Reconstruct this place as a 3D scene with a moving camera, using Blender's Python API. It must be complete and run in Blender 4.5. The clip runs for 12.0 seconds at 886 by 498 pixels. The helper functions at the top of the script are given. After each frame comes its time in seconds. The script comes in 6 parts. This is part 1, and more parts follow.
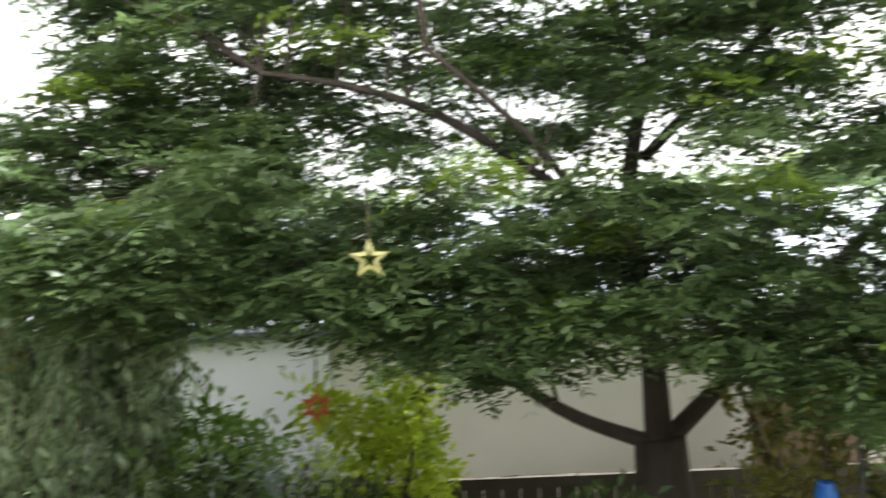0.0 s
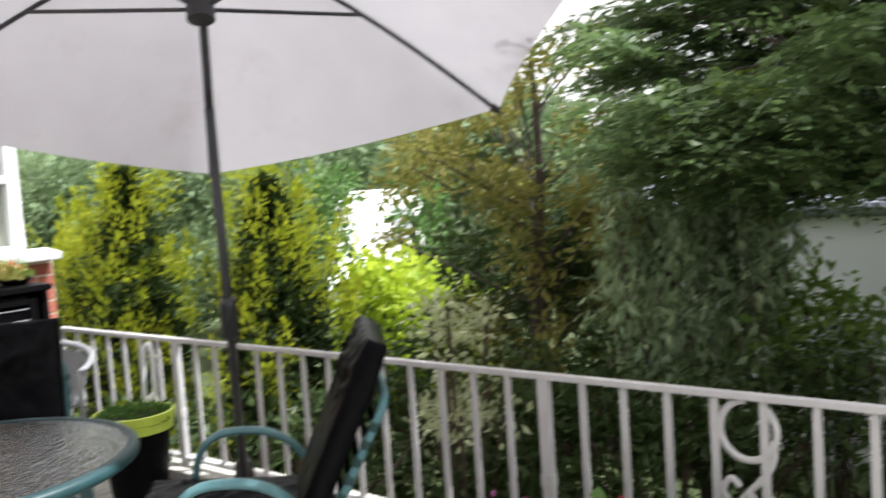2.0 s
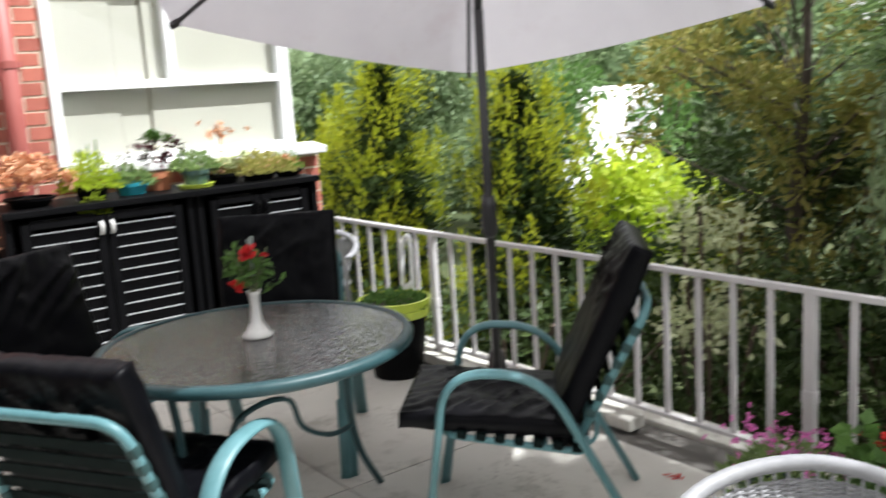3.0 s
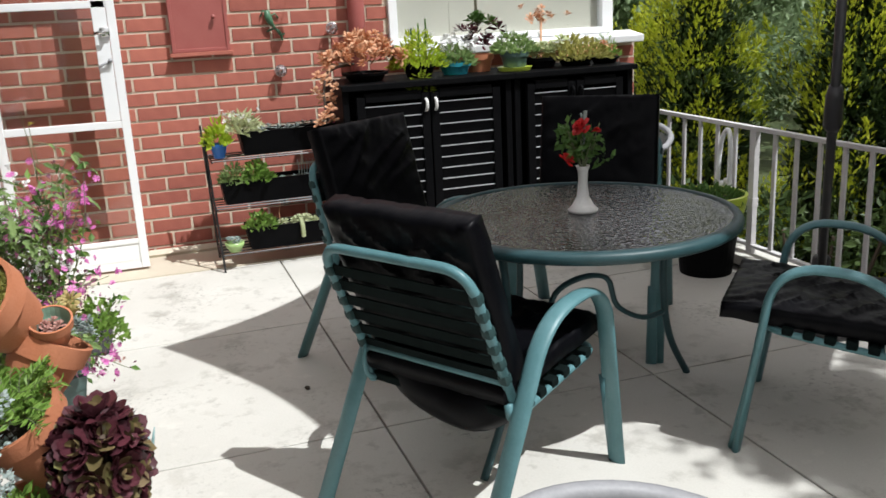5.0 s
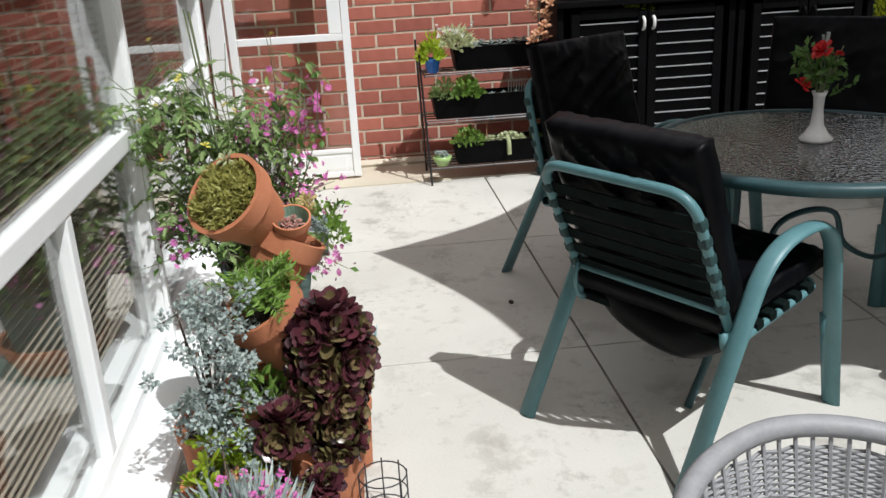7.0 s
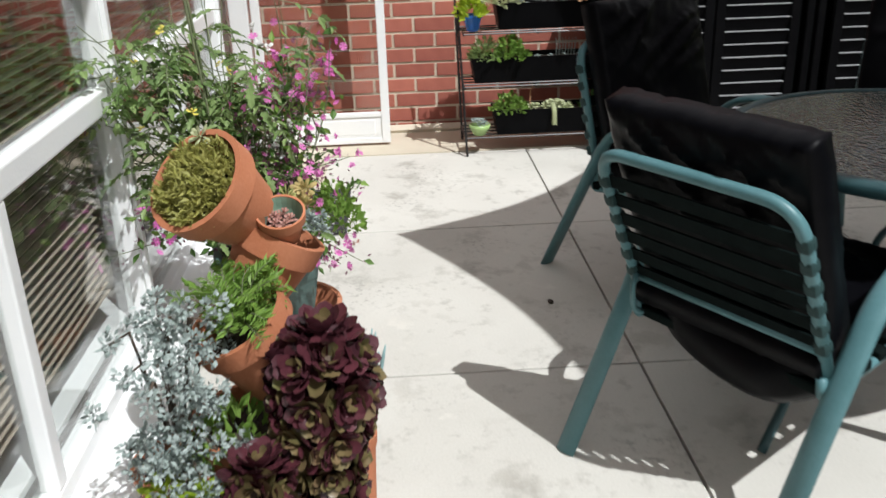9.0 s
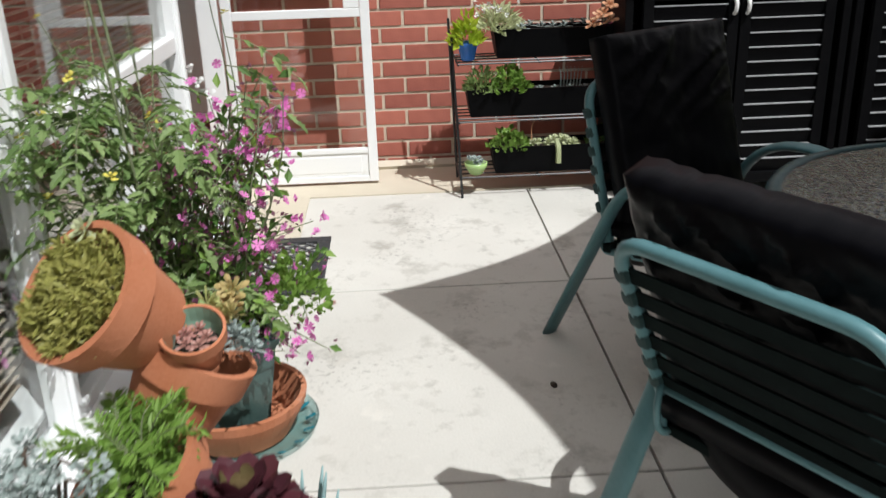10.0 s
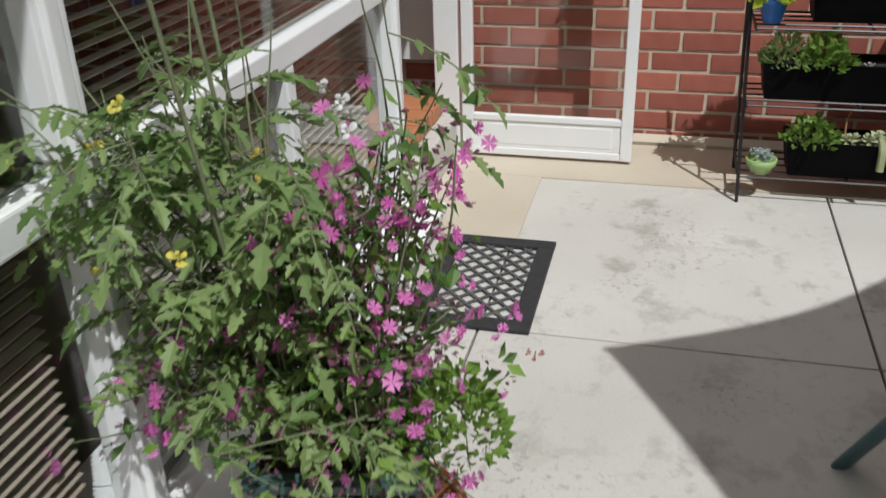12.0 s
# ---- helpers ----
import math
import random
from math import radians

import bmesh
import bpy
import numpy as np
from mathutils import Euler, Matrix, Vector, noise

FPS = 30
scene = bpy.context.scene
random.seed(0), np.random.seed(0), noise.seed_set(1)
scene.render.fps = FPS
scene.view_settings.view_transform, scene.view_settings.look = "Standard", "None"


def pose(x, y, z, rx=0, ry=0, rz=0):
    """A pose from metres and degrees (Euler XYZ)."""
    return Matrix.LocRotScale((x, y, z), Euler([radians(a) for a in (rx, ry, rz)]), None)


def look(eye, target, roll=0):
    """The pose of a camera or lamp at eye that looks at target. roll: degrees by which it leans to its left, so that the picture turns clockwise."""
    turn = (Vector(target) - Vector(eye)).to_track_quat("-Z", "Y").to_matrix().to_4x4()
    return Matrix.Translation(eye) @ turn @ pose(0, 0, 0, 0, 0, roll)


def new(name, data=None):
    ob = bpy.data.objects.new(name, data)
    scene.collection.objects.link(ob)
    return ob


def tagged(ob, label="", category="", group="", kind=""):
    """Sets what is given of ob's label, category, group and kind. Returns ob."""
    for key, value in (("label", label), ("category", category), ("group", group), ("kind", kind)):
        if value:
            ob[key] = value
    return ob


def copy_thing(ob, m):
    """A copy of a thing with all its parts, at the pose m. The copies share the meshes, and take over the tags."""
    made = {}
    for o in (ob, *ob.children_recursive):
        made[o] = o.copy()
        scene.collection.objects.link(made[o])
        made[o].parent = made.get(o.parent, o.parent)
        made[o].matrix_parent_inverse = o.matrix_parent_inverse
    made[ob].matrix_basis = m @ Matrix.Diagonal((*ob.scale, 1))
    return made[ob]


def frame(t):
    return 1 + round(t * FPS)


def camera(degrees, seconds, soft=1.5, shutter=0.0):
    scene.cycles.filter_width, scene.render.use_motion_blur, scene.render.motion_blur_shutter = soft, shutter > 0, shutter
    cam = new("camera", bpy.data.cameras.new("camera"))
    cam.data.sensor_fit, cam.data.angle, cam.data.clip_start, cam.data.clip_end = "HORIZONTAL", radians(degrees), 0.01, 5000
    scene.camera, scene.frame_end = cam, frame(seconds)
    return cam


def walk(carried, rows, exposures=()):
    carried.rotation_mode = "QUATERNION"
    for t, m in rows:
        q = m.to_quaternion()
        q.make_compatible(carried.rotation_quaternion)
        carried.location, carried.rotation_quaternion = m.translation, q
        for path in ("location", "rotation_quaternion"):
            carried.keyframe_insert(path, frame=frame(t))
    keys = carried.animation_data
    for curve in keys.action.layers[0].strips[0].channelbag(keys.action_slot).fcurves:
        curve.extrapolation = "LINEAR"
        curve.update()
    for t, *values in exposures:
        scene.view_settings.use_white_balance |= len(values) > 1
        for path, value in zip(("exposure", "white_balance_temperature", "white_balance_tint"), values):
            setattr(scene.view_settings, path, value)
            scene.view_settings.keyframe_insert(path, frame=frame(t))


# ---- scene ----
cam = camera(52.3, 12.0, shutter=0.5)
# seconds, x, y, z, yaw, pitch, roll
ROWS = [
    (0.0, -0.037, 0.059, 1.471, 3.600, 0.939, 3.138),
    (0.5, -0.119, -0.040, 1.468, 13.034, -0.077, 2.341),
    (1.0, -0.173, -0.062, 1.475, 21.692, -0.959, 2.788),
    (1.5, -0.217, -0.121, 1.457, 29.135, -2.841, 2.996),
    (2.0, -0.261, -0.118, 1.449, 38.155, -4.616, 3.813),
    (2.5, -0.307, -0.203, 1.477, 45.336, -7.679, 2.901),
    (3.0, -0.315, -0.225, 1.485, 52.729, -10.273, 3.578),
    (3.5, -0.336, -0.276, 1.458, 60.703, -12.325, 2.953),
    (5.5, -0.368, -0.376, 1.411, 72.611, -15.652, 2.442),
    (6.0, -0.367, -0.399, 1.409, 76.153, -16.570, 2.269),
    (6.5, -0.356, -0.461, 1.412, 82.489, -19.269, 3.646),
    (8.5, -0.612, -0.412, 1.371, 84.008, -20.996, 1.724),
    (9.0, -0.836, -0.386, 1.346, 86.410, -22.320, 1.740),
    (9.5, -1.073, -0.303, 1.351, 89.587, -21.624, 0.763),
    (10.0, -1.308, -0.300, 1.335, 86.703, -21.408, 1.745),
    (10.5, -1.619, -0.284, 1.334, 89.734, -22.427, 3.125),
    (11.0, -1.824, -0.238, 1.330, 97.988, -24.134, 2.165),
    (11.5, -2.017, -0.248, 1.334, 103.010, -26.150, 1.830),
    (12.0, -2.200, -0.283, 1.358, 104.043, -26.878, 1.625),
]
EXPOSURES = [(0.0, 1.6), (1.0, 1.25), (2.0, 0.87), (2.5, 0.86), (3.0, 0.84), (3.5, 0.68), (5.3, -0.03), (6.5, -0.16), (9.5, -0.12), (11.0, -0.24), (11.5, -0.36), (12.0, -0.64)]
walk(cam, [(t, pose(x, y, z, 90 + pitch, roll, yaw)) for t, x, y, z, yaw, pitch, roll in ROWS], EXPOSURES)

# ---- world and sun ----
SUN = Vector((0.502, 0.359, 1.0)).normalized()
world = bpy.data.worlds.new("sky")
scene.world = world
world.use_nodes = True
wn, wl = world.node_tree.nodes, world.node_tree.links
sky = wn.new("ShaderNodeTexSky")
sky.sky_type, sky.sun_disc = "NISHITA", False
sky.sun_elevation, sky.sun_rotation = math.asin(SUN.z), math.atan2(SUN.x, SUN.y)
sky.dust_density = 7.0
wn["Background"].inputs["Strength"].default_value = 0.08
# thin bright cloud over the whole sky
wtc, wno, wrm, wmx = wn.new("ShaderNodeTexCoord"), wn.new("ShaderNodeTexNoise"), wn.new("ShaderNodeMapRange"), wn.new("ShaderNodeMix")
wno.inputs["Scale"].default_value, wno.inputs["Detail"].default_value, wno.inputs["Roughness"].default_value = 2.2, 6, 0.55
wrm.inputs["From Min"].default_value, wrm.inputs["From Max"].default_value = 0.32, 0.58
wrm.inputs["To Min"].default_value, wrm.inputs["To Max"].default_value = 0.35, 1.0
wmx.data_type = "RGBA"
wmx.inputs["B"].default_value = (12.5, 12.5, 12.7, 1)
wl.new(wtc.outputs["Generated"], wno.inputs["Vector"])
wl.new(wno.outputs[0], wrm.inputs["Value"])
wl.new(wrm.outputs[0], wmx.inputs["Factor"])
wl.new(sky.outputs[0], wmx.inputs["A"])
wl.new(wmx.outputs["Result"], wn["Background"].inputs["Color"])
sun = new("sun", bpy.data.lights.new("sun", "SUN"))
sun.data.energy, sun.data.angle, sun.data.color = 5.0, radians(0.55), (0.955, 0.985, 1.0)
sun.matrix_world = look(tuple(SUN * 30), (0, 0, 0))

# ---- materials ----
def mat(name, a, b=None, rough=0.7, scale=8.0, fine=120.0, bump=0.25, metal=0.0, island=0.0, per_object=0.0, trans=0.0,
        spec=0.5, stretch=(1, 1, 1), stain=None, stain_scale=1.5, stain_at=0.58, depth=0.01):
    """Two-scale colour variation between a and b, optional blotchy stain colour, fine relief."""
    m = bpy.data.materials.new(name)
    m.use_nodes = True
    n, l = m.node_tree.nodes, m.node_tree.links
    p = n["Principled BSDF"]
    b = b or tuple(c * 0.8 for c in a)
    tc, mp = n.new("ShaderNodeTexCoord"), n.new("ShaderNodeMapping")
    mp.inputs["Scale"].default_value = stretch
    l.new(tc.outputs["Object"], mp.inputs["Vector"])
    big, small = n.new("ShaderNodeTexNoise"), n.new("ShaderNodeTexNoise")
    big.inputs["Scale"].default_value, big.inputs["Detail"].default_value = scale, 5
    small.inputs["Scale"].default_value, small.inputs["Detail"].default_value = fine, 3
    for t in (big, small):
        l.new(mp.outputs[0], t.inputs["Vector"])
    add = n.new("ShaderNodeMath")
    add.operation = "MULTIPLY_ADD"
    add.inputs[1].default_value = 0.45
    l.new(small.outputs[0], add.inputs[0])
    l.new(big.outputs[0], add.inputs[2])
    last = add.outputs[0]
    if island or per_object:
        src = n.new("ShaderNodeNewGeometry").outputs["Random Per Island"] if island else n.new("ShaderNodeObjectInfo").outputs["Random"]
        more = n.new("ShaderNodeMath")
        more.operation = "MULTIPLY_ADD"
        more.inputs[1].default_value = island or per_object
        l.new(src, more.inputs[0])
        l.new(last, more.inputs[2])
        last = more.outputs[0]
    ext = (island or per_object)
    ramp = n.new("ShaderNodeMapRange")
    ramp.inputs["From Min"].default_value, ramp.inputs["From Max"].default_value = 0.45, 1.0 + ext
    l.new(last, ramp.inputs["Value"])
    mix = n.new("ShaderNodeMix")
    mix.data_type = "RGBA"
    mix.inputs["A"].default_value, mix.inputs["B"].default_value = (*a, 1), (*b, 1)
    l.new(ramp.outputs[0], mix.inputs["Factor"])
    col = mix.outputs["Result"]
    if stain:
        st = n.new("ShaderNodeTexNoise")
        st.inputs["Scale"].default_value, st.inputs["Detail"].default_value, st.inputs["Roughness"].default_value = stain_scale, 7, 0.65
        l.new(mp.outputs[0], st.inputs["Vector"])
        sr = n.new("ShaderNodeMapRange")
        sr.inputs["From Min"].default_value, sr.inputs["From Max"].default_value = stain_at, stain_at + 0.16
        l.new(st.outputs[0], sr.inputs["Value"])
        mx = n.new("ShaderNodeMix")
        mx.data_type = "RGBA"
        mx.inputs["B"].default_value = (*stain, 1)
        l.new(sr.outputs[0], mx.inputs["Factor"])
        l.new(col, mx.inputs["A"])
        col = mx.outputs["Result"]
    l.new(col, p.inputs["Base Color"])
    p.inputs["Roughness"].default_value, p.inputs["Metallic"].default_value = rough, metal
    p.inputs["Specular IOR Level"].default_value = spec
    if bump:
        bp = n.new("ShaderNodeBump")
        bp.inputs["Strength"].default_value, bp.inputs["Distance"].default_value = bump, depth
        l.new(add.outputs[0], bp.inputs["Height"])
        l.new(bp.outputs[0], p.inputs["Normal"])
    if trans:
        tr, ms = n.new("ShaderNodeBsdfTranslucent"), n.new("ShaderNodeMixShader")
        l.new(col, tr.inputs["Color"])
        ms.inputs[0].default_value = trans
        l.new(p.outputs[0], ms.inputs[1])
        l.new(tr.outputs[0], ms.inputs[2])
        l.new(ms.outputs[0], n["Material Output"].inputs["Surface"])
    return m


def leafmat(name, a, b, trans=0.4, rough=0.5, spec=0.35):
    return mat(name, a, b, rough=rough, scale=1.6, fine=40, bump=0.0, island=0.6, trans=trans, spec=spec)


def glass(name, tint=(1, 1, 1), rough=0.0, ior=1.45, wavy=0.0, wave_scale=60.0):
    m = bpy.data.materials.new(name)
    m.use_nodes = True
    n, l = m.node_tree.nodes, m.node_tree.links
    n.remove(n["Principled BSDF"])
    t, g, ms, f = n.new("ShaderNodeBsdfTransparent"), n.new("ShaderNodeBsdfGlossy"), n.new("ShaderNodeMixShader"), n.new("ShaderNodeLayerWeight")
    t.inputs["Color"].default_value = (*tint, 1)
    g.inputs["Roughness"].default_value = rough
    f.inputs["Blend"].default_value = 0.5
    pw, mr = n.new("ShaderNodeMath"), n.new("ShaderNodeMapRange")
    pw.operation, pw.inputs[1].default_value = "POWER", 4.0
    mr.inputs["To Min"].default_value = ((ior - 1) / (ior + 1)) ** 2 * 1.15
    l.new(f.outputs["Facing"], pw.inputs[0])
    l.new(pw.outputs[0], mr.inputs["Value"])
    if wavy:
        ns, bp = n.new("ShaderNodeTexVoronoi"), n.new("ShaderNodeBump")
        ns.inputs["Scale"].default_value = wave_scale
        bp.inputs["Strength"].default_value, bp.inputs["Distance"].default_value = wavy, 0.004
        tc = n.new("ShaderNodeTexCoord")
        l.new(tc.outputs["Object"], ns.inputs["Vector"])
        l.new(ns.outputs["Distance"], bp.inputs["Height"])
        l.new(bp.outputs[0], g.inputs["Normal"])
        l.new(bp.outputs[0], f.inputs["Normal"])
    l.new(mr.outputs[0], ms.inputs[0])
    l.new(t.outputs[0], ms.inputs[1])
    l.new(g.outputs[0], ms.inputs[2])
    l.new(ms.outputs[0], n["Material Output"].inputs["Surface"])
    return m


def concrete():
    """Broomed concrete: cloudy tone, dirt patches, black lichen specks in drifts, fine grit."""
    m = mat("concrete", (0.47, 0.45, 0.41), (0.60, 0.58, 0.535), rough=0.9, scale=1.9, fine=140, bump=0.3, per_object=0.15, stain=(0.33, 0.31, 0.275), stain_scale=4.5, stain_at=0.55, depth=0.004, spec=0.25)
    n, l = m.node_tree.nodes, m.node_tree.links
    p = n["Principled BSDF"]
    col = p.inputs["Base Color"].links[0].from_socket
    tc = n.new("ShaderNodeTexCoord")
    def spots(scale, detail, lo, hi, drift_scale, dlo, dhi, colour, amount):
        nonlocal col
        a, b = n.new("ShaderNodeTexNoise"), n.new("ShaderNodeTexNoise")
        a.inputs["Scale"].default_value, a.inputs["Detail"].default_value, a.inputs["Roughness"].default_value = scale, detail, 0.65
        b.inputs["Scale"].default_value, b.inputs["Detail"].default_value = drift_scale, 4
        ra, rb, mu, mx = n.new("ShaderNodeMapRange"), n.new("ShaderNodeMapRange"), n.new("ShaderNodeMath"), n.new("ShaderNodeMix")
        ra.inputs["From Min"].default_value, ra.inputs["From Max"].default_value, ra.inputs["To Max"].default_value = lo, hi, amount
        rb.inputs["From Min"].default_value, rb.inputs["From Max"].default_value = dlo, dhi
        mu.operation, mx.data_type = "MULTIPLY", "RGBA"
        mx.inputs["B"].default_value = (*colour, 1)
        for t, r in ((a, ra), (b, rb)):
            l.new(tc.outputs["Object"], t.inputs["Vector"])
            l.new(t.outputs[0], r.inputs["Value"])
        l.new(ra.outputs[0], mu.inputs[0])
        l.new(rb.outputs[0], mu.inputs[1])
        l.new(mu.outputs[0], mx.inputs["Factor"])
        l.new(col, mx.inputs["A"])
        col = mx.outputs["Result"]
    spots(38, 5, 0.53, 0.64, 2.3, 0.54, 0.66, (0.15, 0.14, 0.125), 0.42)
    spots(14, 6, 0.54, 0.66, 3.1, 0.46, 0.60, (0.29, 0.27, 0.24), 0.5)
    spots(9, 3, 0.60, 0.72, 1.2, 0.40, 0.55, (0.66, 0.63, 0.57), 0.5)
    l.new(col, p.inputs["Base Color"])
    return m


CONCRETE = concrete()
JOINT = mat("joint", (0.12, 0.11, 0.1), rough=0.95)
TANPAINT = mat("tan_paint", (0.50, 0.44, 0.34), (0.56, 0.50, 0.40), rough=0.8, scale=4, stain=(0.46, 0.34, 0.22), stain_scale=2.4, stain_at=0.62)
BRICK = mat("brick", (0.26, 0.074, 0.055), (0.50, 0.165, 0.115), rough=0.88, scale=14, fine=160, bump=0.5, per_object=0.9, stain=(0.44, 0.22, 0.17), stain_scale=16, stain_at=0.62, depth=0.006)
BRICKFAR = mat("brick_rest", (0.26, 0.074, 0.055), (0.50, 0.165, 0.115), rough=0.88, scale=14, fine=160, bump=0.5, island=0.9, stain=(0.44, 0.22, 0.17), stain_scale=16, stain_at=0.62, depth=0.006)
MORTAR = mat("mortar", (0.50, 0.42, 0.32), (0.64, 0.55, 0.44), rough=0.95, scale=25, fine=300, bump=0.5)
WHITE = mat("white_paint", (0.78, 0.79, 0.80), (0.82, 0.82, 0.81), rough=0.42, scale=5, fine=90, bump=0.08, stain=(0.62, 0.61, 0.57), stain_scale=7, stain_at=0.66)
WHITERUST = mat("rusty_white_paint", (0.57, 0.55, 0.55), (0.50, 0.48, 0.48), rough=0.5, scale=9, bump=0.15, stain=(0.30, 0.12, 0.06), stain_scale=9, stain_at=0.655)
GLASS = glass("pane_glass", (0.93, 0.95, 0.94))
PEBBLE = glass("pebbled_glass", (0.09, 0.12, 0.135), 0.10, 1.9, wavy=0.55, wave_scale=75)
TEAL = mat("teal_metal", (0.075, 0.175, 0.19), (0.10, 0.215, 0.235), rough=0.42, scale=20, bump=0.06, spec=0.4)
TEALRIM = mat("dark_teal_rim", (0.017, 0.048, 0.054), (0.026, 0.065, 0.072), rough=0.45, scale=20, bump=0.06, spec=0.35)
TEALDK = mat("teal_strap", (0.003, 0.006, 0.0058), (0.006, 0.011, 0.0105), rough=0.8, scale=30, bump=0.1, spec=0.06)
WRAP = mat("strap_wrap", (0.018, 0.042, 0.042), (0.028, 0.06, 0.06), rough=0.6, scale=30, bump=0.1, spec=0.2)
BLACKCLOTH = mat("black_cloth", (0.0018, 0.0018, 0.0026), (0.0032, 0.0032, 0.0044), rough=0.40, scale=20, fine=400, bump=0.05, spec=0.08)
BLACK = mat("black_plastic", (0.003, 0.003, 0.0035), (0.005, 0.005, 0.0055), rough=0.5, scale=12, bump=0.1, spec=0.05)
BLACKMETAL = mat("black_metal", (0.015, 0.015, 0.016), rough=0.4, scale=20, bump=0.05)
# pale grey of the painted louvre glints, also used for the door cord
LIPGLINT_CORD = mat("glint_and_cord_grey", (0.42, 0.42, 0.43), (0.28, 0.28, 0.29), rough=0.35, scale=15)
CANVAS = mat("canopy_cloth", (0.55, 0.52, 0.555), (0.60, 0.57, 0.60), rough=0.85, scale=5, fine=300, bump=0.1, trans=0.26, stain=(0.52, 0.47, 0.50), stain_scale=2.2, stain_at=0.56)
DARKMETAL = mat("dark_bronze_metal", (0.035, 0.033, 0.036), rough=0.4, scale=20, bump=0.05)
CREAM = mat("cream_blind", (0.53, 0.50, 0.44), (0.58, 0.545, 0.485), rough=0.8, scale=2, bump=0.05)
MAROON = mat("maroon_paint", (0.30, 0.075, 0.065), (0.34, 0.10, 0.085), rough=0.5, scale=6, bump=0.1)
TERRA = mat("terracotta", (0.40, 0.135, 0.06), (0.48, 0.19, 0.10), rough=0.85, scale=9, fine=150, bump=0.2, stain=(0.50, 0.36, 0.28), stain_scale=6, stain_at=0.62)
TERRADK = mat("terracotta_tile", (0.42, 0.16, 0.07), (0.5, 0.2, 0.09), rough=0.6, scale=6)
SOIL = mat("soil", (0.03, 0.022, 0.016), (0.06, 0.045, 0.034), rough=1.0, scale=60, fine=300, bump=0.9)
GREENPOT = mat("green_glazed_pot", (0.045, 0.09, 0.082), (0.09, 0.14, 0.13), rough=0.28, scale=8, bump=0.1)
LIME = mat("lime_plastic", (0.54, 0.68, 0.07), (0.60, 0.72, 0.11), rough=0.35, scale=8, bump=0.03)
MINT = mat("mint_glaze", (0.28, 0.45, 0.34), rough=0.4)
BLUEGLAZE = mat("blue_glaze", (0.02, 0.12, 0.45), (0.03, 0.16, 0.5), rough=0.2)
TEALGLAZE = mat("teal_glaze", (0.03, 0.28, 0.36), rough=0.25)
PORCELAIN = mat("white_porcelain", (0.8, 0.79, 0.77), rough=0.25, bump=0.02)
RUBBER = mat("black_rubber", (0.02, 0.02, 0.022), (0.035, 0.035, 0.037), rough=0.7, scale=30, fine=300, bump=0.3)
WICKER = mat("grey_wicker", (0.21, 0.21, 0.22), (0.27, 0.27, 0.28), rough=0.55, scale=30, bump=0.1)
SILVER = mat("silver_wire", (0.7, 0.7, 0.72), rough=0.25, metal=1.0, bump=0)
CHROME = mat("chrome", (0.8, 0.8, 0.8), rough=0.15, metal=1.0, bump=0)
SLAT = mat("blind_slat", (0.36, 0.30, 0.24), (0.44, 0.37, 0.30), rough=0.55, scale=3, per_object=0.3)
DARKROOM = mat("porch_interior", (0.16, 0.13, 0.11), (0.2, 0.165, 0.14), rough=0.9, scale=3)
BARK = mat("bark", (0.055, 0.042, 0.034), (0.10, 0.08, 0.065), rough=0.95, scale=12, fine=90, bump=0.9, stretch=(1, 1, 0.3))
GRASS = mat("garden_ground", (0.03, 0.05, 0.012), (0.065, 0.075, 0.025), rough=1.0, scale=3, fine=60, bump=0.8)
RENDERGREY = mat("grey_render", (0.74, 0.74, 0.80), (0.80, 0.80, 0.85), rough=0.85, scale=2, fine=80)
RENDERBEIGE = mat("beige_render", (0.78, 0.73, 0.66), (0.84, 0.79, 0.72), rough=0.85, scale=2, fine=80)
ROOFING = mat("pale_roof", (0.27, 0.29, 0.36), (0.34, 0.36, 0.43), rough=0.5, scale=2)
FENCE = mat("dark_fence_wood", (0.05, 0.038, 0.03), (0.09, 0.07, 0.055), rough=0.9, scale=5, bump=0.5, stretch=(1, 1, 0.2))
SHEDWOOD = mat("shed_wood", (0.16, 0.10, 0.07), (0.24, 0.16, 0.11), rough=0.85, scale=5, bump=0.4, stretch=(1, 1, 0.2))
FARWHITE = mat("far_white_render", (0.8, 0.79, 0.77), (0.84, 0.83, 0.82), rough=0.8, scale=0.5)
YELLOWSTAR = mat("straw_star", (0.62, 0.58, 0.22), (0.7, 0.66, 0.32), rough=0.6, scale=40, trans=0.3)
ORANGE = mat("orange_plastic", (0.7, 0.13, 0.04), (0.75, 0.2, 0.06), rough=0.5, trans=0.2)
LIZARD = mat("green_enamel", (0.03, 0.12, 0.06), (0.1, 0.2, 0.12), rough=0.3, scale=40)

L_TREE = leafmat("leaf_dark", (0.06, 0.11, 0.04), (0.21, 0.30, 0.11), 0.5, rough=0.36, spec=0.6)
# leaf green darkened to stand for deep shade in undergrowth and low sprays
L_DEEPSHADE = leafmat("leaf_deep_shade", (0.02, 0.045, 0.012), (0.08, 0.12, 0.03), 0.3)
# lit copy of the tree leaf, with the sunlight put into its colour
L_TREELIT = leafmat("leaf_tree_sunlit", (0.16, 0.27, 0.04), (0.32, 0.42, 0.08), 0.55)
L_OLIVE = leafmat("leaf_olive", (0.10, 0.14, 0.02), (0.42, 0.36, 0.11), 0.55)
L_WILLOW = leafmat("leaf_greygreen", (0.08, 0.16, 0.05), (0.66, 0.80, 0.48), 0.5, rough=0.25, spec=0.9)
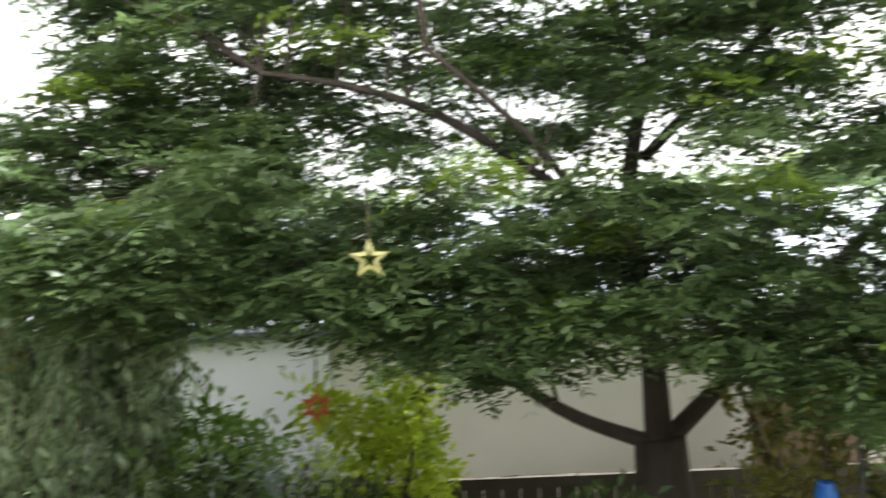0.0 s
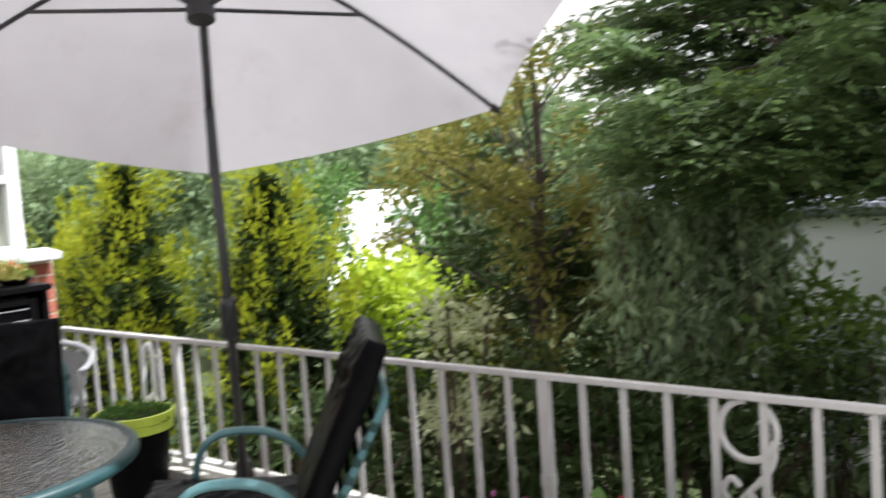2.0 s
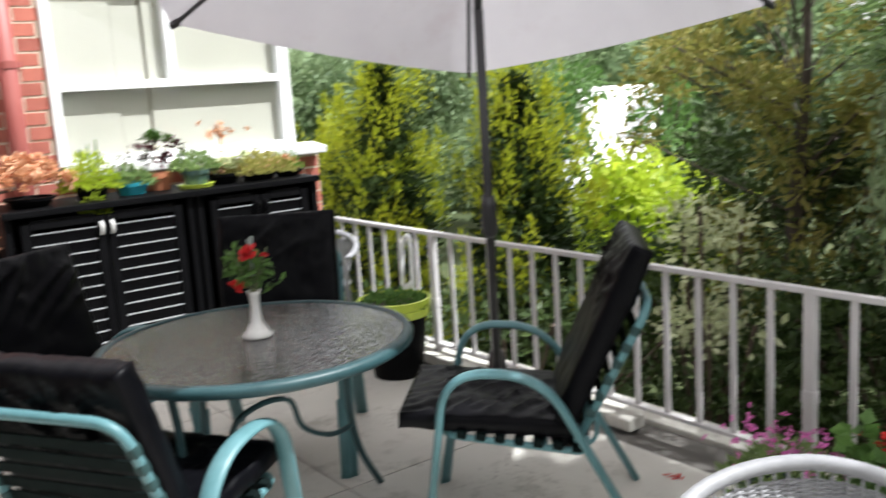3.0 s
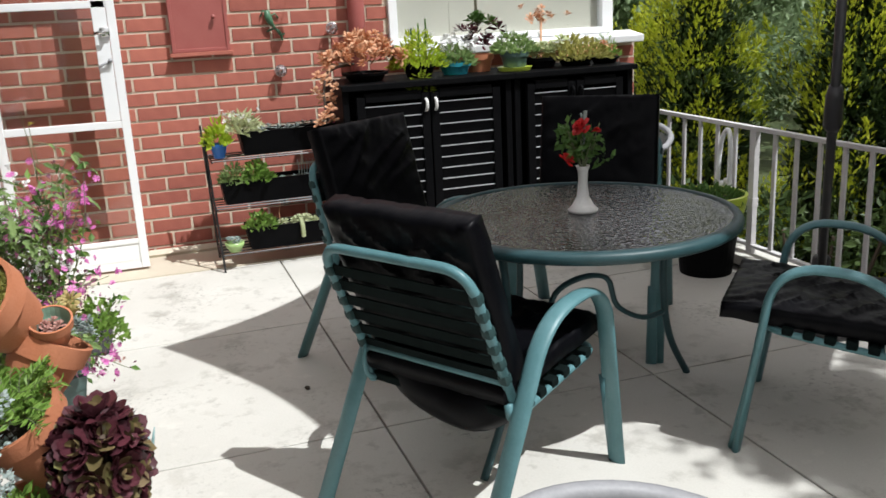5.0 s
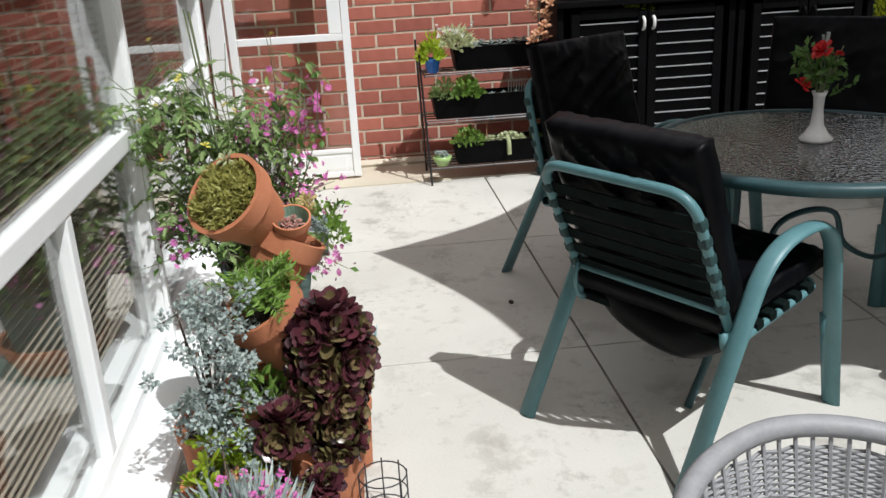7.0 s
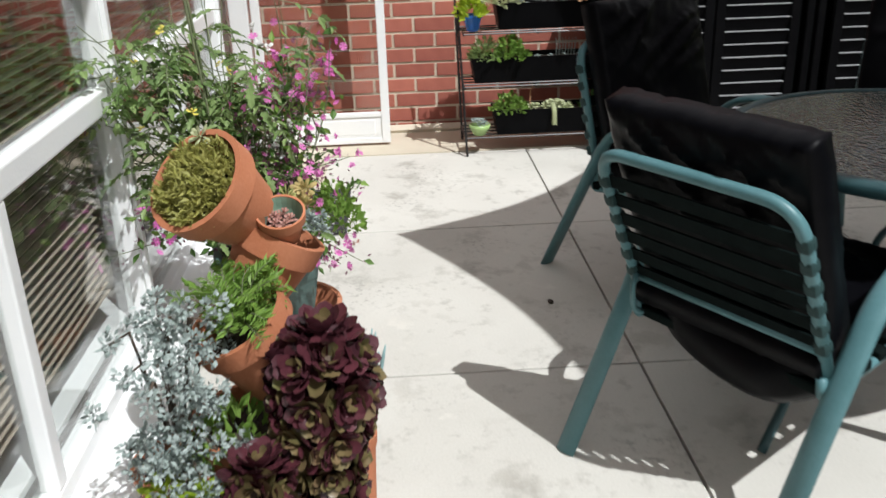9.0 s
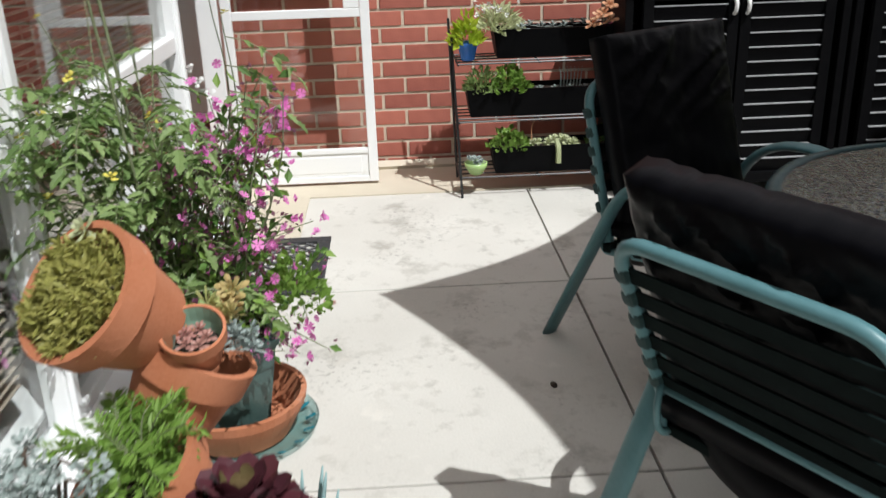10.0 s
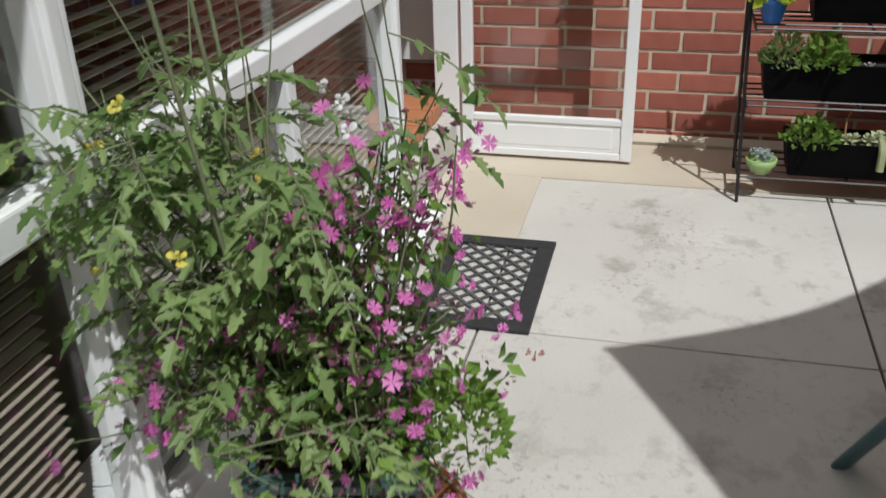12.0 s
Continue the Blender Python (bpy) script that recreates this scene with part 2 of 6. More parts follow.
# paler green for far trees: distance haze put into the leaf colour
L_FAR = leafmat("leaf_haze_tinted", (0.10, 0.17, 0.08), (0.30, 0.38, 0.20), 0.4)
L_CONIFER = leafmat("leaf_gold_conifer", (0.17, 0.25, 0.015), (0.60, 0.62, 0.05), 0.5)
# near-black green: the shade of the conifers' recesses put into the colour
L_CONSHADE = leafmat("leaf_conifer_painted_shade", (0.012, 0.028, 0.008), (0.04, 0.065, 0.016), 0.2)
L_YELLOW = leafmat("leaf_yellow_green", (0.28, 0.42, 0.03), (0.58, 0.66, 0.07), 0.6)
L_MID = leafmat("leaf_mid_green", (0.06, 0.14, 0.03), (0.15, 0.27, 0.07), 0.4)
L_FRESH = leafmat("leaf_light_green", (0.14, 0.27, 0.04), (0.28, 0.42, 0.10), 0.4)
L_TOMATO = leafmat("leaf_tomato", (0.10, 0.19, 0.055), (0.40, 0.52, 0.21), 0.5)
L_MOSS = leafmat("leaf_sedum", (0.26, 0.27, 0.06), (0.50, 0.46, 0.16), 0.3)
L_SILVER = leafmat("leaf_silver", (0.26, 0.32, 0.30), (0.46, 0.52, 0.50), 0.2)
L_DARKRED = leafmat("leaf_burgundy", (0.022, 0.009, 0.013), (0.13, 0.035, 0.046), 0.10, rough=0.26, spec=0.6)
L_AEOGREEN = leafmat("leaf_aeonium_green", (0.09, 0.12, 0.03), (0.26, 0.15, 0.09), 0.2, rough=0.28, spec=0.5)
PALETEAL = glass("pale_teal_glass", (0.72, 0.84, 0.84), 0.02)
PALEGREEN = mat("pale_green_glass", (0.30, 0.46, 0.16), (0.38, 0.52, 0.22), rough=0.2, scale=20, bump=0.03)
DUSTYRUBBER = mat("dusty_rubber", (0.06, 0.06, 0.065), (0.11, 0.11, 0.11), rough=0.8, scale=30, fine=300, bump=0.3)
L_SUNSET = leafmat("leaf_yellow_orange", (0.34, 0.46, 0.16), (0.78, 0.40, 0.22), 0.3)
L_CHALK = leafmat("leaf_chalk_blue", (0.22, 0.36, 0.36), (0.36, 0.50, 0.50), 0.15)
L_REDORANGE = leafmat("leaf_orange_succulent", (0.58, 0.24, 0.11), (0.84, 0.58, 0.38), 0.35)
L_PALE = leafmat("leaf_pale_variegated", (0.4, 0.45, 0.22), (0.62, 0.64, 0.42), 0.3)
F_PINK = leafmat("petal_pink", (0.66, 0.10, 0.44), (0.86, 0.34, 0.68), 0.4)
F_RED = leafmat("petal_red", (0.5, 0.01, 0.015), (0.65, 0.03, 0.03), 0.2)
F_WHITE = leafmat("petal_white", (0.75, 0.75, 0.73), (0.82, 0.82, 0.8), 0.25)
F_YELLOW = leafmat("petal_yellow", (0.7, 0.6, 0.08), (0.78, 0.7, 0.2), 0.3)
F_MAUVE = leafmat("calyx_mauve", (0.16, 0.07, 0.10), (0.28, 0.12, 0.17), 0.25)
L_DUSKY = leafmat("leaf_dusky_pink", (0.36, 0.15, 0.13), (0.58, 0.34, 0.28), 0.25)
STEM = mat("green_stem", (0.13, 0.16, 0.08), (0.2, 0.22, 0.12), rough=0.7, scale=30)
STEMDK = mat("brown_stem", (0.10, 0.07, 0.05), rough=0.8, scale=30)

# ---- shaping helpers ----
def solid(bm, size, at=(0, 0, 0), rot=(0, 0, 0), bevel=0.0):
    """A box of that size centred at a place, with optional chamfered edges."""
    made = bmesh.ops.create_cube(bm, size=1.0, matrix=pose(*at, *rot) @ Matrix.Diagonal((*size, 1)))
    if bevel:
        es = list({e for v in made["verts"] for e in v.link_edges})
        bmesh.ops.bevel(bm, geom=es, offset=bevel, segments=2, affect="EDGES", profile=0.6)
    return bm


def tube(bm, pts, r, n=8, flat=1.0, closed=False, caps=True):
    """A tube along points; r a number or one per point; flat squashes it across."""
    pts = [Vector(p) for p in pts]
    rs = r if isinstance(r, (list, tuple)) else [r] * len(pts)
    rings, side = [], None
    for i, p in enumerate(pts):
        a = pts[i - 1] if (i or closed) else p
        b = pts[(i + 1) % len(pts)] if (i + 1 < len(pts) or closed) else p
        d = (b - a).normalized()
        if side is None:
            side = d.cross(Vector((0, 0, 1)))
            side = side.normalized() if side.length > 1e-3 else Vector((1, 0, 0))
        side = (side - d * side.dot(d)).normalized()
        up = d.cross(side)
        rings.append([bm.verts.new(p + side * (math.cos(2 * math.pi * k / n) * rs[i] * flat) + up * (math.sin(2 * math.pi * k / n) * rs[i])) for k in range(n)])
    m = len(rings)
    for i in range(m if closed else m - 1):
        for k in range(n):
            bm.faces.new((rings[i][k], rings[i][(k + 1) % n], rings[(i + 1) % m][(k + 1) % n], rings[(i + 1) % m][k]))
    if caps and not closed:
        bm.faces.new(rings[0])
        bm.faces.new(rings[-1])
    return bm


def lathe(bm, profile, n=28, m=None):
    """Turns a profile of (radius, height) about z."""
    m = m or Matrix.Identity(4)
    rings = [[bm.verts.new(m @ Vector((r * math.cos(2 * math.pi * k / n), r * math.sin(2 * math.pi * k / n), z))) for k in range(n)] if r > 1e-5 else [bm.verts.new(m @ Vector((0, 0, z)))] for r, z in profile]
    for a, b in zip(rings, rings[1:]):
        for k in range(n):
            va, vb = (a[k % len(a)], a[(k + 1) % len(a)]), (b[k % len(b)], b[(k + 1) % len(b)])
            f = list(dict.fromkeys((va[0], va[1], vb[1], vb[0])))
            if len(f) > 2:
                bm.faces.new(f)
    return bm


def curve(pts, n=8):
    """Points of a smooth line through the given ones."""
    p = [Vector(q) for q in pts]
    p = [p[0] * 2 - p[1]] + p + [p[-1] * 2 - p[-2]]
    out = []
    for i in range(1, len(p) - 2):
        for k in range(n):
            t = k / n
            a, b, c, d = p[i - 1:i + 3]
            out.append(0.5 * (2 * b + (c - a) * t + (2 * a - 5 * b + 4 * c - d) * t * t + (3 * b - a - 3 * c + d) * t ** 3))
    return out + [p[-2]]


def mesh_of(name, bm, material, smooth=False):
    bmesh.ops.recalc_face_normals(bm, faces=bm.faces)
    me = bpy.data.meshes.new(name)
    bm.to_mesh(me)
    bm.free()
    me.materials.append(material)
    if smooth:
        me.shade_smooth()
    return me


def part(name, bm, material, parent=None, label="", smooth=False):
    ob = new(name, mesh_of(name, bm, material, smooth))
    ob.parent = parent
    return tagged(ob, label)


def thing(name, label, category, group="", kind="", at=None):
    ob = new(name)
    if at is not None:
        ob.matrix_world = at
    return tagged(ob, label, category, group, kind)


B = bmesh.new


def rounded(pts, r, n=5, closed=False):
    """Rounds the corners of a polyline."""
    pts = [Vector(p) for p in pts]
    out = []
    m = len(pts)
    for i, p in enumerate(pts):
        if not closed and i in (0, m - 1):
            out.append(p)
            continue
        a, b = (pts[i - 1] - p), (pts[(i + 1) % m] - p)
        q = min(r, a.length * 0.45, b.length * 0.45)
        a, b = p + a.normalized() * q, p + b.normalized() * q
        for k in range(n + 1):
            t = k / n
            out.append(a * (1 - t) ** 2 + p * 2 * t * (1 - t) + b * t * t)
    return out


# ---- leaves ----
RNG = np.random.default_rng(7)


def leaves(name, places, normals, size, material, parent=None, label="", ratio=0.5, fold=0.25, spread=0.5, droop=0.0, kind=""):
    """Many small folded leaves as one mesh: four corners and a raised mid-rib each."""
    n = len(places)
    places = np.asarray(places, float)
    d = np.asarray(normals, float) + RNG.normal(0, spread, (n, 3)) + np.array([0, 0, -droop])
    d /= np.linalg.norm(d, axis=1, keepdims=True) + 1e-9
    ref = RNG.normal(0, 1, (n, 3))
    s = np.cross(d, ref)
    s /= np.linalg.norm(s, axis=1, keepdims=True) + 1e-9
    u = np.cross(s, d)
    ln = size * RNG.uniform(0.6, 1.35, (n, 1))
    wd = ln * ratio
    v = np.stack([places, places + d * ln * 0.45 + s * wd * 0.5 + u * ln * fold * 0.4, places + d * ln, places + d * ln * 0.45 - s * wd * 0.5 + u * ln * fold * 0.4], 1).reshape(-1, 3)
    i = np.arange(n)[:, None] * 4
    f = np.concatenate([i + [[0, 1, 2]], i + [[0, 2, 3]]], 1).reshape(-1, 3)
    me = bpy.data.meshes.new(name)
    me.from_pydata(v.tolist(), [], f.tolist())
    me.materials.append(material)
    ob = new(name, me)
    ob.parent = parent
    return tagged(ob, label, kind=kind)


def clumps(centres, radii, per, flat=1.0, shell=0.6):
    """Leaf places and outward directions on uneven clumps."""
    ps, ns = [], []
    for c, r in zip(centres, radii):
        k = max(3, int(per * (r ** 2)))
        d = RNG.normal(0, 1, (k, 3))
        d /= np.linalg.norm(d, axis=1, keepdims=True)
        rr = r * (shell + (1 - shell) * RNG.random((k, 1))) * RNG.uniform(0.75, 1.15, (k, 1))
        ps.append(np.asarray(c) + d * rr * np.array([1, 1, flat]))
        ns.append(d)
    return np.concatenate(ps), np.concatenate(ns)


def rosette(bm, at, r, n=18, tilt=(0, 0, 0), cup=0.5, wide=0.42):
    """A rosette of fleshy leaves, rings of them, spreading from upright to flat."""
    m = pose(*at, *tilt)
    core = bm.verts.new(m @ Vector((0, 0, -r * 0.12)))
    for k in range(n):
        ring = k / n
        a = k * 2.39996
        ln = r * (0.35 + 0.65 * ring)
        el = radians(80 - 85 * ring) * (0.6 + cup * 0.8)
        ca, sa = math.cos(a), math.sin(a)
        out, side = Vector((ca * math.cos(el), sa * math.cos(el), math.sin(el))), Vector((-sa, ca, 0))
        upn = out.cross(side)
        w = ln * wide
        base = Vector((ca * r * 0.06, sa * r * 0.06, -r * 0.3 * ring))
        p = [base + side * w * 0.2, base + out * ln * 0.62 + side * w * 0.5, base + out * ln * 0.86 + side * w * 0.46, base + out * ln * 0.97 + side * w * 0.22, base + out * ln * 1.02, base + out * ln * 0.97 - side * w * 0.22, base + out * ln * 0.86 - side * w * 0.46, base + out * ln * 0.62 - side * w * 0.5, base - side * w * 0.2]
        mid = base + out * ln * 0.6 - upn * w * 0.16
        low = base + out * ln * 0.6 + upn * w * 0.14
        vs = [bm.verts.new(m @ q) for q in p]
        bm.faces.new((vs[0], vs[-1], core))
        c = bm.verts.new(m @ mid)
        d = bm.verts.new(m @ low)
        for x, y in zip(vs, vs[1:]):
            bm.faces.new((x, y, c))
            bm.faces.new((y, x, d))
    return bm


# ---- setting: ground, terrace, walls ----
WALL, GLAZ, RAILY = -5.95, -1.16, 2.58
bm = B()
solid(bm, (400, 400, 0.4), (0, 0, -1.4))
tagged(part("ground", bm, GRASS), "rough garden soil with sparse grass", "ground", kind="structure")

floor = thing("floor", "sun-bleached concrete terrace in large cast slabs", "floor", kind="structure")
bm = B()
solid(bm, (10.0, 4.2, 1.25), (-1.2, 0.7, -0.64))
part("terrace_base", bm, JOINT, floor)
terr_edge = B()
solid(terr_edge, (10.2, 0.16, 1.3), (-1.2, 2.74, -0.64), bevel=0.01)
part("edge_beam", terr_edge, CONCRETE, floor)

# painted brown-tan margin by the wall and the porch door
strip = thing("painted_margin", "tan painted concrete margin along the brick wall", "floor paint", kind="structure")
bm = B()
solid(bm, (0.50, 3.95, 0.008), (-5.705, 0.615, 0.003))
part("wall_margin", bm, TANPAINT, strip)
bm = B()
solid(bm, (0.56, 0.62, 0.008), (-5.174, -1.05, 0.003))
part("door_margin", bm, TANPAINT, strip)
bm = B()
solid(bm, (0.05, 3.9, 0.05), (-5.90, 0.9, 0.012), (0, 25, 0))
part("wall_fillet", bm, TANPAINT, strip)

# mortar bed of the brick wall, with the window hole
wall_brick = thing("wall_west", "red brick house wall with pale mortar joints", "wall", kind="structure")
WIN_Y0, WIN_Y1, WIN_Z0, WIN_Z1 = 1.18, 2.74, 1.15, 2.30
bm = B()
TH = 0.20
xm = WALL - 0.005 - TH / 2
solid(bm, (TH, 1.18 + 4.2, 2.7), (xm, (1.18 - 4.2) / 2, 1.35))
solid(bm, (TH, 2.92 - 1.18, WIN_Z0 - 0.06), (xm, (1.18 + 2.92) / 2, (WIN_Z0 - 0.06) / 2))
solid(bm, (TH, 2.74 - 1.18, 0.4), (xm, (1.18 + 2.74) / 2, 2.5))
part("mortar", bm, MORTAR, wall_brick)

house_end = thing("wall_north", "plain side wall of the brick house", "wall", kind="structure")
bm = B()
solid(bm, (4.0, 0.2, 1.09), (WALL - 0.22 - 2.0, 2.82, 0.545))
solid(bm, (3.7, 0.12, 1.55), (WALL - 0.22 - 2.15, 2.66, 1.9))
part("side_wall", bm, MORTAR, house_end)
bm = B()
solid(bm, (4.2, 7.2, 0.12), (WALL - 2.1, -0.65, 2.76))
tagged(part("house_roof", bm, ROOFING), "flat pale roof of the house", "roof", kind="structure")

# window with white frame and drawn cream blinds
win = thing("window_1", "white timber window with cream blinds drawn behind the glass", "window", kind="structure")
def bar(bm, y0, y1, z0, z1, x, d):
    return solid(bm, (d, y1 - y0, z1 - z0), (x, (y0 + y1) / 2, (z0 + z1) / 2), bevel=0.004)
xf = WALL - 0.02
for y0, y1, z0, z1 in ((1.18, 1.235, 1.15, 2.3), (2.66, 2.74, 1.15, 2.3), (1.90, 1.955, 1.63, 2.3), (1.235, 2.66, 1.15, 1.19), (1.235, 2.66, 1.585, 1.635), (1.235, 2.66, 2.25, 2.3)):
    bm = B()
    bar(bm, y0, y1, z0, z1, xf, 0.09)
    part("window_frame", bm, WHITE, win)
bm = B()
solid(bm, (0.20, 1.72, 0.05), (WALL + 0.03, 2.06, 1.118), (0, 8, 0), bevel=0.008)
part("window_sill", bm, WHITE, win)
for y0, y1, z0, z1 in ((1.235, 1.90, 1.635, 2.25), (1.955, 2.66, 1.635, 2.25), (1.235, 2.66, 1.19, 1.585)):
    bm = B()
    bar(bm, y0, y1, z0, z1, xf - 0.005, 0.005)
    o = part("pane", bm, GLASS, win)
    o.visible_shadow = False
for y0, y1 in ((1.235, 1.60), (1.60, 1.78), (1.79, 2.66)):
    bm = B()
    solid(bm, (0.006, y1 - y0 - 0.006, 1.1), (xf - 0.03 - (0.012 if y0 == 1.60 else 0), (y0 + y1) / 2, 1.72))
    part("blind", bm, CREAM, win)

# glazed porch wall
porch = thing("wall_south", "white timber glazed porch wall with slatted blinds inside", "wall", kind="structure")
POSTS = (-4.90, -3.295, -1.70, -0.10, 1.50)
for x in POSTS:
    bm = B()
    solid(bm, (0.072, 0.062, 2.25), (x, GLAZ, 1.225), bevel=0.005)
    solid(bm, (0.03, 0.014, 2.25), (x + 0.008, GLAZ + 0.037, 1.225), bevel=0.004)
    solid(bm, (0.012, 0.008, 2.25), (x - 0.022, GLAZ + 0.033, 1.225), bevel=0.002)
    part("post", bm, WHITE, porch)
bm = B()
solid(bm, (0.11, 0.10, 2.3), (-5.70, GLAZ, 1.15), bevel=0.006)
part("post", bm, WHITE, porch)
for a, b in zip(POSTS[1:], POSTS):
    x0, x1 = b + 0.036, a - 0.036
    c, w = (x0 + x1) / 2, abs(x1 - x0)
    for z, h in ((0.835, 0.062), (0.13, 0.05), (2.22, 0.08)):
        bm = B()
        solid(bm, (w, 0.048, h), (c, GLAZ, z), bevel=0.006)
        part("rail", bm, WHITE, porch)
    bm = B()
    solid(bm, (0.046, 0.044, 0.649), (c, GLAZ, 0.4795), bevel=0.006)
    part("mullion", bm, WHITE, porch)
    for z0, z1, p0, p1 in ((0.155, 0.804, x0, c - 0.023), (0.155, 0.804, c + 0.023, x1), (0.866, 2.18, x0, x1)):
        bm = B()
        solid(bm, (p1 - p0, 0.004, z1 - z0), ((p0 + p1) / 2, GLAZ - 0.01, (z0 + z1) / 2))
        o = part("pane", bm, GLASS, porch)
        o.visible_shadow = False
bm = B()
solid(bm, (6.5, 0.17, 0.035), (-1.69, GLAZ + 0.085, 0.092), (-5, 0, 0), bevel=0.006)
part("sill_board", bm, WHITE, porch)
bm = B()
solid(bm, (6.5, 0.16, 0.096), (-1.69, GLAZ - 0.02, 0.05))
part("plinth", bm, WHITE, porch)
bm = B()
solid(bm, (7.8, 0.30, 0.14), (-1.95, GLAZ - 0.05, 2.36), bevel=0.01)
part("lintel", bm, WHITE, porch)

bm = B()
solid(bm, (7.8, 0.31, 0.05), (-1.95, GLAZ + 0.255, 2.42), bevel=0.006)
part("eave_board", bm, WHITE, porch)
bm = B()
tube(bm, [(-5.85, GLAZ + 0.45, 2.44), (1.95, GLAZ + 0.45, 2.44)], 0.05, 10)
part("eave_gutter", bm, WHITE, porch, smooth=True)

bm = B()
solid(bm, (6.5, 0.15, 0.02), (-1.69, GLAZ - 0.12, 0.175), bevel=0.003)
part("inner_sill", bm, WHITE, porch)

room = thing("porch_room", "dim porch interior behind the glazing", "room", kind="structure")
bm = B()
solid(bm, (8.2, 0.1, 2.5), (-1.9, -3.6, 1.25))
solid(bm, (0.1, 2.4, 2.5), (2.2, -2.4, 1.25))
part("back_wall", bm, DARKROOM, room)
bm = B()
solid(bm, (8.2, 2.4, 0.1), (-1.9, -2.45, 2.5))
part("porch_ceiling", bm, WHITE, room)
bm = B()
solid(bm, (8.2, 2.33, 0.16), (-1.9, -2.40, 0.08))
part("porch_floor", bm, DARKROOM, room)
bm = B()
solid(bm, (0.05, 0.80, 2.0), (WALL + 0.035, -1.66, 1.33), bevel=0.004)
part("inner_panel", bm, WHITE, room, "white boarded panel")

step = thing("door_step", "terracotta tiled door step with a pale edge", "step", kind="structure")
for i in range(4):
    bm = B()
    solid(bm, (0.184, 0.24, 0.07), (-5.02 - 0.188 * i, -1.30, 0.209), bevel=0.012)
    part("tile", bm, TERRADK, step)
bm = B()
solid(bm, (0.74, 0.30, 0.17), (-5.27, -1.27, 0.087), bevel=0.01)
part("riser", bm, CONCRETE, step)

# venetian blinds, each slat its own piece
slat = B()
solid(slat, (1.47, 0.021, 0.0022))
slat = mesh_of("slat", slat, SLAT)
for a, b in zip(POSTS[1:], POSTS):
    c = (a + b) / 2
    bl = thing("venetian_blind", "brown slatted venetian blind behind the porch glass", "blind", "porch blinds")
    bm = B()
    solid(bm, (1.48, 0.03, 0.03), (c, GLAZ - 0.07, 2.16))
    part("head_rail", bm, SLAT, bl)
    z, dz = 0.29, 0.0245
    while z < 2.13:
        o = new("slat", slat)
        o.parent, o.matrix_world = bl, pose(c, GLAZ - 0.07, z, -4, 0, 0)
        z += dz

# white screen door, standing open at a right angle to the porch
door = thing("door_1", "white glazed screen door standing open before the brick wall", "door", kind="structure", at=pose(-5.65, 0, 0))
def dpart(name, y0, y1, z0, z1, d=0.035, m=WHITE, x=0.0, bev=0.004, label=""):
    bm = B()
    solid(bm, (d, y1 - y0, z1 - z0), (x, (y0 + y1) / 2, (z0 + z1) / 2), bevel=bev)
    return part(name, bm, m, door, label)
dpart("stile", -1.095, -1.05, 0.02, 2.05)
dpart("stile", -0.455, -0.41, 0.02, 2.05)
dpart("lock_stile", -0.53, -0.457, 0.86, 2.05, 0.03)
for z0, z1 in ((0.82, 0.86), (1.46, 1.50), (2.0, 2.05), (0.02, 0.05), (0.165, 0.19)):
    dpart("rail", -1.05, -0.455, z0, z1, 0.03)
dpart("kick_panel", -1.05, -0.455, 0.05, 0.165, 0.018)
dpart("kick_moulding", -1.0, -0.49, 0.065, 0.15, 0.022)
for y1, z0, z1 in ((-0.455, 0.19, 0.82), (-0.53, 0.86, 1.46), (-0.53, 1.50, 2.0)):
    o = dpart("pane", -1.05, y1, z0, z1, 0.004, GLASS, bev=0)
    o.visible_shadow = False
bm = B()
solid(bm, (0.02, 0.05, 0.05), (0.025, -0.475, 1.335), bevel=0.006)
tube(bm, rounded([(0.03, -0.475, 1.335), (0.055, -0.475, 1.335), (0.055, -0.53, 1.33)], 0.01), 0.008)
part("door_handle", bm, CHROME, door, "chrome lever handle", True)
bm = B()
tube(bm, [(0.02, -0.48, 1.17), (0.035, -0.49, 1.175), (0.03, -0.51, 1.165), (0.03, -0.53, 1.15)], 0.007)
tube(bm, [(0.02, -0.47, 1.18), (0.04, -0.465, 1.19)], 0.012)
part("cord_tie", bm, LIPGLINT_CORD, door, "knotted grey cord", True)

# things on the brick wall
mb = thing("meter_box", "maroon painted meter cupboard set in the brick wall", "meter box")
bm = B()
solid(bm, (0.05, 0.325, 0.60), (WALL + 0.012, 0.035, 1.50), bevel=0.006)
part("door_panel", bm, MAROON, mb)
bm = B()
for y in (-0.12, 0.19):
    solid(bm, (0.065, 0.02, 0.62), (WALL + 0.012, y, 1.50), bevel=0.003)
solid(bm, (0.065, 0.29, 0.02), (WALL + 0.012, 0.035, 1.20), bevel=0.003)
part("frame", bm, MAROON, mb)
bm = B()
solid(bm, (0.09, 0.36, 0.022), (WALL + 0.01, 0.035, 1.178), bevel=0.003)
part("brick_ledge", bm, BRICKFAR, mb)
bm = B()
lathe(bm, [(0, 0.035), (0.012, 0.033), (0.013, 0.02), (0.006, 0.014), (0.006, 0)], 12, pose(WALL + 0.036, 0.12, 1.385, 0, 90, 0))
part("knob", bm, MAROON, mb, smooth=True)
pipe = thing("downpipe", "maroon painted downpipe fixed to the brick wall", "downpipe")
bm = B()
tube(bm, [(WALL + 0.06, 0.965, 0.05), (WALL + 0.06, 0.965, 2.68)], 0.052, 14)
part("pipe", bm, MAROON, pipe, smooth=True)
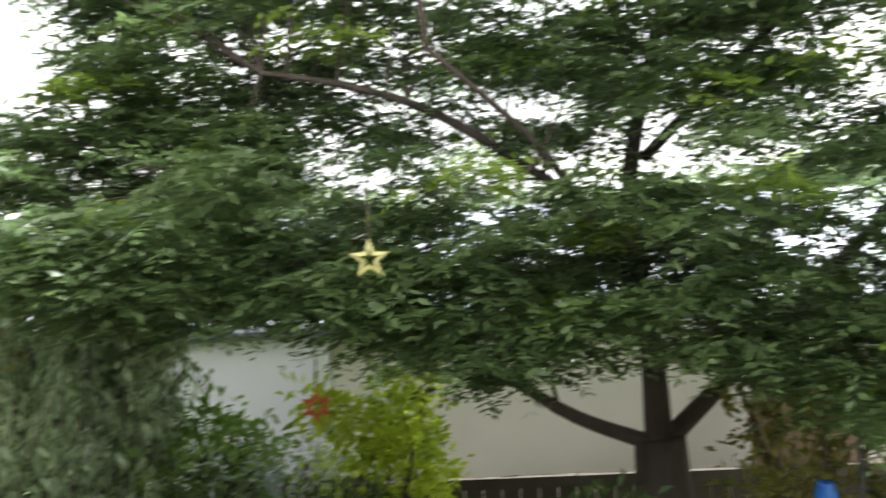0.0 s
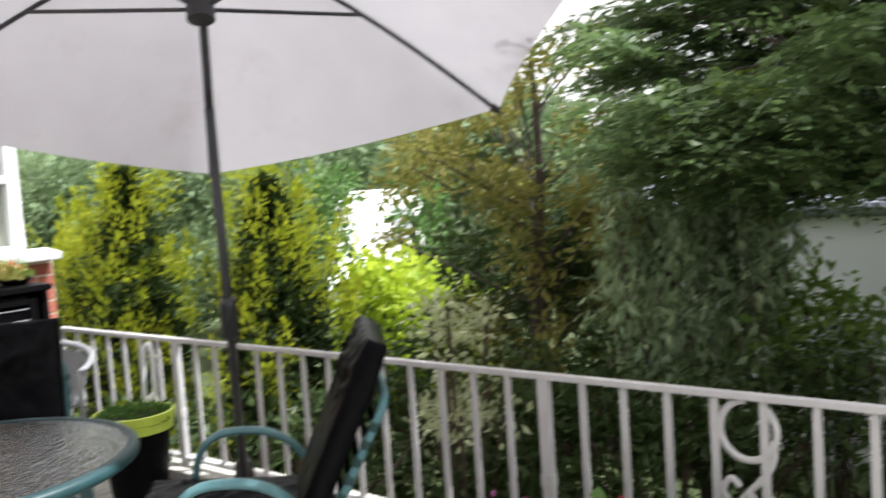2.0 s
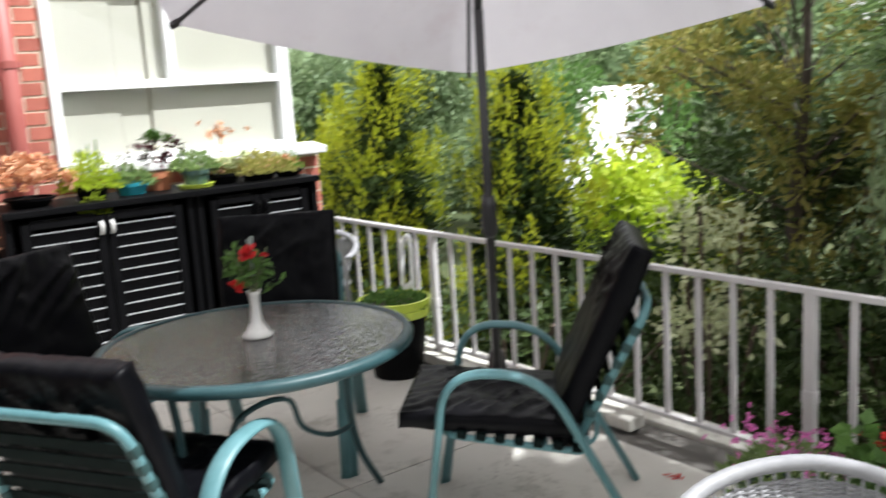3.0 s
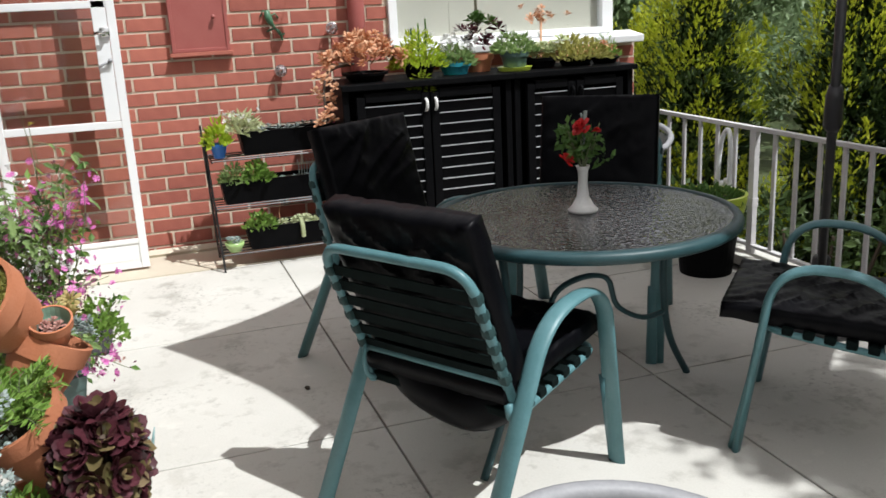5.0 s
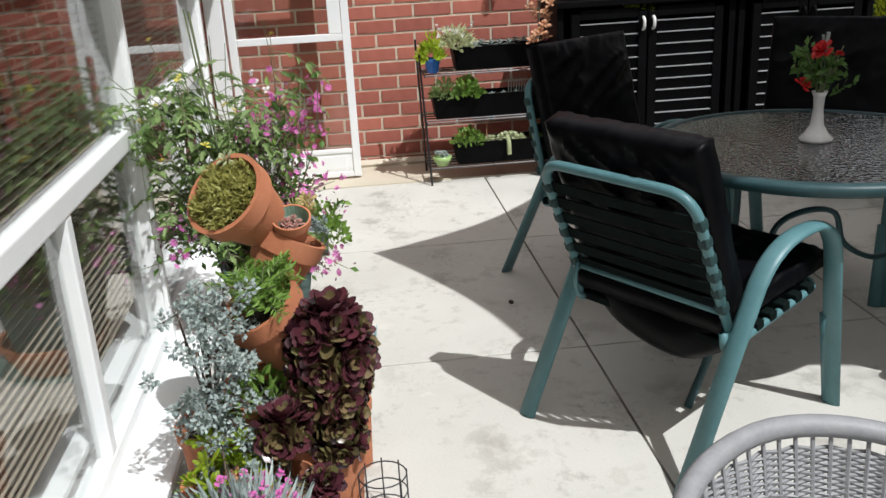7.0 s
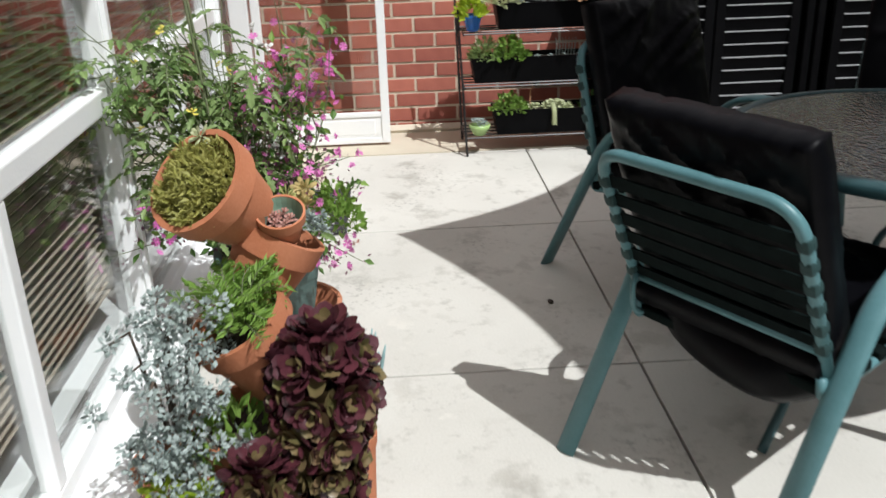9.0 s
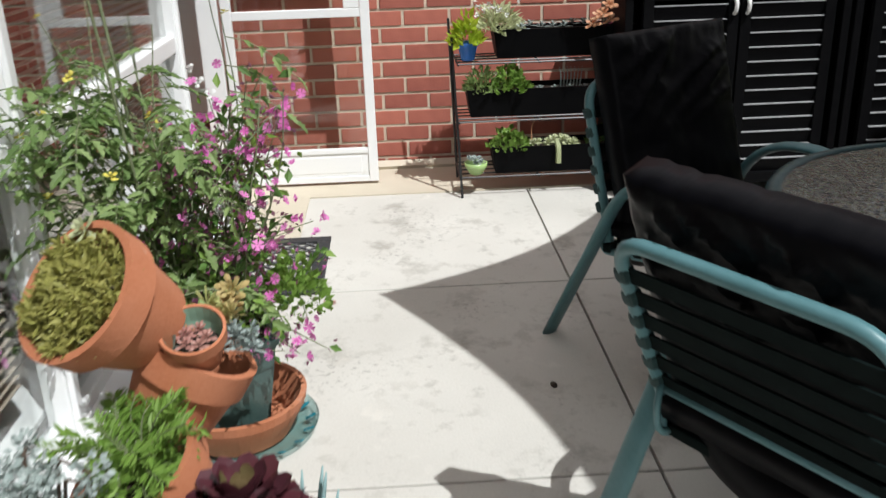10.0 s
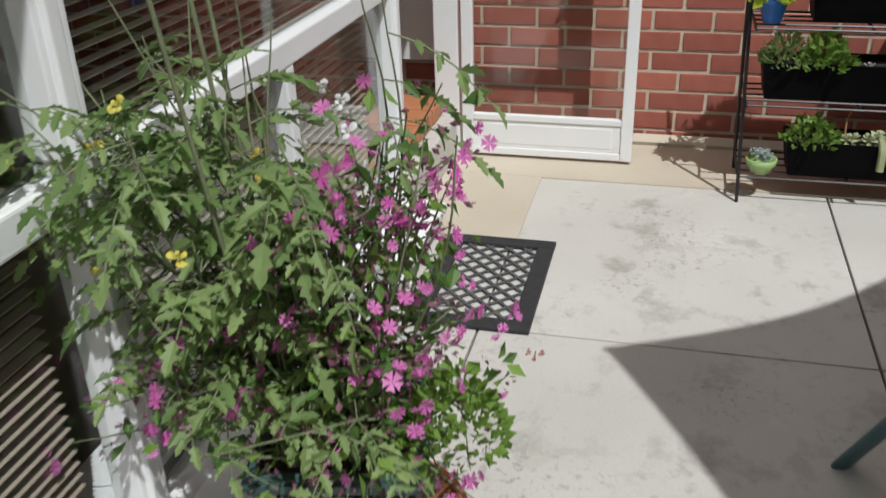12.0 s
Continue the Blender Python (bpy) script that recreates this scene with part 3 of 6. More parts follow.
for z in (0.5, 1.75):
    bm = B()
    tube(bm, [(WALL + 0.06, 0.965, z - 0.02), (WALL + 0.06, 0.965, z + 0.02)], 0.057, 14)
    solid(bm, (0.05, 0.16, 0.03), (WALL + 0.024, 0.965, z))
    part("bracket", bm, MAROON, pipe)

for i, (y, z) in enumerate(((0.81, 1.28), (0.48, 1.05), (0.59, 1.53))):
    bl = thing("wire_ball", "silver wire ball ornament hung on the brick wall", "ornament", "wire balls on the wall")
    c = Vector((WALL + (0.05 if i < 2 else 0.15), y, z))
    bm = B()
    for k in range(16):
        d = Vector(RNG.normal(0, 1, 3)).normalized()
        e = d.orthogonal().normalized()
        f = d.cross(e)
        tube(bm, [c + (e * math.cos(a) + f * math.sin(a)) * 0.036 for a in np.linspace(0, 2 * math.pi, 15)[:-1]], 0.0022, 4, closed=True)
    part("wire", bm, SILVER, bl)
    bm = B()
    tube(bm, [c, (WALL - 0.004, y, z + 0.02)], 0.003, 5)
    part("nail", bm, SILVER, bl)
bm = B()
spine = curve([(WALL + 0.02, 0.435, 1.405), (WALL + 0.025, 0.44, 1.36), (WALL + 0.025, 0.465, 1.31), (WALL + 0.02, 0.50, 1.27), (WALL + 0.016, 0.515, 1.225)], 6)
tube(bm, spine, [0.012 + 0.012 * math.sin(min(1, i / 12) * math.pi) - 0.0003 * i if i < 16 else max(0.003, 0.012 - 0.001 * (i - 16)) for i in range(len(spine))], 8)
for y, z, dy, dz in ((0.44, 1.375, -0.045, 0.03), (0.45, 1.365, 0.05, 0.02), (0.475, 1.30, -0.05, -0.01), (0.485, 1.29, 0.045, -0.03)):
    tube(bm, [(WALL + 0.02, y, z), (WALL + 0.014, y + dy * 0.6, z + dz), (WALL + 0.008, y + dy, z + dz * 0.3 - 0.015)], 0.006, 5)
tagged(part("lizard_ornament", bm, LIZARD, smooth=True), "green enamelled metal lizard fixed to the brick wall", "ornament")

# railing along the terrace edge
rail = thing("railing", "white painted steel railing with rust at the joints", "railing")
bm = B()
solid(bm, (4.70, 0.034, 0.022), (-1.05 - 0.0, RAILY, 0.713), bevel=0.003)
part("top_rail", bm, WHITERUST, rail)
bm = B()
solid(bm, (1.88, 0.034, 0.022), (-4.345, RAILY, 0.711), bevel=0.003)
part("top_rail", bm, WHITERUST, rail)
bm = B()
solid(bm, (6.6, 0.034, 0.016), (-2.0, RAILY, 0.10), bevel=0.002)
part("bottom_rail", bm, WHITERUST, rail)
bal = B()
solid(bal, (0.026, 0.012, 0.595), bevel=0.0015)
bal = mesh_of("baluster", bal, WHITERUST)
x, k = -1.985 - 0.157 * 21, -21
while x < 1.25:
    if k % 14 == 0 and k > -20:
        bm = B()
        solid(bm, (0.044, 0.03, 0.71), (x, RAILY, 0.355), bevel=0.002)
        solid(bm, (0.05, 0.036, 0.05), (x, RAILY, 0.33), bevel=0.004)
        part("post", bm, WHITERUST, rail)
    else:
        o = new("baluster", bal)
        o.parent, o.matrix_world = rail, pose(x, RAILY, 0.405)
    x, k = x + 0.157, k + 1
for cx in (-1.252, 0.95):
    bm = B()
    ring = [(cx + 0.088 * math.cos(a), RAILY, 0.605 + 0.095 * math.sin(a)) for a in np.linspace(0.9 * math.pi - 1.2, 2.2 * math.pi + 0.35, 26)]
    tube(bm, ring, 0.013, 6, flat=0.5)
    tube(bm, curve([(cx + 0.08, RAILY, 0.58), (cx + 0.07, RAILY, 0.50), (cx + 0.0, RAILY, 0.41), (cx - 0.05, RAILY, 0.36), (cx - 0.085, RAILY, 0.40), (cx - 0.06, RAILY, 0.445), (cx - 0.03, RAILY, 0.42)], 6), 0.012, 6, flat=0.5)
    tube(bm, curve([(cx, RAILY, 0.41), (cx + 0.03, RAILY, 0.35), (cx + 0.07, RAILY, 0.34), (cx + 0.085, RAILY, 0.385), (cx + 0.055, RAILY, 0.40)], 6), 0.011, 6, flat=0.5)
    tube(bm, [(cx, RAILY, 0.42), (cx, RAILY, 0.11)], 0.011, 6, flat=0.5)
    part("scroll", bm, WHITERUST, rail, "white scrolled ironwork", True)
bm = B()
solid(bm, (1.9, 0.10, 0.055), (-3.7, RAILY - 0.03, 0.03), bevel=0.01)
tagged(part("kerb", bm, CONCRETE), "low pale kerb beneath the railing", "kerb", kind="structure")

# ---- patio table ----
TC = (-2.95, 0.96)
table = thing("patio_table", "round patio table with pebbled glass top and teal metal rim", "table", at=pose(TC[0], TC[1], 0))
bm = B()
lathe(bm, [(0, 0.712), (0.478, 0.712), (0.478, 0.722), (0, 0.722)], 56)
glass_top = part("glass_top", bm, PEBBLE, table, "pebbled grey glass", False)
glass_top.visible_shadow = True
bm = B()
lathe(bm, [(0.474, 0.690), (0.495, 0.688), (0.507, 0.697), (0.509, 0.712), (0.502, 0.724), (0.476, 0.726), (0.474, 0.690)], 64)
part("rim", bm, TEALRIM, table, smooth=True)
for a in (107, 187, 300):
    ca, sa = math.cos(radians(a)), math.sin(radians(a))
    bm = B()
    tube(bm, curve([(ca * 0.43, sa * 0.43, 0.69), (ca * 0.41, sa * 0.41, 0.55), (ca * 0.41, sa * 0.41, 0.35), (ca * 0.45, sa * 0.45, 0.17), (ca * 0.55, sa * 0.55, 0.0)], 6), 0.013, 8)
    part("leg", bm, TEALRIM, table, smooth=True)
bm = B()
for a in (107,):
    ca, sa = math.cos(radians(a)), math.sin(radians(a))
    tube(bm, curve([(ca * r, sa * r, z) for r, z in ((0.425, 0.28), (0.30, 0.285), (0.17, 0.36), (0.12, 0.47), (0.0, 0.50), (-0.12, 0.47), (-0.17, 0.36), (-0.30, 0.285), (-0.425, 0.28))], 5), 0.010, 6)
part("brace", bm, TEALRIM, table, smooth=True)
bm = B()
for a in (0, 90):
    solid(bm, (0.90, 0.03, 0.02), (0, 0, 0.685), (0, 0, a + 35))
part("under_frame", bm, TEALRIM, table)

vase = thing("flower_vase", "slim white porcelain vase holding red roses and greenery", "vase", at=pose(-2.965, 0.975, 0.7225))
bm = B()
lathe(bm, [(0, 0), (0.048, 0.0), (0.050, 0.008), (0.036, 0.022), (0.020, 0.05), (0.015, 0.10), (0.017, 0.135), (0.024, 0.152), (0.019, 0.150), (0.011, 0.10), (0, 0.05)], 24)
part("vase_body", bm, PORCELAIN, vase, smooth=True)
bm = B()
for k in range(9):
    a = k * 2.4
    tube(bm, curve([(0, 0, 0.10), (0.015 * math.cos(a), 0.015 * math.sin(a), 0.17), (0.055 * math.cos(a), 0.055 * math.sin(a), 0.23 + 0.02 * (k % 4))], 4), 0.002, 5)
part("stems", bm, STEM, vase)
c = [(RNG.normal(0, 0.032), RNG.normal(0, 0.034), 0.215 + RNG.normal(0, 0.034)) for k in range(22)]
p, n = clumps(c, [0.026] * 22, 14000, 1, 0.3)
leaves("leaves", p, n, 0.028, L_MID, vase, ratio=0.6)
for x, y, z, r in ((0.03, -0.025, 0.285, 0.038), (0.02, -0.062, 0.185, 0.030), (0.04, 0.03, 0.27, 0.018)):
    bm = B()
    rosette(bm, (x, y, z), r, 22, (RNG.normal(0, 20), RNG.normal(0, 20), 0), 0.9, 0.9)
    part("rose", bm, F_RED, vase, "red rose bloom")
bm = B()
tube(bm, [(0.0, 0.0, 0.2), (0.02, 0.0, 0.33)], 0.006, 5)
tube(bm, [(0.0, 0.01, 0.2), (-0.01, 0.0, 0.32)], 0.004, 5)
part("bud", bm, L_SILVER, vase)

# ---- reclining chairs ----
def make_chair(at, yt=0.02, zt=0.79):
    ch = thing("patio_chair", "teal tubular metal patio chair with strap back and black cushion", "chair", "chairs round the table", at=at)
    A, L = 0.252, 0.69
    for s in (-1, 1):
        bm = B()
        tube(bm, rounded([(s * (A + 0.035), -0.02, 0.0), (s * (A + 0.035), 0.30, 0.60), (s * (A + 0.035), 0.60, 0.615), (s * (A + 0.035), L, 0.0)], 0.16, 9), 0.0135, 12, flat=2.15)
        part("arm_frame", bm, TEAL, ch, smooth=True)
        bm = B()
        tube(bm, [(s * (A + 0.018), L - 0.045, 0.30), (s * (A + 0.018), L + 0.015, 0.0)], 0.013, 8, flat=1.7)
        part("leg", bm, TEAL, ch, smooth=True)
    bm = B()
    tube(bm, rounded([(-A, 0.20, 0.37), (-A, yt, zt), (A, yt, zt), (A, 0.20, 0.37)], 0.085, 7), 0.014, 8)
    tube(bm, [(-A, 0.165, 0.45), (A, 0.165, 0.45)], 0.010, 6)
    part("back_frame", bm, TEAL, ch, smooth=True)
    bm = B()
    tube(bm, rounded([(-A, 0.17, 0.39), (-A, 0.18, 0.335), (-A, 0.62, 0.40), (A, 0.62, 0.40), (A, 0.18, 0.335), (A, 0.17, 0.39)], 0.06, 6), 0.012, 8)
    tube(bm, [(-A, 0.30, 0.352), (A, 0.30, 0.352)], 0.010, 6)
    part("seat_frame", bm, TEAL, ch, smooth=True)
    bm = B()
    tube(bm, rounded([(0.01 - A, 0.155, 0.46), (0.02 - A, 0.135, 0.43), (0.02 - A, 0.14, 0.37), (0.01 - A, 0.19, 0.345)], 0.04, 6), 0.007, 7)
    part("hinge_loop", bm, TEAL, ch, smooth=True)
    for k in range(6):
        t = (k + 0.55) / 7.1
        y, z = 0.17 + (yt - 0.17) * t, 0.44 + (zt - 0.44) * t
        bm = B()
        solid(bm, (2 * A + 0.01, 0.005, 0.034), (0, y, z), (20, 0, 0))
        strap = part("back_strap", bm, TEALDK, ch, "near-black green strap")
        for s in (-1, 1):
            bm = B()
            solid(bm, (0.0295, 0.0295, 0.034), (s * A, y, z), (20, 0, 0), bevel=0.009)
            part("wrap", bm, WRAP, strap, "dark wrapped strap end")
    for k in range(7):
        y = 0.20 + 0.06 * k
        bm = B()
        solid(bm, (2 * A + 0.026, 0.034, 0.027), (0, y, 0.345 + 0.14 * (y - 0.16)), (8, 0, 0), bevel=0.006)
        part("seat_strap", bm, TEALDK, ch)
    return ch


def make_cushion(at, seed, back, reach=0.50, droop=0.0):
    """A seat and back pad in one black cover, puckered at the top."""
    cu = thing("chair_cushion", "black fabric seat and back cushion lying on the chair", "cushion", "black chair cushions", at=at)
    for name, cx, size, m in (("back_pad", 0, (0.50, 0.085, 0.60), back), ("seat_pad", 0, (0.50, reach, 0.065), pose(0, 0.16 + reach / 2, 0.44 - droop / 2, 7 - droop * 80, 0, 0))):
        bm = B()
        nx, ny = 44, 44
        thin = size.index(min(size))
        ax = [i for i in range(3) if i != thin]
        top, bot = [], []
        for i in range(nx + 1):
            for j in range(ny + 1):
                u, v = i / nx * 2 - 1, j / ny * 2 - 1
                edge = (1 - abs(u) ** 6) * (1 - abs(v) ** 6)
                for sgn, store in ((1, top), (-1, bot)):
                    q = [0.0, 0.0, 0.0]
                    q[ax[0]], q[ax[1]] = u * size[ax[0]] / 2, v * size[ax[1]] / 2
                    wr = noise.noise(Vector((u * 2.6 + seed, v * 4.5, sgn * 2.0 + seed))) * 0.016 + noise.noise(Vector((u * 7 + seed, v * 8, sgn))) * 0.007
                    across, run = u * 2.2 + v * 3.6, u * 1.1 - v * 0.7
                    pucker = max(0, v - 0.5) * 0.03 * noise.noise(Vector((u * 9 + v * 4 + seed, v * 1.2, 3.0)))
                    fold = 1 - abs(noise.noise(Vector((across * 0.8 + seed * 1.7, run * 0.5, seed + sgn)))) * 2.6
                    fold2 = 1 - abs(noise.noise(Vector((across * 1.9 + seed, run * 0.7, 7.0 + seed)))) * 2.8
                    ridge = (max(0, fold) ** 4 * 0.024 + max(0, fold2) ** 4 * 0.012) * edge * (min(1.0, max(0.0, v * 1.6 + 0.1)) if name == "back_pad" else 0.6)
                    q[thin] = sgn * (size[thin] / 2 * (0.72 + 0.28 * edge ** 0.4) + ridge) + wr * 0.3 + pucker * 0.4
                    store.append(bm.verts.new(m @ Vector(q)))
        def idx(i, j):
            return i * (ny + 1) + j
        for i in range(nx):
            for j in range(ny):
                bm.faces.new([top[idx(i, j)], top[idx(i + 1, j)], top[idx(i + 1, j + 1)], top[idx(i, j + 1)]])
                bm.faces.new([bot[idx(i, j)], bot[idx(i, j + 1)], bot[idx(i + 1, j + 1)], bot[idx(i + 1, j)]])
        rim = [(i, 0) for i in range(nx)] + [(nx, j) for j in range(ny)] + [(i, ny) for i in range(nx, 0, -1)] + [(0, j) for j in range(ny, 0, -1)]
        for (a, b), (c2, d2) in zip(rim, rim[1:] + rim[:1]):
            bm.faces.new([top[idx(a, b)], top[idx(c2, d2)], bot[idx(c2, d2)], bot[idx(a, b)]])
        part(name, bm, BLACKCLOTH, cu, smooth=True)
    bm = B()
    tube(bm, curve([(-0.22, 0.25, 0.41), (-0.1, 0.215, 0.345), (0.1, 0.205, 0.325), (0.22, 0.25, 0.39)], 6), 0.068, 10, flat=0.6)
    part("sagging_fold", bm, BLACKCLOTH, cu, smooth=True)
    return cu


# place, turn, back top (y, z), cushion back pose
CHAIRS = [((-2.494, 0.169, 32.0), pose(0, 0.165, 0.625, 20, 0, 0)), ((-4.065, 0.412, -58.0), pose(0, 0.195, 0.665, 15, 0, 0)),
          ((-3.97, 1.60, 234.5), pose(0, 0.19, 0.69, 14, 0, 0)), ((-2.26, 1.98, 136.0), pose(0, 0.11, 0.70, 25, 0, 0))]
first = make_chair(pose(CHAIRS[0][0][0], CHAIRS[0][0][1], 0, 0, 0, CHAIRS[0][0][2]))
second = make_chair(pose(CHAIRS[1][0][0], CHAIRS[1][0][1], 0, 0, 0, CHAIRS[1][0][2]), 0.08, 0.82)
copy_thing(second, pose(CHAIRS[2][0][0], CHAIRS[2][0][1], 0, 0, 0, CHAIRS[2][0][2]))
make_chair(pose(CHAIRS[3][0][0], CHAIRS[3][0][1], 0, 0, 0, CHAIRS[3][0][2]), -0.03, 0.80)
for i, ((x, y, a), back) in enumerate(CHAIRS):
    make_cushion(pose(x, y, 0.0, 0, 0, a), i * 3.7, back, *((0.60, 0.03) if i == 3 else ()))

# ---- umbrella ----
umb = thing("patio_umbrella", "large pale grey tilted patio umbrella on a dark pole", "umbrella")
UC, UR = Vector((-2.90, 1.922, 2.036)), 1.528
AX = Vector((math.sin(0.333) * math.cos(2.396), math.sin(0.333) * math.sin(2.396), math.cos(0.333)))
E1 = Vector((math.cos(2.484), math.sin(2.484), 0))
E1 = (E1 - AX * E1.dot(AX)).normalized()
E2 = AX.cross(E1)
APEX = UC + AX * 0.43
def rim_pt(k, f=1.0, drop=0.0):
    a = math.pi / 3 * k
    tip = UC + (E1 * math.cos(a) + E2 * math.sin(a)) * UR
    p = APEX.lerp(tip, f)
    return p + AX * (0.06 * math.sin(f * math.pi)) - AX * drop
bm = B()
N = 10
for k in range(6):
    rows_ = []
    for i in range(N + 1):
        f = i / N
        a, b = rim_pt(k, f), rim_pt(k + 1, f)
        row = []
        for j in range(N + 1):
            s = j / N
            p = a.lerp(b, s) - AX * (0.09 * f * f * math.sin(math.pi * s)) - (a.lerp(b, 0.5) - APEX).normalized() * (0.09 * f * math.sin(math.pi * s))
            row.append(bm.verts.new(p))
        rows_.append(row)
    for i in range(N):
        for j in range(N):
            bm.faces.new((rows_[i][j], rows_[i + 1][j], rows_[i + 1][j + 1], rows_[i][j + 1]))
bmesh.ops.remove_doubles(bm, verts=bm.verts, dist=0.002)
part("canopy", bm, CANVAS, umb, "pale lilac-grey cloth", True)
FOOT = Vector((-3.30, 2.255, 0.0))
pole_top = FOOT.lerp(UC, 0.86)
for k in range(6):
    bm = B()
    tube(bm, [rim_pt(k, f, 0.022) for f in np.linspace(0.02, 0.985, 10)], 0.0095, 6)
    part("rib", bm, DARKMETAL, umb)
    bm = B()
    tube(bm, [UC + AX * 0.06, rim_pt(k, 0.48, 0.03)], 0.0085, 6)
    part("strut", bm, DARKMETAL, umb)
    bm = B()
    tip = rim_pt(k, 1.0)
    tube(bm, [tip.lerp(APEX, 0.035) - AX * 0.02, tip - AX * 0.012], 0.02, 6, flat=0.5)
    part("tip_pocket", bm, DARKMETAL, umb)
bm = B()
tube(bm, [FOOT.lerp(UC, 0.04), pole_top], 0.018, 12)
part("pole", bm, DARKMETAL, umb, smooth=True)
bm = B()
tube(bm, [pole_top, APEX + AX * 0.04], 0.016, 12)
part("upper_pole", bm, DARKMETAL, umb, smooth=True)
bm = B()
tube(bm, [UC + AX * 0.02, UC + AX * 0.10], 0.05, 14)
part("runner_hub", bm, DARKMETAL, umb)
bm = B()
tube(bm, [FOOT.lerp(UC, f) for f in (0.425, 0.435, 0.49, 0.51)], [0.024, 0.035, 0.032, 0.024], 12)
part("crank_collar", bm, DARKMETAL, umb, smooth=True)
bm = B()
lathe(bm, [(0, 0), (0.20, 0.0), (0.205, 0.03), (0.18, 0.06), (0.06, 0.085), (0.035, 0.30), (0.026, 0.31), (0, 0.31)], 28, pose(-3.30, 2.255, 0.002))
part("base", bm, DARKMETAL, umb, smooth=True)

# ---- louvred black cabinets ----
def make_cabinet(y0, y1, panel):
    d, fx, h = 0.46, -5.25, 0.985
    c = thing("storage_cabinet", "black louvred storage cabinet against the brick wall", "cabinet", "louvred cabinets", at=pose(fx, y0, 0))
    w = y1 - y0
    for y in (0.018, w - 0.018):
        bm = B()
        solid(bm, (d, 0.036, h - 0.03), (-d / 2, y, (h - 0.03) / 2), bevel=0.004)
        part("side_panel", bm, BLACK, c)
    bm = B()
    solid(bm, (0.02, w - 0.074, h - 0.06), (-d + 0.012, w / 2, h / 2))
    part("back_panel", bm, BLACK, c)
    bm = B()
    solid(bm, (d + 0.05, w + 0.02, 0.035), (-d / 2 + 0.012, w / 2, h - 0.012), bevel=0.006)
    part("top_board", bm, BLACK, c)
    bm = B()
    solid(bm, (d - 0.04, w - 0.076, 0.03), (-d / 2, w / 2, 0.06))
    part("bottom_board", bm, BLACK, c)
    for i in range(2):
        a, b = (0.075, w / 2 - 0.004) if i == 0 else (w / 2 + 0.004, w - 0.075)
        bm = B()
        for y in (a + 0.024, b - 0.024):
            solid(bm, (0.03, 0.048, h - 0.12), (0.0, y, h / 2 - 0.005), bevel=0.004)
        for z in (0.075, h - 0.075):
            solid(bm, (0.03, b - a - 0.1, 0.05), (0.0, (a + b) / 2, z), bevel=0.004)
        dr = part("door", bm, BLACK, c)
        z = 0.13
        while z < h - 0.12:
            bm = B()
            solid(bm, (0.012, b - a - 0.1, 0.062), (-0.004, (a + b) / 2, z), (0, 16, 0), bevel=0.002)
            part("louvre", bm, BLACK, dr)
            # added pale strip: the sun glint on the louvre's top edge as colour
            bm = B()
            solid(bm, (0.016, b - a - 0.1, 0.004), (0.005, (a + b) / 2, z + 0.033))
            part("louvre_glint", bm, LIPGLINT_CORD, dr, "pale strip painted in for the sun glint")
            z += 0.0635
        bm = B()
        hy = b - 0.024 if i == 0 else a + 0.024
        tube(bm, curve([(0.018, hy, h - 0.10), (0.04, hy, h - 0.115), (0.038, hy, h - 0.15), (0.018, hy, h - 0.165)], 5), 0.009, 7)
        part("handle", bm, PORCELAIN if panel == 0 else BLACK, dr, "curved pull handle", True)
    return c


make_cabinet(0.70, 1.70, 0)
make_cabinet(1.72, 2.50, 1)

# ---- doormat ----
mat_ob = thing("doormat", "black rubber doormat with an open lattice centre", "doormat", at=pose(-4.60, -0.785, 0.004))
bm = B()
for sx in (-1, 1):
    solid(bm, (0.055, 0.36, 0.012), (sx * 0.258, 0, 0.006), bevel=0.003)
    solid(bm, (0.46, 0.055, 0.012), (0, sx * 0.152, 0.006), bevel=0.003)
part("border", bm, RUBBER, mat_ob)
for sgn in (-1, 1):
    for k in range(-9, 10):
        a = Vector((k * 0.062, 0, 0))
        d = Vector((1, sgn, 0)).normalized()
        ts = sorted([(s * 0.23 - a.x) / d.x for s in (-1, 1)]), sorted([s * 0.125 / d.y for s in (-1, 1)])
        t0, t1 = max(ts[0][0], ts[1][0]), min(ts[0][1], ts[1][1])
        if t1 - t0 > 0.02:
            p, q = a + d * t0, a + d * t1
            bm = B()
            solid(bm, ((q - p).length, 0.009, 0.005), ((p + q) / 2 + Vector((0, 0, 0.0035 + 0.0008 * sgn))), (0, 0, 45 * sgn))
            part("lattice_bar", bm, DUSTYRUBBER, mat_ob)

# ---- plant helpers ----
def sprig(bm, pts, r0, r1=0.001, n=5):
    c = curve(pts, 5)
    tube(bm, c, [r0 + (r1 - r0) * i / (len(c) - 1) for i in range(len(c))], n)
    return c


def tuft(parent, at, r, h, count, size, material, name="foliage", ratio=0.5, spread=0.4, droop=0.0, fold=0.25):
    """A low mound of leaves over a disc."""
    a, q = RNG.uniform(0, 2 * math.pi, count), r * np.sqrt(RNG.random(count))
    z = h * (1 - (q / r) ** 2) * RNG.random(count) ** 0.6
    p = np.stack([q * np.cos(a), q * np.sin(a), z], 1)
    d = np.stack([np.cos(a) * q / r, np.sin(a) * q / r, np.full(count, 0.8)], 1)
    return leaves(name, p + np.asarray(at), d, size, material, parent, ratio=ratio, spread=spread, droop=droop, fold=fold)


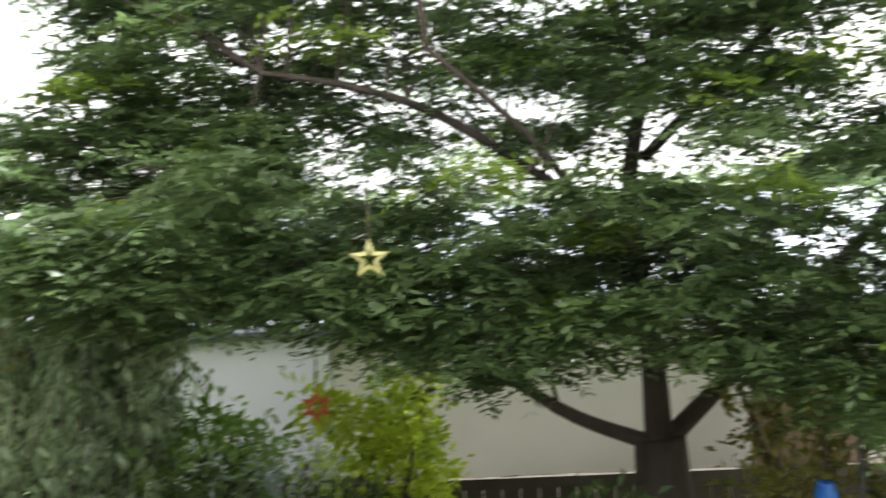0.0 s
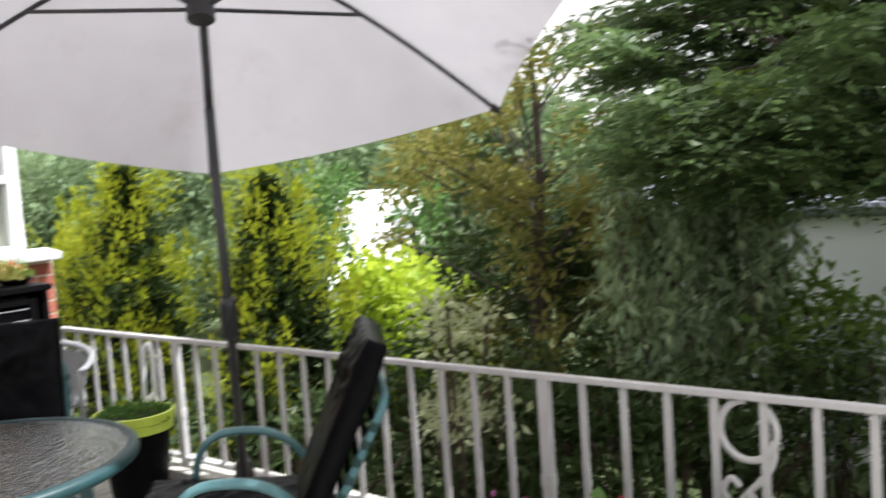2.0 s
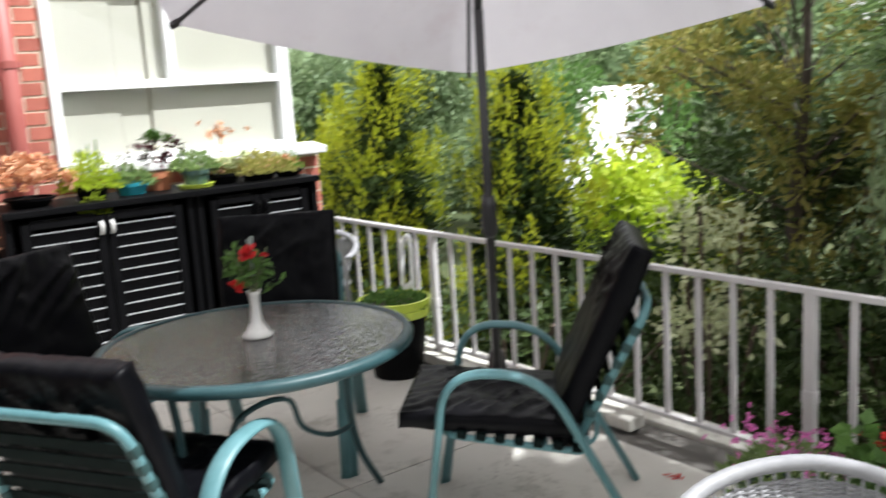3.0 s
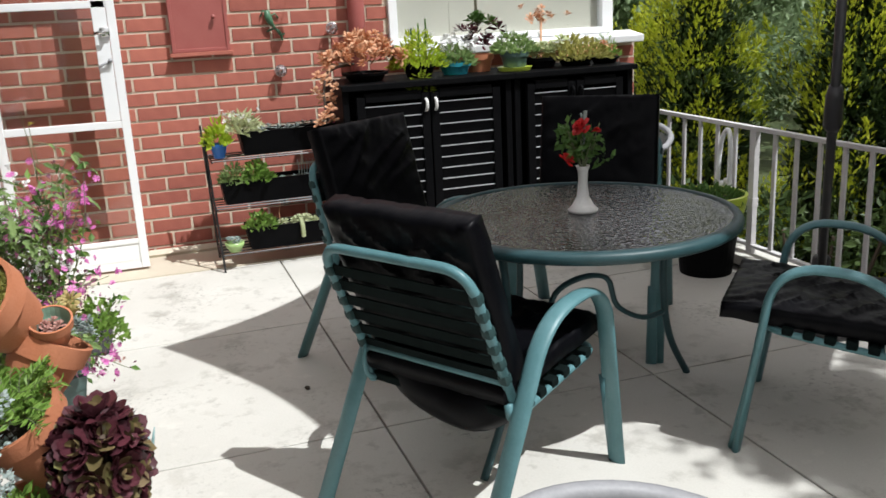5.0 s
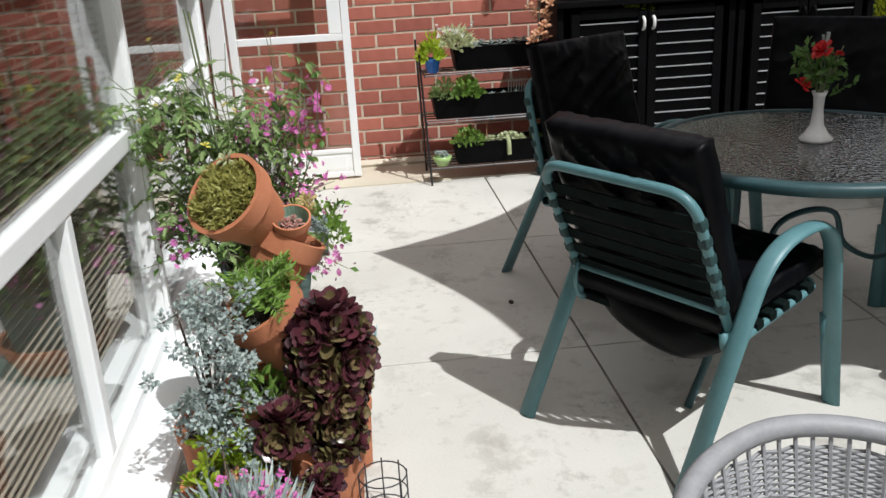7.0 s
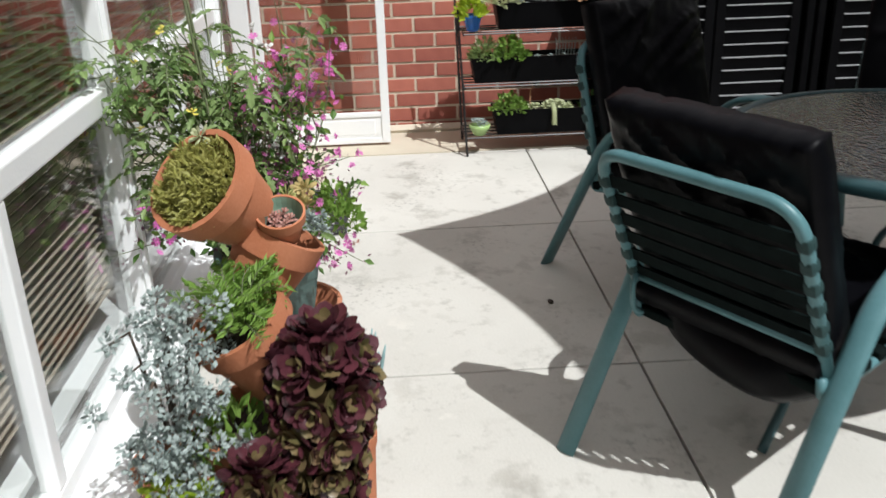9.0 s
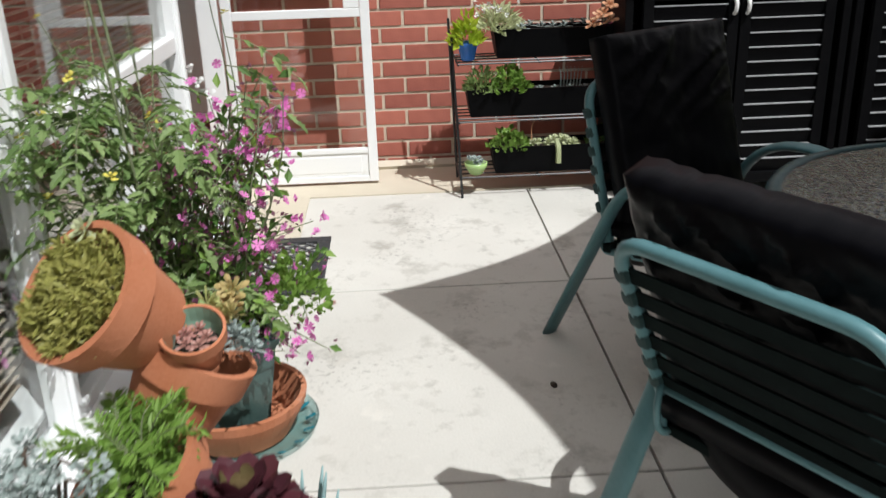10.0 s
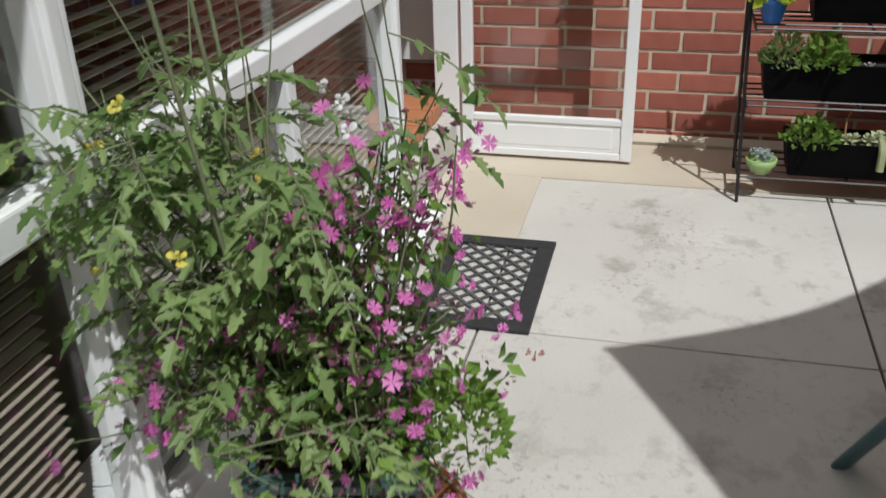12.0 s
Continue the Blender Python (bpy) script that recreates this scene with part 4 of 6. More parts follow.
def pot_profile(r0, r1, h, rim=0.03, wall=0.012):
    return [(0, 0), (r0, 0), (r0 + (r1 - r0) * 0.78, h - rim), (r1 * 1.03, h - rim), (r1 * 1.06, h), (r1 * 1.06 - wall, h), (r1 - wall, h - rim * 1.3), (r1 * 0.9 - wall, h - rim * 2.2)]


def pot(name, label, m, r0, r1, h, material, rim=0.03, inner=None, group=""):
    t = thing(name, label, "plant pot", group, at=m)
    bm = B()
    wall = 0.012 if r1 > 0.06 else 0.005
    lathe(bm, pot_profile(r0, r1, h, rim, wall), 32)
    shade_angle(part("pot_body", bm, material, t, smooth=True))
    if inner:
        bm = B()
        lathe(bm, [(r1 * 1.06 - wall - 0.001, h - 0.001), (r1 - wall - 0.0015, h - rim * 1.3), (r1 * 0.9 - wall - 0.001, h - rim * 1.9)], 24)
        part("inner_glaze", bm, inner, t)
    bm = B()
    sink = rim * 0.7 if inner else 0.0
    lathe(bm, [(0, h - rim * 0.9 - sink), (r1 * 0.5, h - rim * 1.0 - sink), (r1 * 0.95 - wall, h - rim * 1.2 - sink)], 20)
    for v in bm.verts:
        v.co.z += RNG.normal(0, 0.003)
    part("soil", bm, SOIL, t)
    return t


def shade_angle(ob, angle=35):
    ob.data.set_sharp_from_angle(angle=radians(angle))
    return ob


def axis_pose(base, axis):
    z = Vector(axis).normalized()
    return Matrix.Translation(base) @ z.to_track_quat("Z", "Y").to_matrix().to_4x4()


# ---- leaning tower of terracotta pots ----
tower = "tower of tipped terracotta pots"
pA = pot("terracotta_pot", "large terracotta pot at the foot of a pot tower", pose(-2.46, -0.70, 0.0), 0.10, 0.135, 0.33, TERRA, 0.04, group=tower)
tuft(pA, (0.07, -0.03, 0.30), 0.10, 0.10, 160, 0.035, L_FRESH)
pB = pot("terracotta_pot", "tipped terracotta pot with a fresh green ferny plant", axis_pose((-2.50, -0.650, 0.405), (0.22, -0.42, 0.86)), 0.075, 0.104, 0.17, TERRA, 0.045, group=tower)
pC = pot("terracotta_pot", "tipped terracotta pot wedged beneath a higher pot", axis_pose((-2.575, -0.70, 0.555), (-0.14, 0.48, 0.86)), 0.066, 0.090, 0.15, TERRA, 0.05, group=tower)
tuft(pC, (0.02, 0.05, 0.135), 0.06, 0.05, 120, 0.04, L_SILVER)
bm = B()
for k in range(8):
    rosette(bm, (0.045 * math.cos(k * 2.1), 0.06 + 0.03 * math.sin(k * 2.1), 0.155 + 0.01 * (k % 3)), 0.03, 12)
tagged(part("succulent_mass", bm, L_REDORANGE, pC, "orange-tipped succulent"), kind="stuff")
pD = pot("terracotta_pot", "tipped terracotta pot planted with olive-yellow sedum", axis_pose((-2.597, -0.702, 0.727), (0.56, -0.47, 0.66)), 0.074, 0.104, 0.15, TERRA, 0.05, group=tower)
a_, q_ = RNG.uniform(0, 2 * math.pi, 2600), 0.092 * np.sqrt(RNG.random(2600))
P_ = np.stack([q_ * np.cos(a_), q_ * np.sin(a_), 0.118 + 0.055 * RNG.random(2600) ** 0.6 * (1 - (q_ / 0.13) ** 2) + 0.010 * np.sin(a_ * 5 + q_ * 90)], 1)
P_ = P_[(P_[:, 1] < 0.06) | (RNG.random(2600) < 0.4)]
D_ = np.stack([P_[:, 0] * 8, P_[:, 1] * 8, np.full(len(P_), 0.9)], 1)
leaves("sedum", P_, D_, 0.018, L_MOSS, pD, "olive-yellow sedum", ratio=0.36, spread=0.9, fold=0.5)
bm = B()
rosette(bm, (-0.03, 0.085, 0.165), 0.03, 14)
part("succulent", bm, L_PALE, pD)
pE = pot("small_terracotta_pot", "small terracotta pot with mint glazed lining and pink succulents", axis_pose((-2.56, -0.622, 0.685), (0.38, 0.02, 0.85)), 0.034, 0.047, 0.068, TERRA, 0.022, MINT, group=tower)
bm = B()
for k in range(5):
    rosette(bm, (0.017 * math.cos(k * 1.3), 0.017 * math.sin(k * 1.3), 0.050), 0.017, 14)
tagged(part("succulent_mass", bm, L_DUSKY, pE, "dusky pink rosettes"), kind="stuff")
inv = pC.matrix_world.inverted()
bm = B()
for k in range(6):
    p = inv @ Vector((-2.65 + RNG.normal(0, 0.02), -0.595 + RNG.normal(0, 0.018), 0.715 + 0.015 * (k % 3)))
    rosette(bm, p, 0.032, 20, (RNG.normal(0, 25), RNG.normal(0, 25), 0), 0.5, 0.36)
tagged(part("orange_rosette_mass", bm, L_SUNSET, pC, "orange and yellow-green rosettes"), kind="stuff")
bm = B()
for k in range(16):
    p = inv @ Vector((-2.585 + RNG.normal(0, 0.02), -0.565 + RNG.normal(0, 0.016), 0.69 + 0.012 * (k % 3)))
    rosette(bm, p, 0.022, 16, (RNG.normal(0, 30), RNG.normal(0, 30), 0), 0.6, 0.34)
tagged(part("grey_rosette_mass", bm, L_SILVER, pC, "grey-green furry rosettes"), kind="stuff")
bm = B()
tube(bm, [(-2.53, -0.70, 0.0), (-2.60, -0.70, 0.80)], 0.005, 6)
tagged(part("stake", bm, DARKMETAL), "steel stake threading the tipped pots", "stake")
# ferny plant
fern_pts, fern_dirs = [], []
bm = B()
root = Vector((0.0, 0.01, 0.155))
for k in range(58):
    a, ln = RNG.uniform(0, 2 * math.pi), RNG.uniform(0.08, 0.165)
    d = (Vector((math.cos(a) * 0.8, math.sin(a) * 0.8, RNG.uniform(0.15, 1.1))).normalized() + Vector((0.15, 0.42, 0.05))).normalized()
    c = sprig(bm, [root + d * 0.01, root + d * ln * 0.6 + Vector((0, 0, 0.01)), root + d * ln + Vector((0, 0, -0.015))], 0.0014, 0.0006)
    for i in range(2, len(c)):
        fwd = (c[i] - c[i - 1]).normalized()
        side = fwd.cross(Vector((0.1, 0.1, 1))).normalized()
        for s in (-1, 1):
            for h in (0.0, 0.5):
                fern_pts.append(c[i - 1].lerp(c[i], h))
                fern_dirs.append(side * s * 0.85 + fwd * 0.55)
tagged(part("stem_tangle", bm, STEM, pB), kind="stuff")
leaves("frond_mass", fern_pts, fern_dirs, 0.024, L_FRESH, pB, "feathery light green fronds", ratio=0.26, spread=0.12)

# burgundy aeoniums
def spoon(bm, base, out, side, q, wide):
    """One fleshy spoon leaf: round shoulders, a small point, hollow above and full below."""
    up = out.cross(side)
    w = q * wide
    ring = [base + out * q * a + side * w * b + up * q * c for a, b, c in ((0, 0.15, 0), (0.45, 0.36, 0.03), (0.74, 0.5, 0.06), (0.92, 0.36, 0.07), (1.04, 0, 0.10), (0.92, -0.36, 0.07), (0.74, -0.5, 0.06), (0.45, -0.36, 0.03), (0, -0.15, 0))]
    vs = [bm.verts.new(v) for v in ring]
    c, d = bm.verts.new(base + out * q * 0.65 - up * q * 0.02), bm.verts.new(base + out * q * 0.6 - up * q * 0.12)
    for x, y in zip(vs, vs[1:] + vs[:1]):
        bm.faces.new((x, y, c))
        bm.faces.new((y, x, d))


def aeonium_head(parent, at, facing, r, bronze=0.0):
    """An open rosette: a green heart within burgundy leaves, or bronze-green ones low on the plant."""
    m = axis_pose(at, facing)
    dark, green = B(), B()
    n = 27
    for k in range(n):
        f = k / (n - 1)
        a = k * 2.39996 + RNG.normal(0, 0.08)
        el = radians(78 - 70 * f ** 0.8) + RNG.normal(0, 0.08)
        out = Vector((math.cos(a) * math.cos(el), math.sin(a) * math.cos(el), math.sin(el)))
        side = Vector((-math.sin(a), math.cos(a), RNG.normal(0, 0.1))).normalized()
        base = Vector((math.cos(a), math.sin(a), 0)) * r * 0.10 - Vector((0, 0, r * 0.22 * f))
        pick = green if f < 0.15 or RNG.random() < bronze else dark
        rot = m.to_3x3()
        spoon(pick, m @ base, rot @ out, rot @ side, r * (0.38 + 0.62 * f ** 0.7) * RNG.uniform(0.9, 1.1), 0.66)
    head = shade_angle(part("rosette", dark, L_DARKRED, parent, "glossy burgundy rosette", True), 60)
    heart = shade_angle(part("rosette_heart", green, L_AEOGREEN, head, "olive-green heart leaves", True), 60)
    for o in (head, heart):
        tagged(o, kind="stuff")


def aeonium(at, tiers, potr, poth, label):
    """A pot of branching aeonium: tiers of (centre, heads, tilt, reach, radius, bronze share)."""
    t = pot("aeonium_pot", label, pose(*at), potr * 0.75, potr, poth, TERRA, 0.035)
    bm = B()
    for (x, y, z), count, tilt, reach, r, bronze in tiers:
        for k in range(count):
            a = 2 * math.pi * (k + 0.37 * count) / count + RNG.normal(0, 0.12)
            e = radians(tilt) + RNG.normal(0, 0.1)
            d = Vector((math.sin(e) * math.cos(a), math.sin(e) * math.sin(a), math.cos(e)))
            p = Vector((x, y, z)) + d * reach
            aeonium_head(t, p, d, r * RNG.uniform(0.9, 1.1), bronze)
            tube(bm, curve([(x * 0.2, y * 0.2, poth - 0.03), (x, y, (poth + z) / 2), tuple(p)], 4), 0.008, 6)
    tagged(part("stem_tangle", bm, STEMDK, t), kind="stuff")
    return t


aeonium((-2.38, -0.555, 0.0), [((0.0, 0.005, 0.46), 1, 4, 0.095, 0.078, 0.0), ((0.0, 0.005, 0.46), 6, 52, 0.085, 0.066, 0.08), ((0.0, 0.005, 0.43), 7, 86, 0.085, 0.062, 0.2), ((0.015, 0.0, 0.36), 7, 92, 0.078, 0.056, 0.45), ((0.015, 0.0, 0.28), 6, 98, 0.06, 0.05, 0.65), ((0.025, 0.0, 0.215), 6, 95, 0.055, 0.05, 0.6)], 0.07, 0.20, "terracotta pot with a tall domed burgundy aeonium")
aeonium((-2.27, -0.675, 0.0), [((0.0, 0.0, 0.30), 1, 8, 0.04, 0.076, 0.1), ((0.0, 0.0, 0.29), 5, 78, 0.04, 0.056, 0.35), ((0.09, 0.085, 0.19), 3, 40, 0.03, 0.05, 0.1)], 0.06, 0.18, "low terracotta pot of burgundy aeoniums")

# silver trailing plant
sv = pot("silver_plant_pot", "pot of powdery silver-blue trailing succulent", pose(-2.42, -0.86, 0.0), 0.07, 0.095, 0.26, TERRA, 0.03)
cs, rs = [], []
for k in range(95):
    t = RNG.random()
    cs.append((0.05 + RNG.normal(0, 0.05) + 0.10 * t, 0.04 + RNG.normal(0, 0.052), 0.60 - 0.46 * t + RNG.normal(0, 0.03)))
    rs.append(0.024)
P_, N_ = clumps(cs, rs, 100000, 1, 0.3)
leaves("foliage", P_, N_, 0.013, L_SILVER, sv, "silver-blue leaves", ratio=0.65)
bm = B()
for c in cs[::3]:
    tube(bm, [(0.0, 0.0, 0.25), (c[0] * 0.6, c[1] * 0.6, max(c[2], 0.30)), c], 0.003, 5)
tagged(part("stem_tangle", bm, STEMDK, sv), kind="stuff")

# low succulents and pinks in the foreground of the bed
ys = pot("succulent_pot", "low pot of yellow-green and orange succulents", pose(-2.24, -0.815, 0.0), 0.08, 0.105, 0.20, TERRA, 0.03)
bm = B()
for k in range(16):
    rosette(bm, (RNG.normal(0, 0.06), RNG.normal(0, 0.05), 0.22 + abs(RNG.normal(0, 0.04))), 0.05, 16, (RNG.normal(0, 25), RNG.normal(0, 25), 0), 0.6, 0.3)
tagged(part("succulent_mass", bm, L_YELLOW, ys, "yellow-green pointed rosettes"), kind="stuff")
bm = B()
for k in range(6):
    rosette(bm, (0.05 + RNG.normal(0, 0.05), 0.04 + RNG.normal(0, 0.04), 0.20 + abs(RNG.normal(0, 0.02))), 0.04, 14, (RNG.normal(0, 25), 20, 0), 0.6, 0.35)
part("orange_succulent", bm, L_REDORANGE, ys)
dn = pot("pinks_pot", "teal glazed pot of pinks with narrow grey-green leaves", pose(-1.98, -0.76, 0.0), 0.10, 0.14, 0.18, TEALGLAZE, 0.03)
tuft(dn, (0, 0, 0.16), 0.17, 0.14, 700, 0.075, L_SILVER, "blades", ratio=0.07, spread=0.35)
a_, q_ = RNG.uniform(0, 2 * math.pi, 60), 0.17 * np.sqrt(RNG.random(60))
bm = B()
for a, q in zip(a_, q_):
    rosette(bm, (q * math.cos(a), q * math.sin(a), 0.27 + RNG.normal(0, 0.02)), 0.016, 6, (RNG.normal(0, 20), RNG.normal(0, 20), 0), 0.1, 0.9)
part("flower_mass", bm, F_PINK, dn, "bright pink small flowers")
ck = pot("chalkstick_pot", "slim terracotta pot of upright blue-grey chalk sticks", pose(-2.565, -0.505, 0.0), 0.032, 0.042, 0.20, TERRA, 0.025)
for k in range(11):
    a, q = k * 2.4, 0.010 + 0.0022 * k
    bm = B()
    d = Vector((math.cos(a) * 0.14, math.sin(a) * 0.14 + 0.08, 1)).normalized() * RNG.uniform(0.22, 0.28)
    b = Vector((q * math.cos(a), q * math.sin(a), 0.17))
    tube(bm, curve([b, b + d * 0.5 + Vector((0, 0, 0.004)), b + d], 4), [0.0045, 0.0055, 0.006, 0.006, 0.006, 0.0055, 0.005, 0.004, 0.0015], 6)
    part("fleshy_leaf", bm, L_CHALK, ck, smooth=True)
bm = B()
lathe(bm, [(0, 0.0), (0.008, 0.001), (0.011, 0.006), (0.008, 0.011), (0, 0.012)], 9, pose(-3.58, 0.112, 0.0, 0, 0, 20) @ Matrix.Diagonal((1.3, 0.9, 1, 1)))
tagged(part("pebble", bm, SOIL, smooth=True), "small dark pebble on the concrete", "pebble")
bm = B()
for k in range(3):
    rosette(bm, (-4.22 + 0.022 * math.cos(k * 2.2), -0.572 + 0.02 * math.sin(k * 2.2), 0.006), 0.014, 6, (RNG.normal(0, 25), RNG.normal(0, 25), 0), 0.1, 0.8)
tube(bm, [(-4.24, -0.575, 0.004), (-4.20, -0.57, 0.006)], 0.0015, 4)
tagged(part("fallen_flower", bm, L_DUSKY), "withered pink flower fallen on the concrete", "flower")
gs = thing("glazed_saucer", "small teal patterned glazed bowl on the concrete", "bowl", at=pose(-2.17, -0.50, 0.0))
bm = B()
lathe(bm, [(0, 0.0), (0.04, 0.0), (0.065, 0.045), (0.062, 0.047), (0.037, 0.008), (0, 0.008)], 24)
part("bowl", bm, TEALGLAZE, gs, smooth=True)
ww = thing("wire_basket", "dark wire basket ring standing by the pots", "basket", at=pose(-2.30, -0.45, 0.0))
for z in (0.03, 0.08, 0.13):
    bm = B()
    tube(bm, [(0.06 * math.cos(a), 0.06 * math.sin(a), z) for a in np.linspace(0, 2 * math.pi, 20)[:-1]], 0.002, 5, closed=True)
    part("wire_ring", bm, DARKMETAL, ww)
bm = B()
for a in np.linspace(0, 2 * math.pi, 9)[:-1]:
    tube(bm, [(0.06 * math.cos(a), 0.06 * math.sin(a), 0.0), (0.06 * math.cos(a), 0.06 * math.sin(a), 0.14)], 0.002, 5)
tagged(part("wire_side", bm, DARKMETAL, ww), kind="stuff")

# ---- large flowering bush in a green square pot ----
fb = thing("flowering_bush", "tall pink-flowered campion with tomato foliage in a dark green square pot", "potted plant", at=pose(-3.42, -0.80, 0.0))
bm = B()
rot = Matrix.Rotation(radians(12), 4, "Z")
lo, hi = 0.105, 0.145
for (r0, z0), (r1, z1) in (((lo, 0.03), (hi, 0.31)), ((hi + 0.008, 0.31), (hi + 0.012, 0.345))):
    lv = [bm.verts.new(rot @ Vector((sx * r0, sy * r0, z0))) for sx, sy in ((-1, -1), (1, -1), (1, 1), (-1, 1))]
    hv = [bm.verts.new(rot @ Vector((sx * r1, sy * r1, z1))) for sx, sy in ((-1, -1), (1, -1), (1, 1), (-1, 1))]
    for k in range(4):
        bm.faces.new((lv[k], lv[(k + 1) % 4], hv[(k + 1) % 4], hv[k]))
    bm.faces.new(lv)
    bm.faces.new(hv)
bmesh.ops.bevel(bm, geom=list(bm.edges), offset=0.008, segments=2, affect="EDGES")
part("square_pot", bm, GREENPOT, fb, "dark green glazed square pot")
bm = B()
solid(bm, (0.26, 0.26, 0.02), (0, 0, 0.338), (0, 0, 12))
part("soil", bm, SOIL, fb)
sc = thing("terracotta_saucer", "deep terracotta saucer bowl holding the green pot", "saucer", at=pose(-3.44, -0.77, 0.008))
bm = B()
lathe(bm, [(0, 0), (0.14, 0.0), (0.185, 0.085), (0.19, 0.11), (0.175, 0.11), (0.135, 0.02), (0, 0.02)], 36)
part("bowl", bm, TERRA, sc)
gp_ = thing("glass_plate", "patterned teal glass plate under the terracotta saucer", "plate", at=pose(-3.43, -0.755, 0.001))
bm = B()
lathe(bm, [(0, 0.0), (0.15, 0.0), (0.19, 0.018), (0.203, 0.034), (0.198, 0.035), (0.15, 0.006), (0, 0.006)], 40)
part("plate_body", bm, PALETEAL, gp_, smooth=True)
for a in range(0, 360, 20):
    bm = B()
    solid(bm, (0.030, 0.010, 0.003), (0.178, 0, 0.0185), (0, -24, 0), bevel=0.001)
    for v in bm.verts:
        v.co = Matrix.Rotation(radians(a), 3, "Z") @ v.co
    part("painted_dash", bm, TEALGLAZE, gp_)

def bush_stems(parent, count, spots, base=(0, 0, 0.34), r=0.003, sway=0.04):
    bm = B()
    tips, paths = [], []
    for k in range(count):
        c, s = spots[k % len(spots)]
        tip = Vector(c) + Vector(RNG.normal(0, 1, 3)) * s
        b = Vector(base) + Vector((RNG.uniform(-0.09, 0.09), RNG.uniform(-0.09, 0.09), 0))
        mid = b.lerp(tip, 0.55) + Vector((RNG.normal(0, sway), RNG.normal(0, sway), 0.06))
        paths.append(sprig(bm, [b, mid, tip], r, 0.0012))
        tips.append(tip)
    tagged(part("stem_tangle", bm, STEM, parent), kind="stuff")
    return tips, paths


def along(paths, per, start=0.35, out=0.02):
    p, d = [], []
    for c in paths:
        for k in range(per):
            f = start + (1 - start) * RNG.random()
            i = min(len(c) - 2, int(f * (len(c) - 1)))
            v = RNG.normal(0, 1, 3)
            p.append(np.array(c[i]) + v * out * 0.5)
            d.append(v)
    return np.array(p), np.array(d)


def toothed(name, places, normals, size, material, parent, label):
    """Lobed leaflets, each with three teeth a side and a sunken mid-rib, hanging level."""
    p, d = np.asarray(places, float), np.asarray(normals, float)
    n = len(p)
    ln = (np.linalg.norm(d, axis=1) * size * RNG.uniform(0.7, 1.25, n))[:, None]
    d = d / np.linalg.norm(d, axis=1, keepdims=True) + RNG.normal(0, 0.15, (n, 3))
    d /= np.linalg.norm(d, axis=1, keepdims=True)
    sd = np.cross(d, np.array([0, 0, 1.0]) + RNG.normal(0, 0.35, (n, 3)))
    sd /= np.linalg.norm(sd, axis=1, keepdims=True) + 1e-9
    up = np.cross(sd, d)
    shape = ((0.0, 0.02), (0.26, 0.24), (0.34, 0.13), (0.56, 0.26), (0.62, 0.13), (0.80, 0.15), (1.0, 0.0), (0.80, -0.15), (0.62, -0.13), (0.56, -0.26), (0.34, -0.13), (0.26, -0.24))
    rows = [p + d * ln * a + sd * ln * b + up * ln * (0.45 * abs(b) - 0.22 * a * a) for a, b in shape]
    rows += [p + d * ln * a - up * ln * 0.22 * a * a for a in (0.3, 0.6)]
    v = np.stack(rows, 1).reshape(-1, 3)
    tri = ((0, 1, 12), (1, 2, 12), (2, 3, 13), (3, 4, 13), (4, 5, 13), (5, 6, 13), (6, 7, 13), (7, 8, 13), (8, 9, 13), (9, 10, 13), (10, 11, 12), (11, 0, 12), (2, 13, 12), (10, 12, 13))
    f = (np.arange(n)[:, None, None] * 14 + np.array(tri)[None]).reshape(-1, 3)
    me = bpy.data.meshes.new(name)
    me.from_pydata(v.tolist(), [], f.tolist())
    me.materials.append(material)
    ob = new(name, me)
    ob.parent = parent
    return tagged(ob, label)


TOMATO = [((0.12, -0.14, 1.00), 0.06), ((0.12, -0.07, 0.95), 0.06), ((0.14, -0.23, 0.92), 0.06), ((0.12, -0.33, 0.86), 0.05), ((0.10, -0.37, 0.92), 0.05), ((0.12, -0.05, 0.85), 0.06), ((0.16, -0.16, 0.79), 0.06), ((0.14, -0.28, 0.75), 0.06),
          ((0.02, 0.02, 1.12), 0.05), ((0.12, -0.42, 0.58), 0.06), ((0.10, -0.30, 0.56), 0.06), ((0.14, -0.12, 0.72), 0.06), ((0.10, -0.26, 1.03), 0.06), ((0.0, -0.12, 1.10), 0.06), ((-0.05, -0.2, 0.95), 0.08), ((0.2, -0.1, 0.55), 0.07)]
tips, paths = bush_stems(fb, 48, TOMATO, sway=0.05)
P_, N_ = [], []
bm = B()
for c in paths:
    for k in range(5):
        f = RNG.uniform(0.35, 1.0)
        o = c[min(len(c) - 1, int(f * (len(c) - 1)))]
        a = RNG.uniform(0, 2 * math.pi)
        d = Vector((math.cos(a), math.sin(a), RNG.uniform(-0.1, 0.6))).normalized()
        ln = RNG.uniform(0.09, 0.16)
        def rib_at(q):
            return o + d * ln * q - Vector((0, 0, 0.55 * ln * q * q))
        tube(bm, [rib_at(q) for q in (0, 0.33, 0.66, 1.0)], 0.0013, 4)
        sd = d.cross(Vector((0, 0, 1))).normalized()
        for q, big in ((0.28, 0.7), (0.48, 1.0), (0.52, 0.45), (0.70, 1.0), (0.74, 0.4), (0.88, 0.75)):
            for sg in (-1, 1):
                P_.append(rib_at(q))
                N_.append((sd * sg * 0.9 + d * 0.55 - Vector((0, 0, 0.35))) * big)
        P_.append(rib_at(1.0))
        N_.append(d - Vector((0, 0, 0.8)))
tagged(part("leaf_rib_mass", bm, STEM, fb), kind="stuff")
toothed("tomato_foliage", P_, N_, 0.040, L_TOMATO, fb, "grey-green toothed leaves")
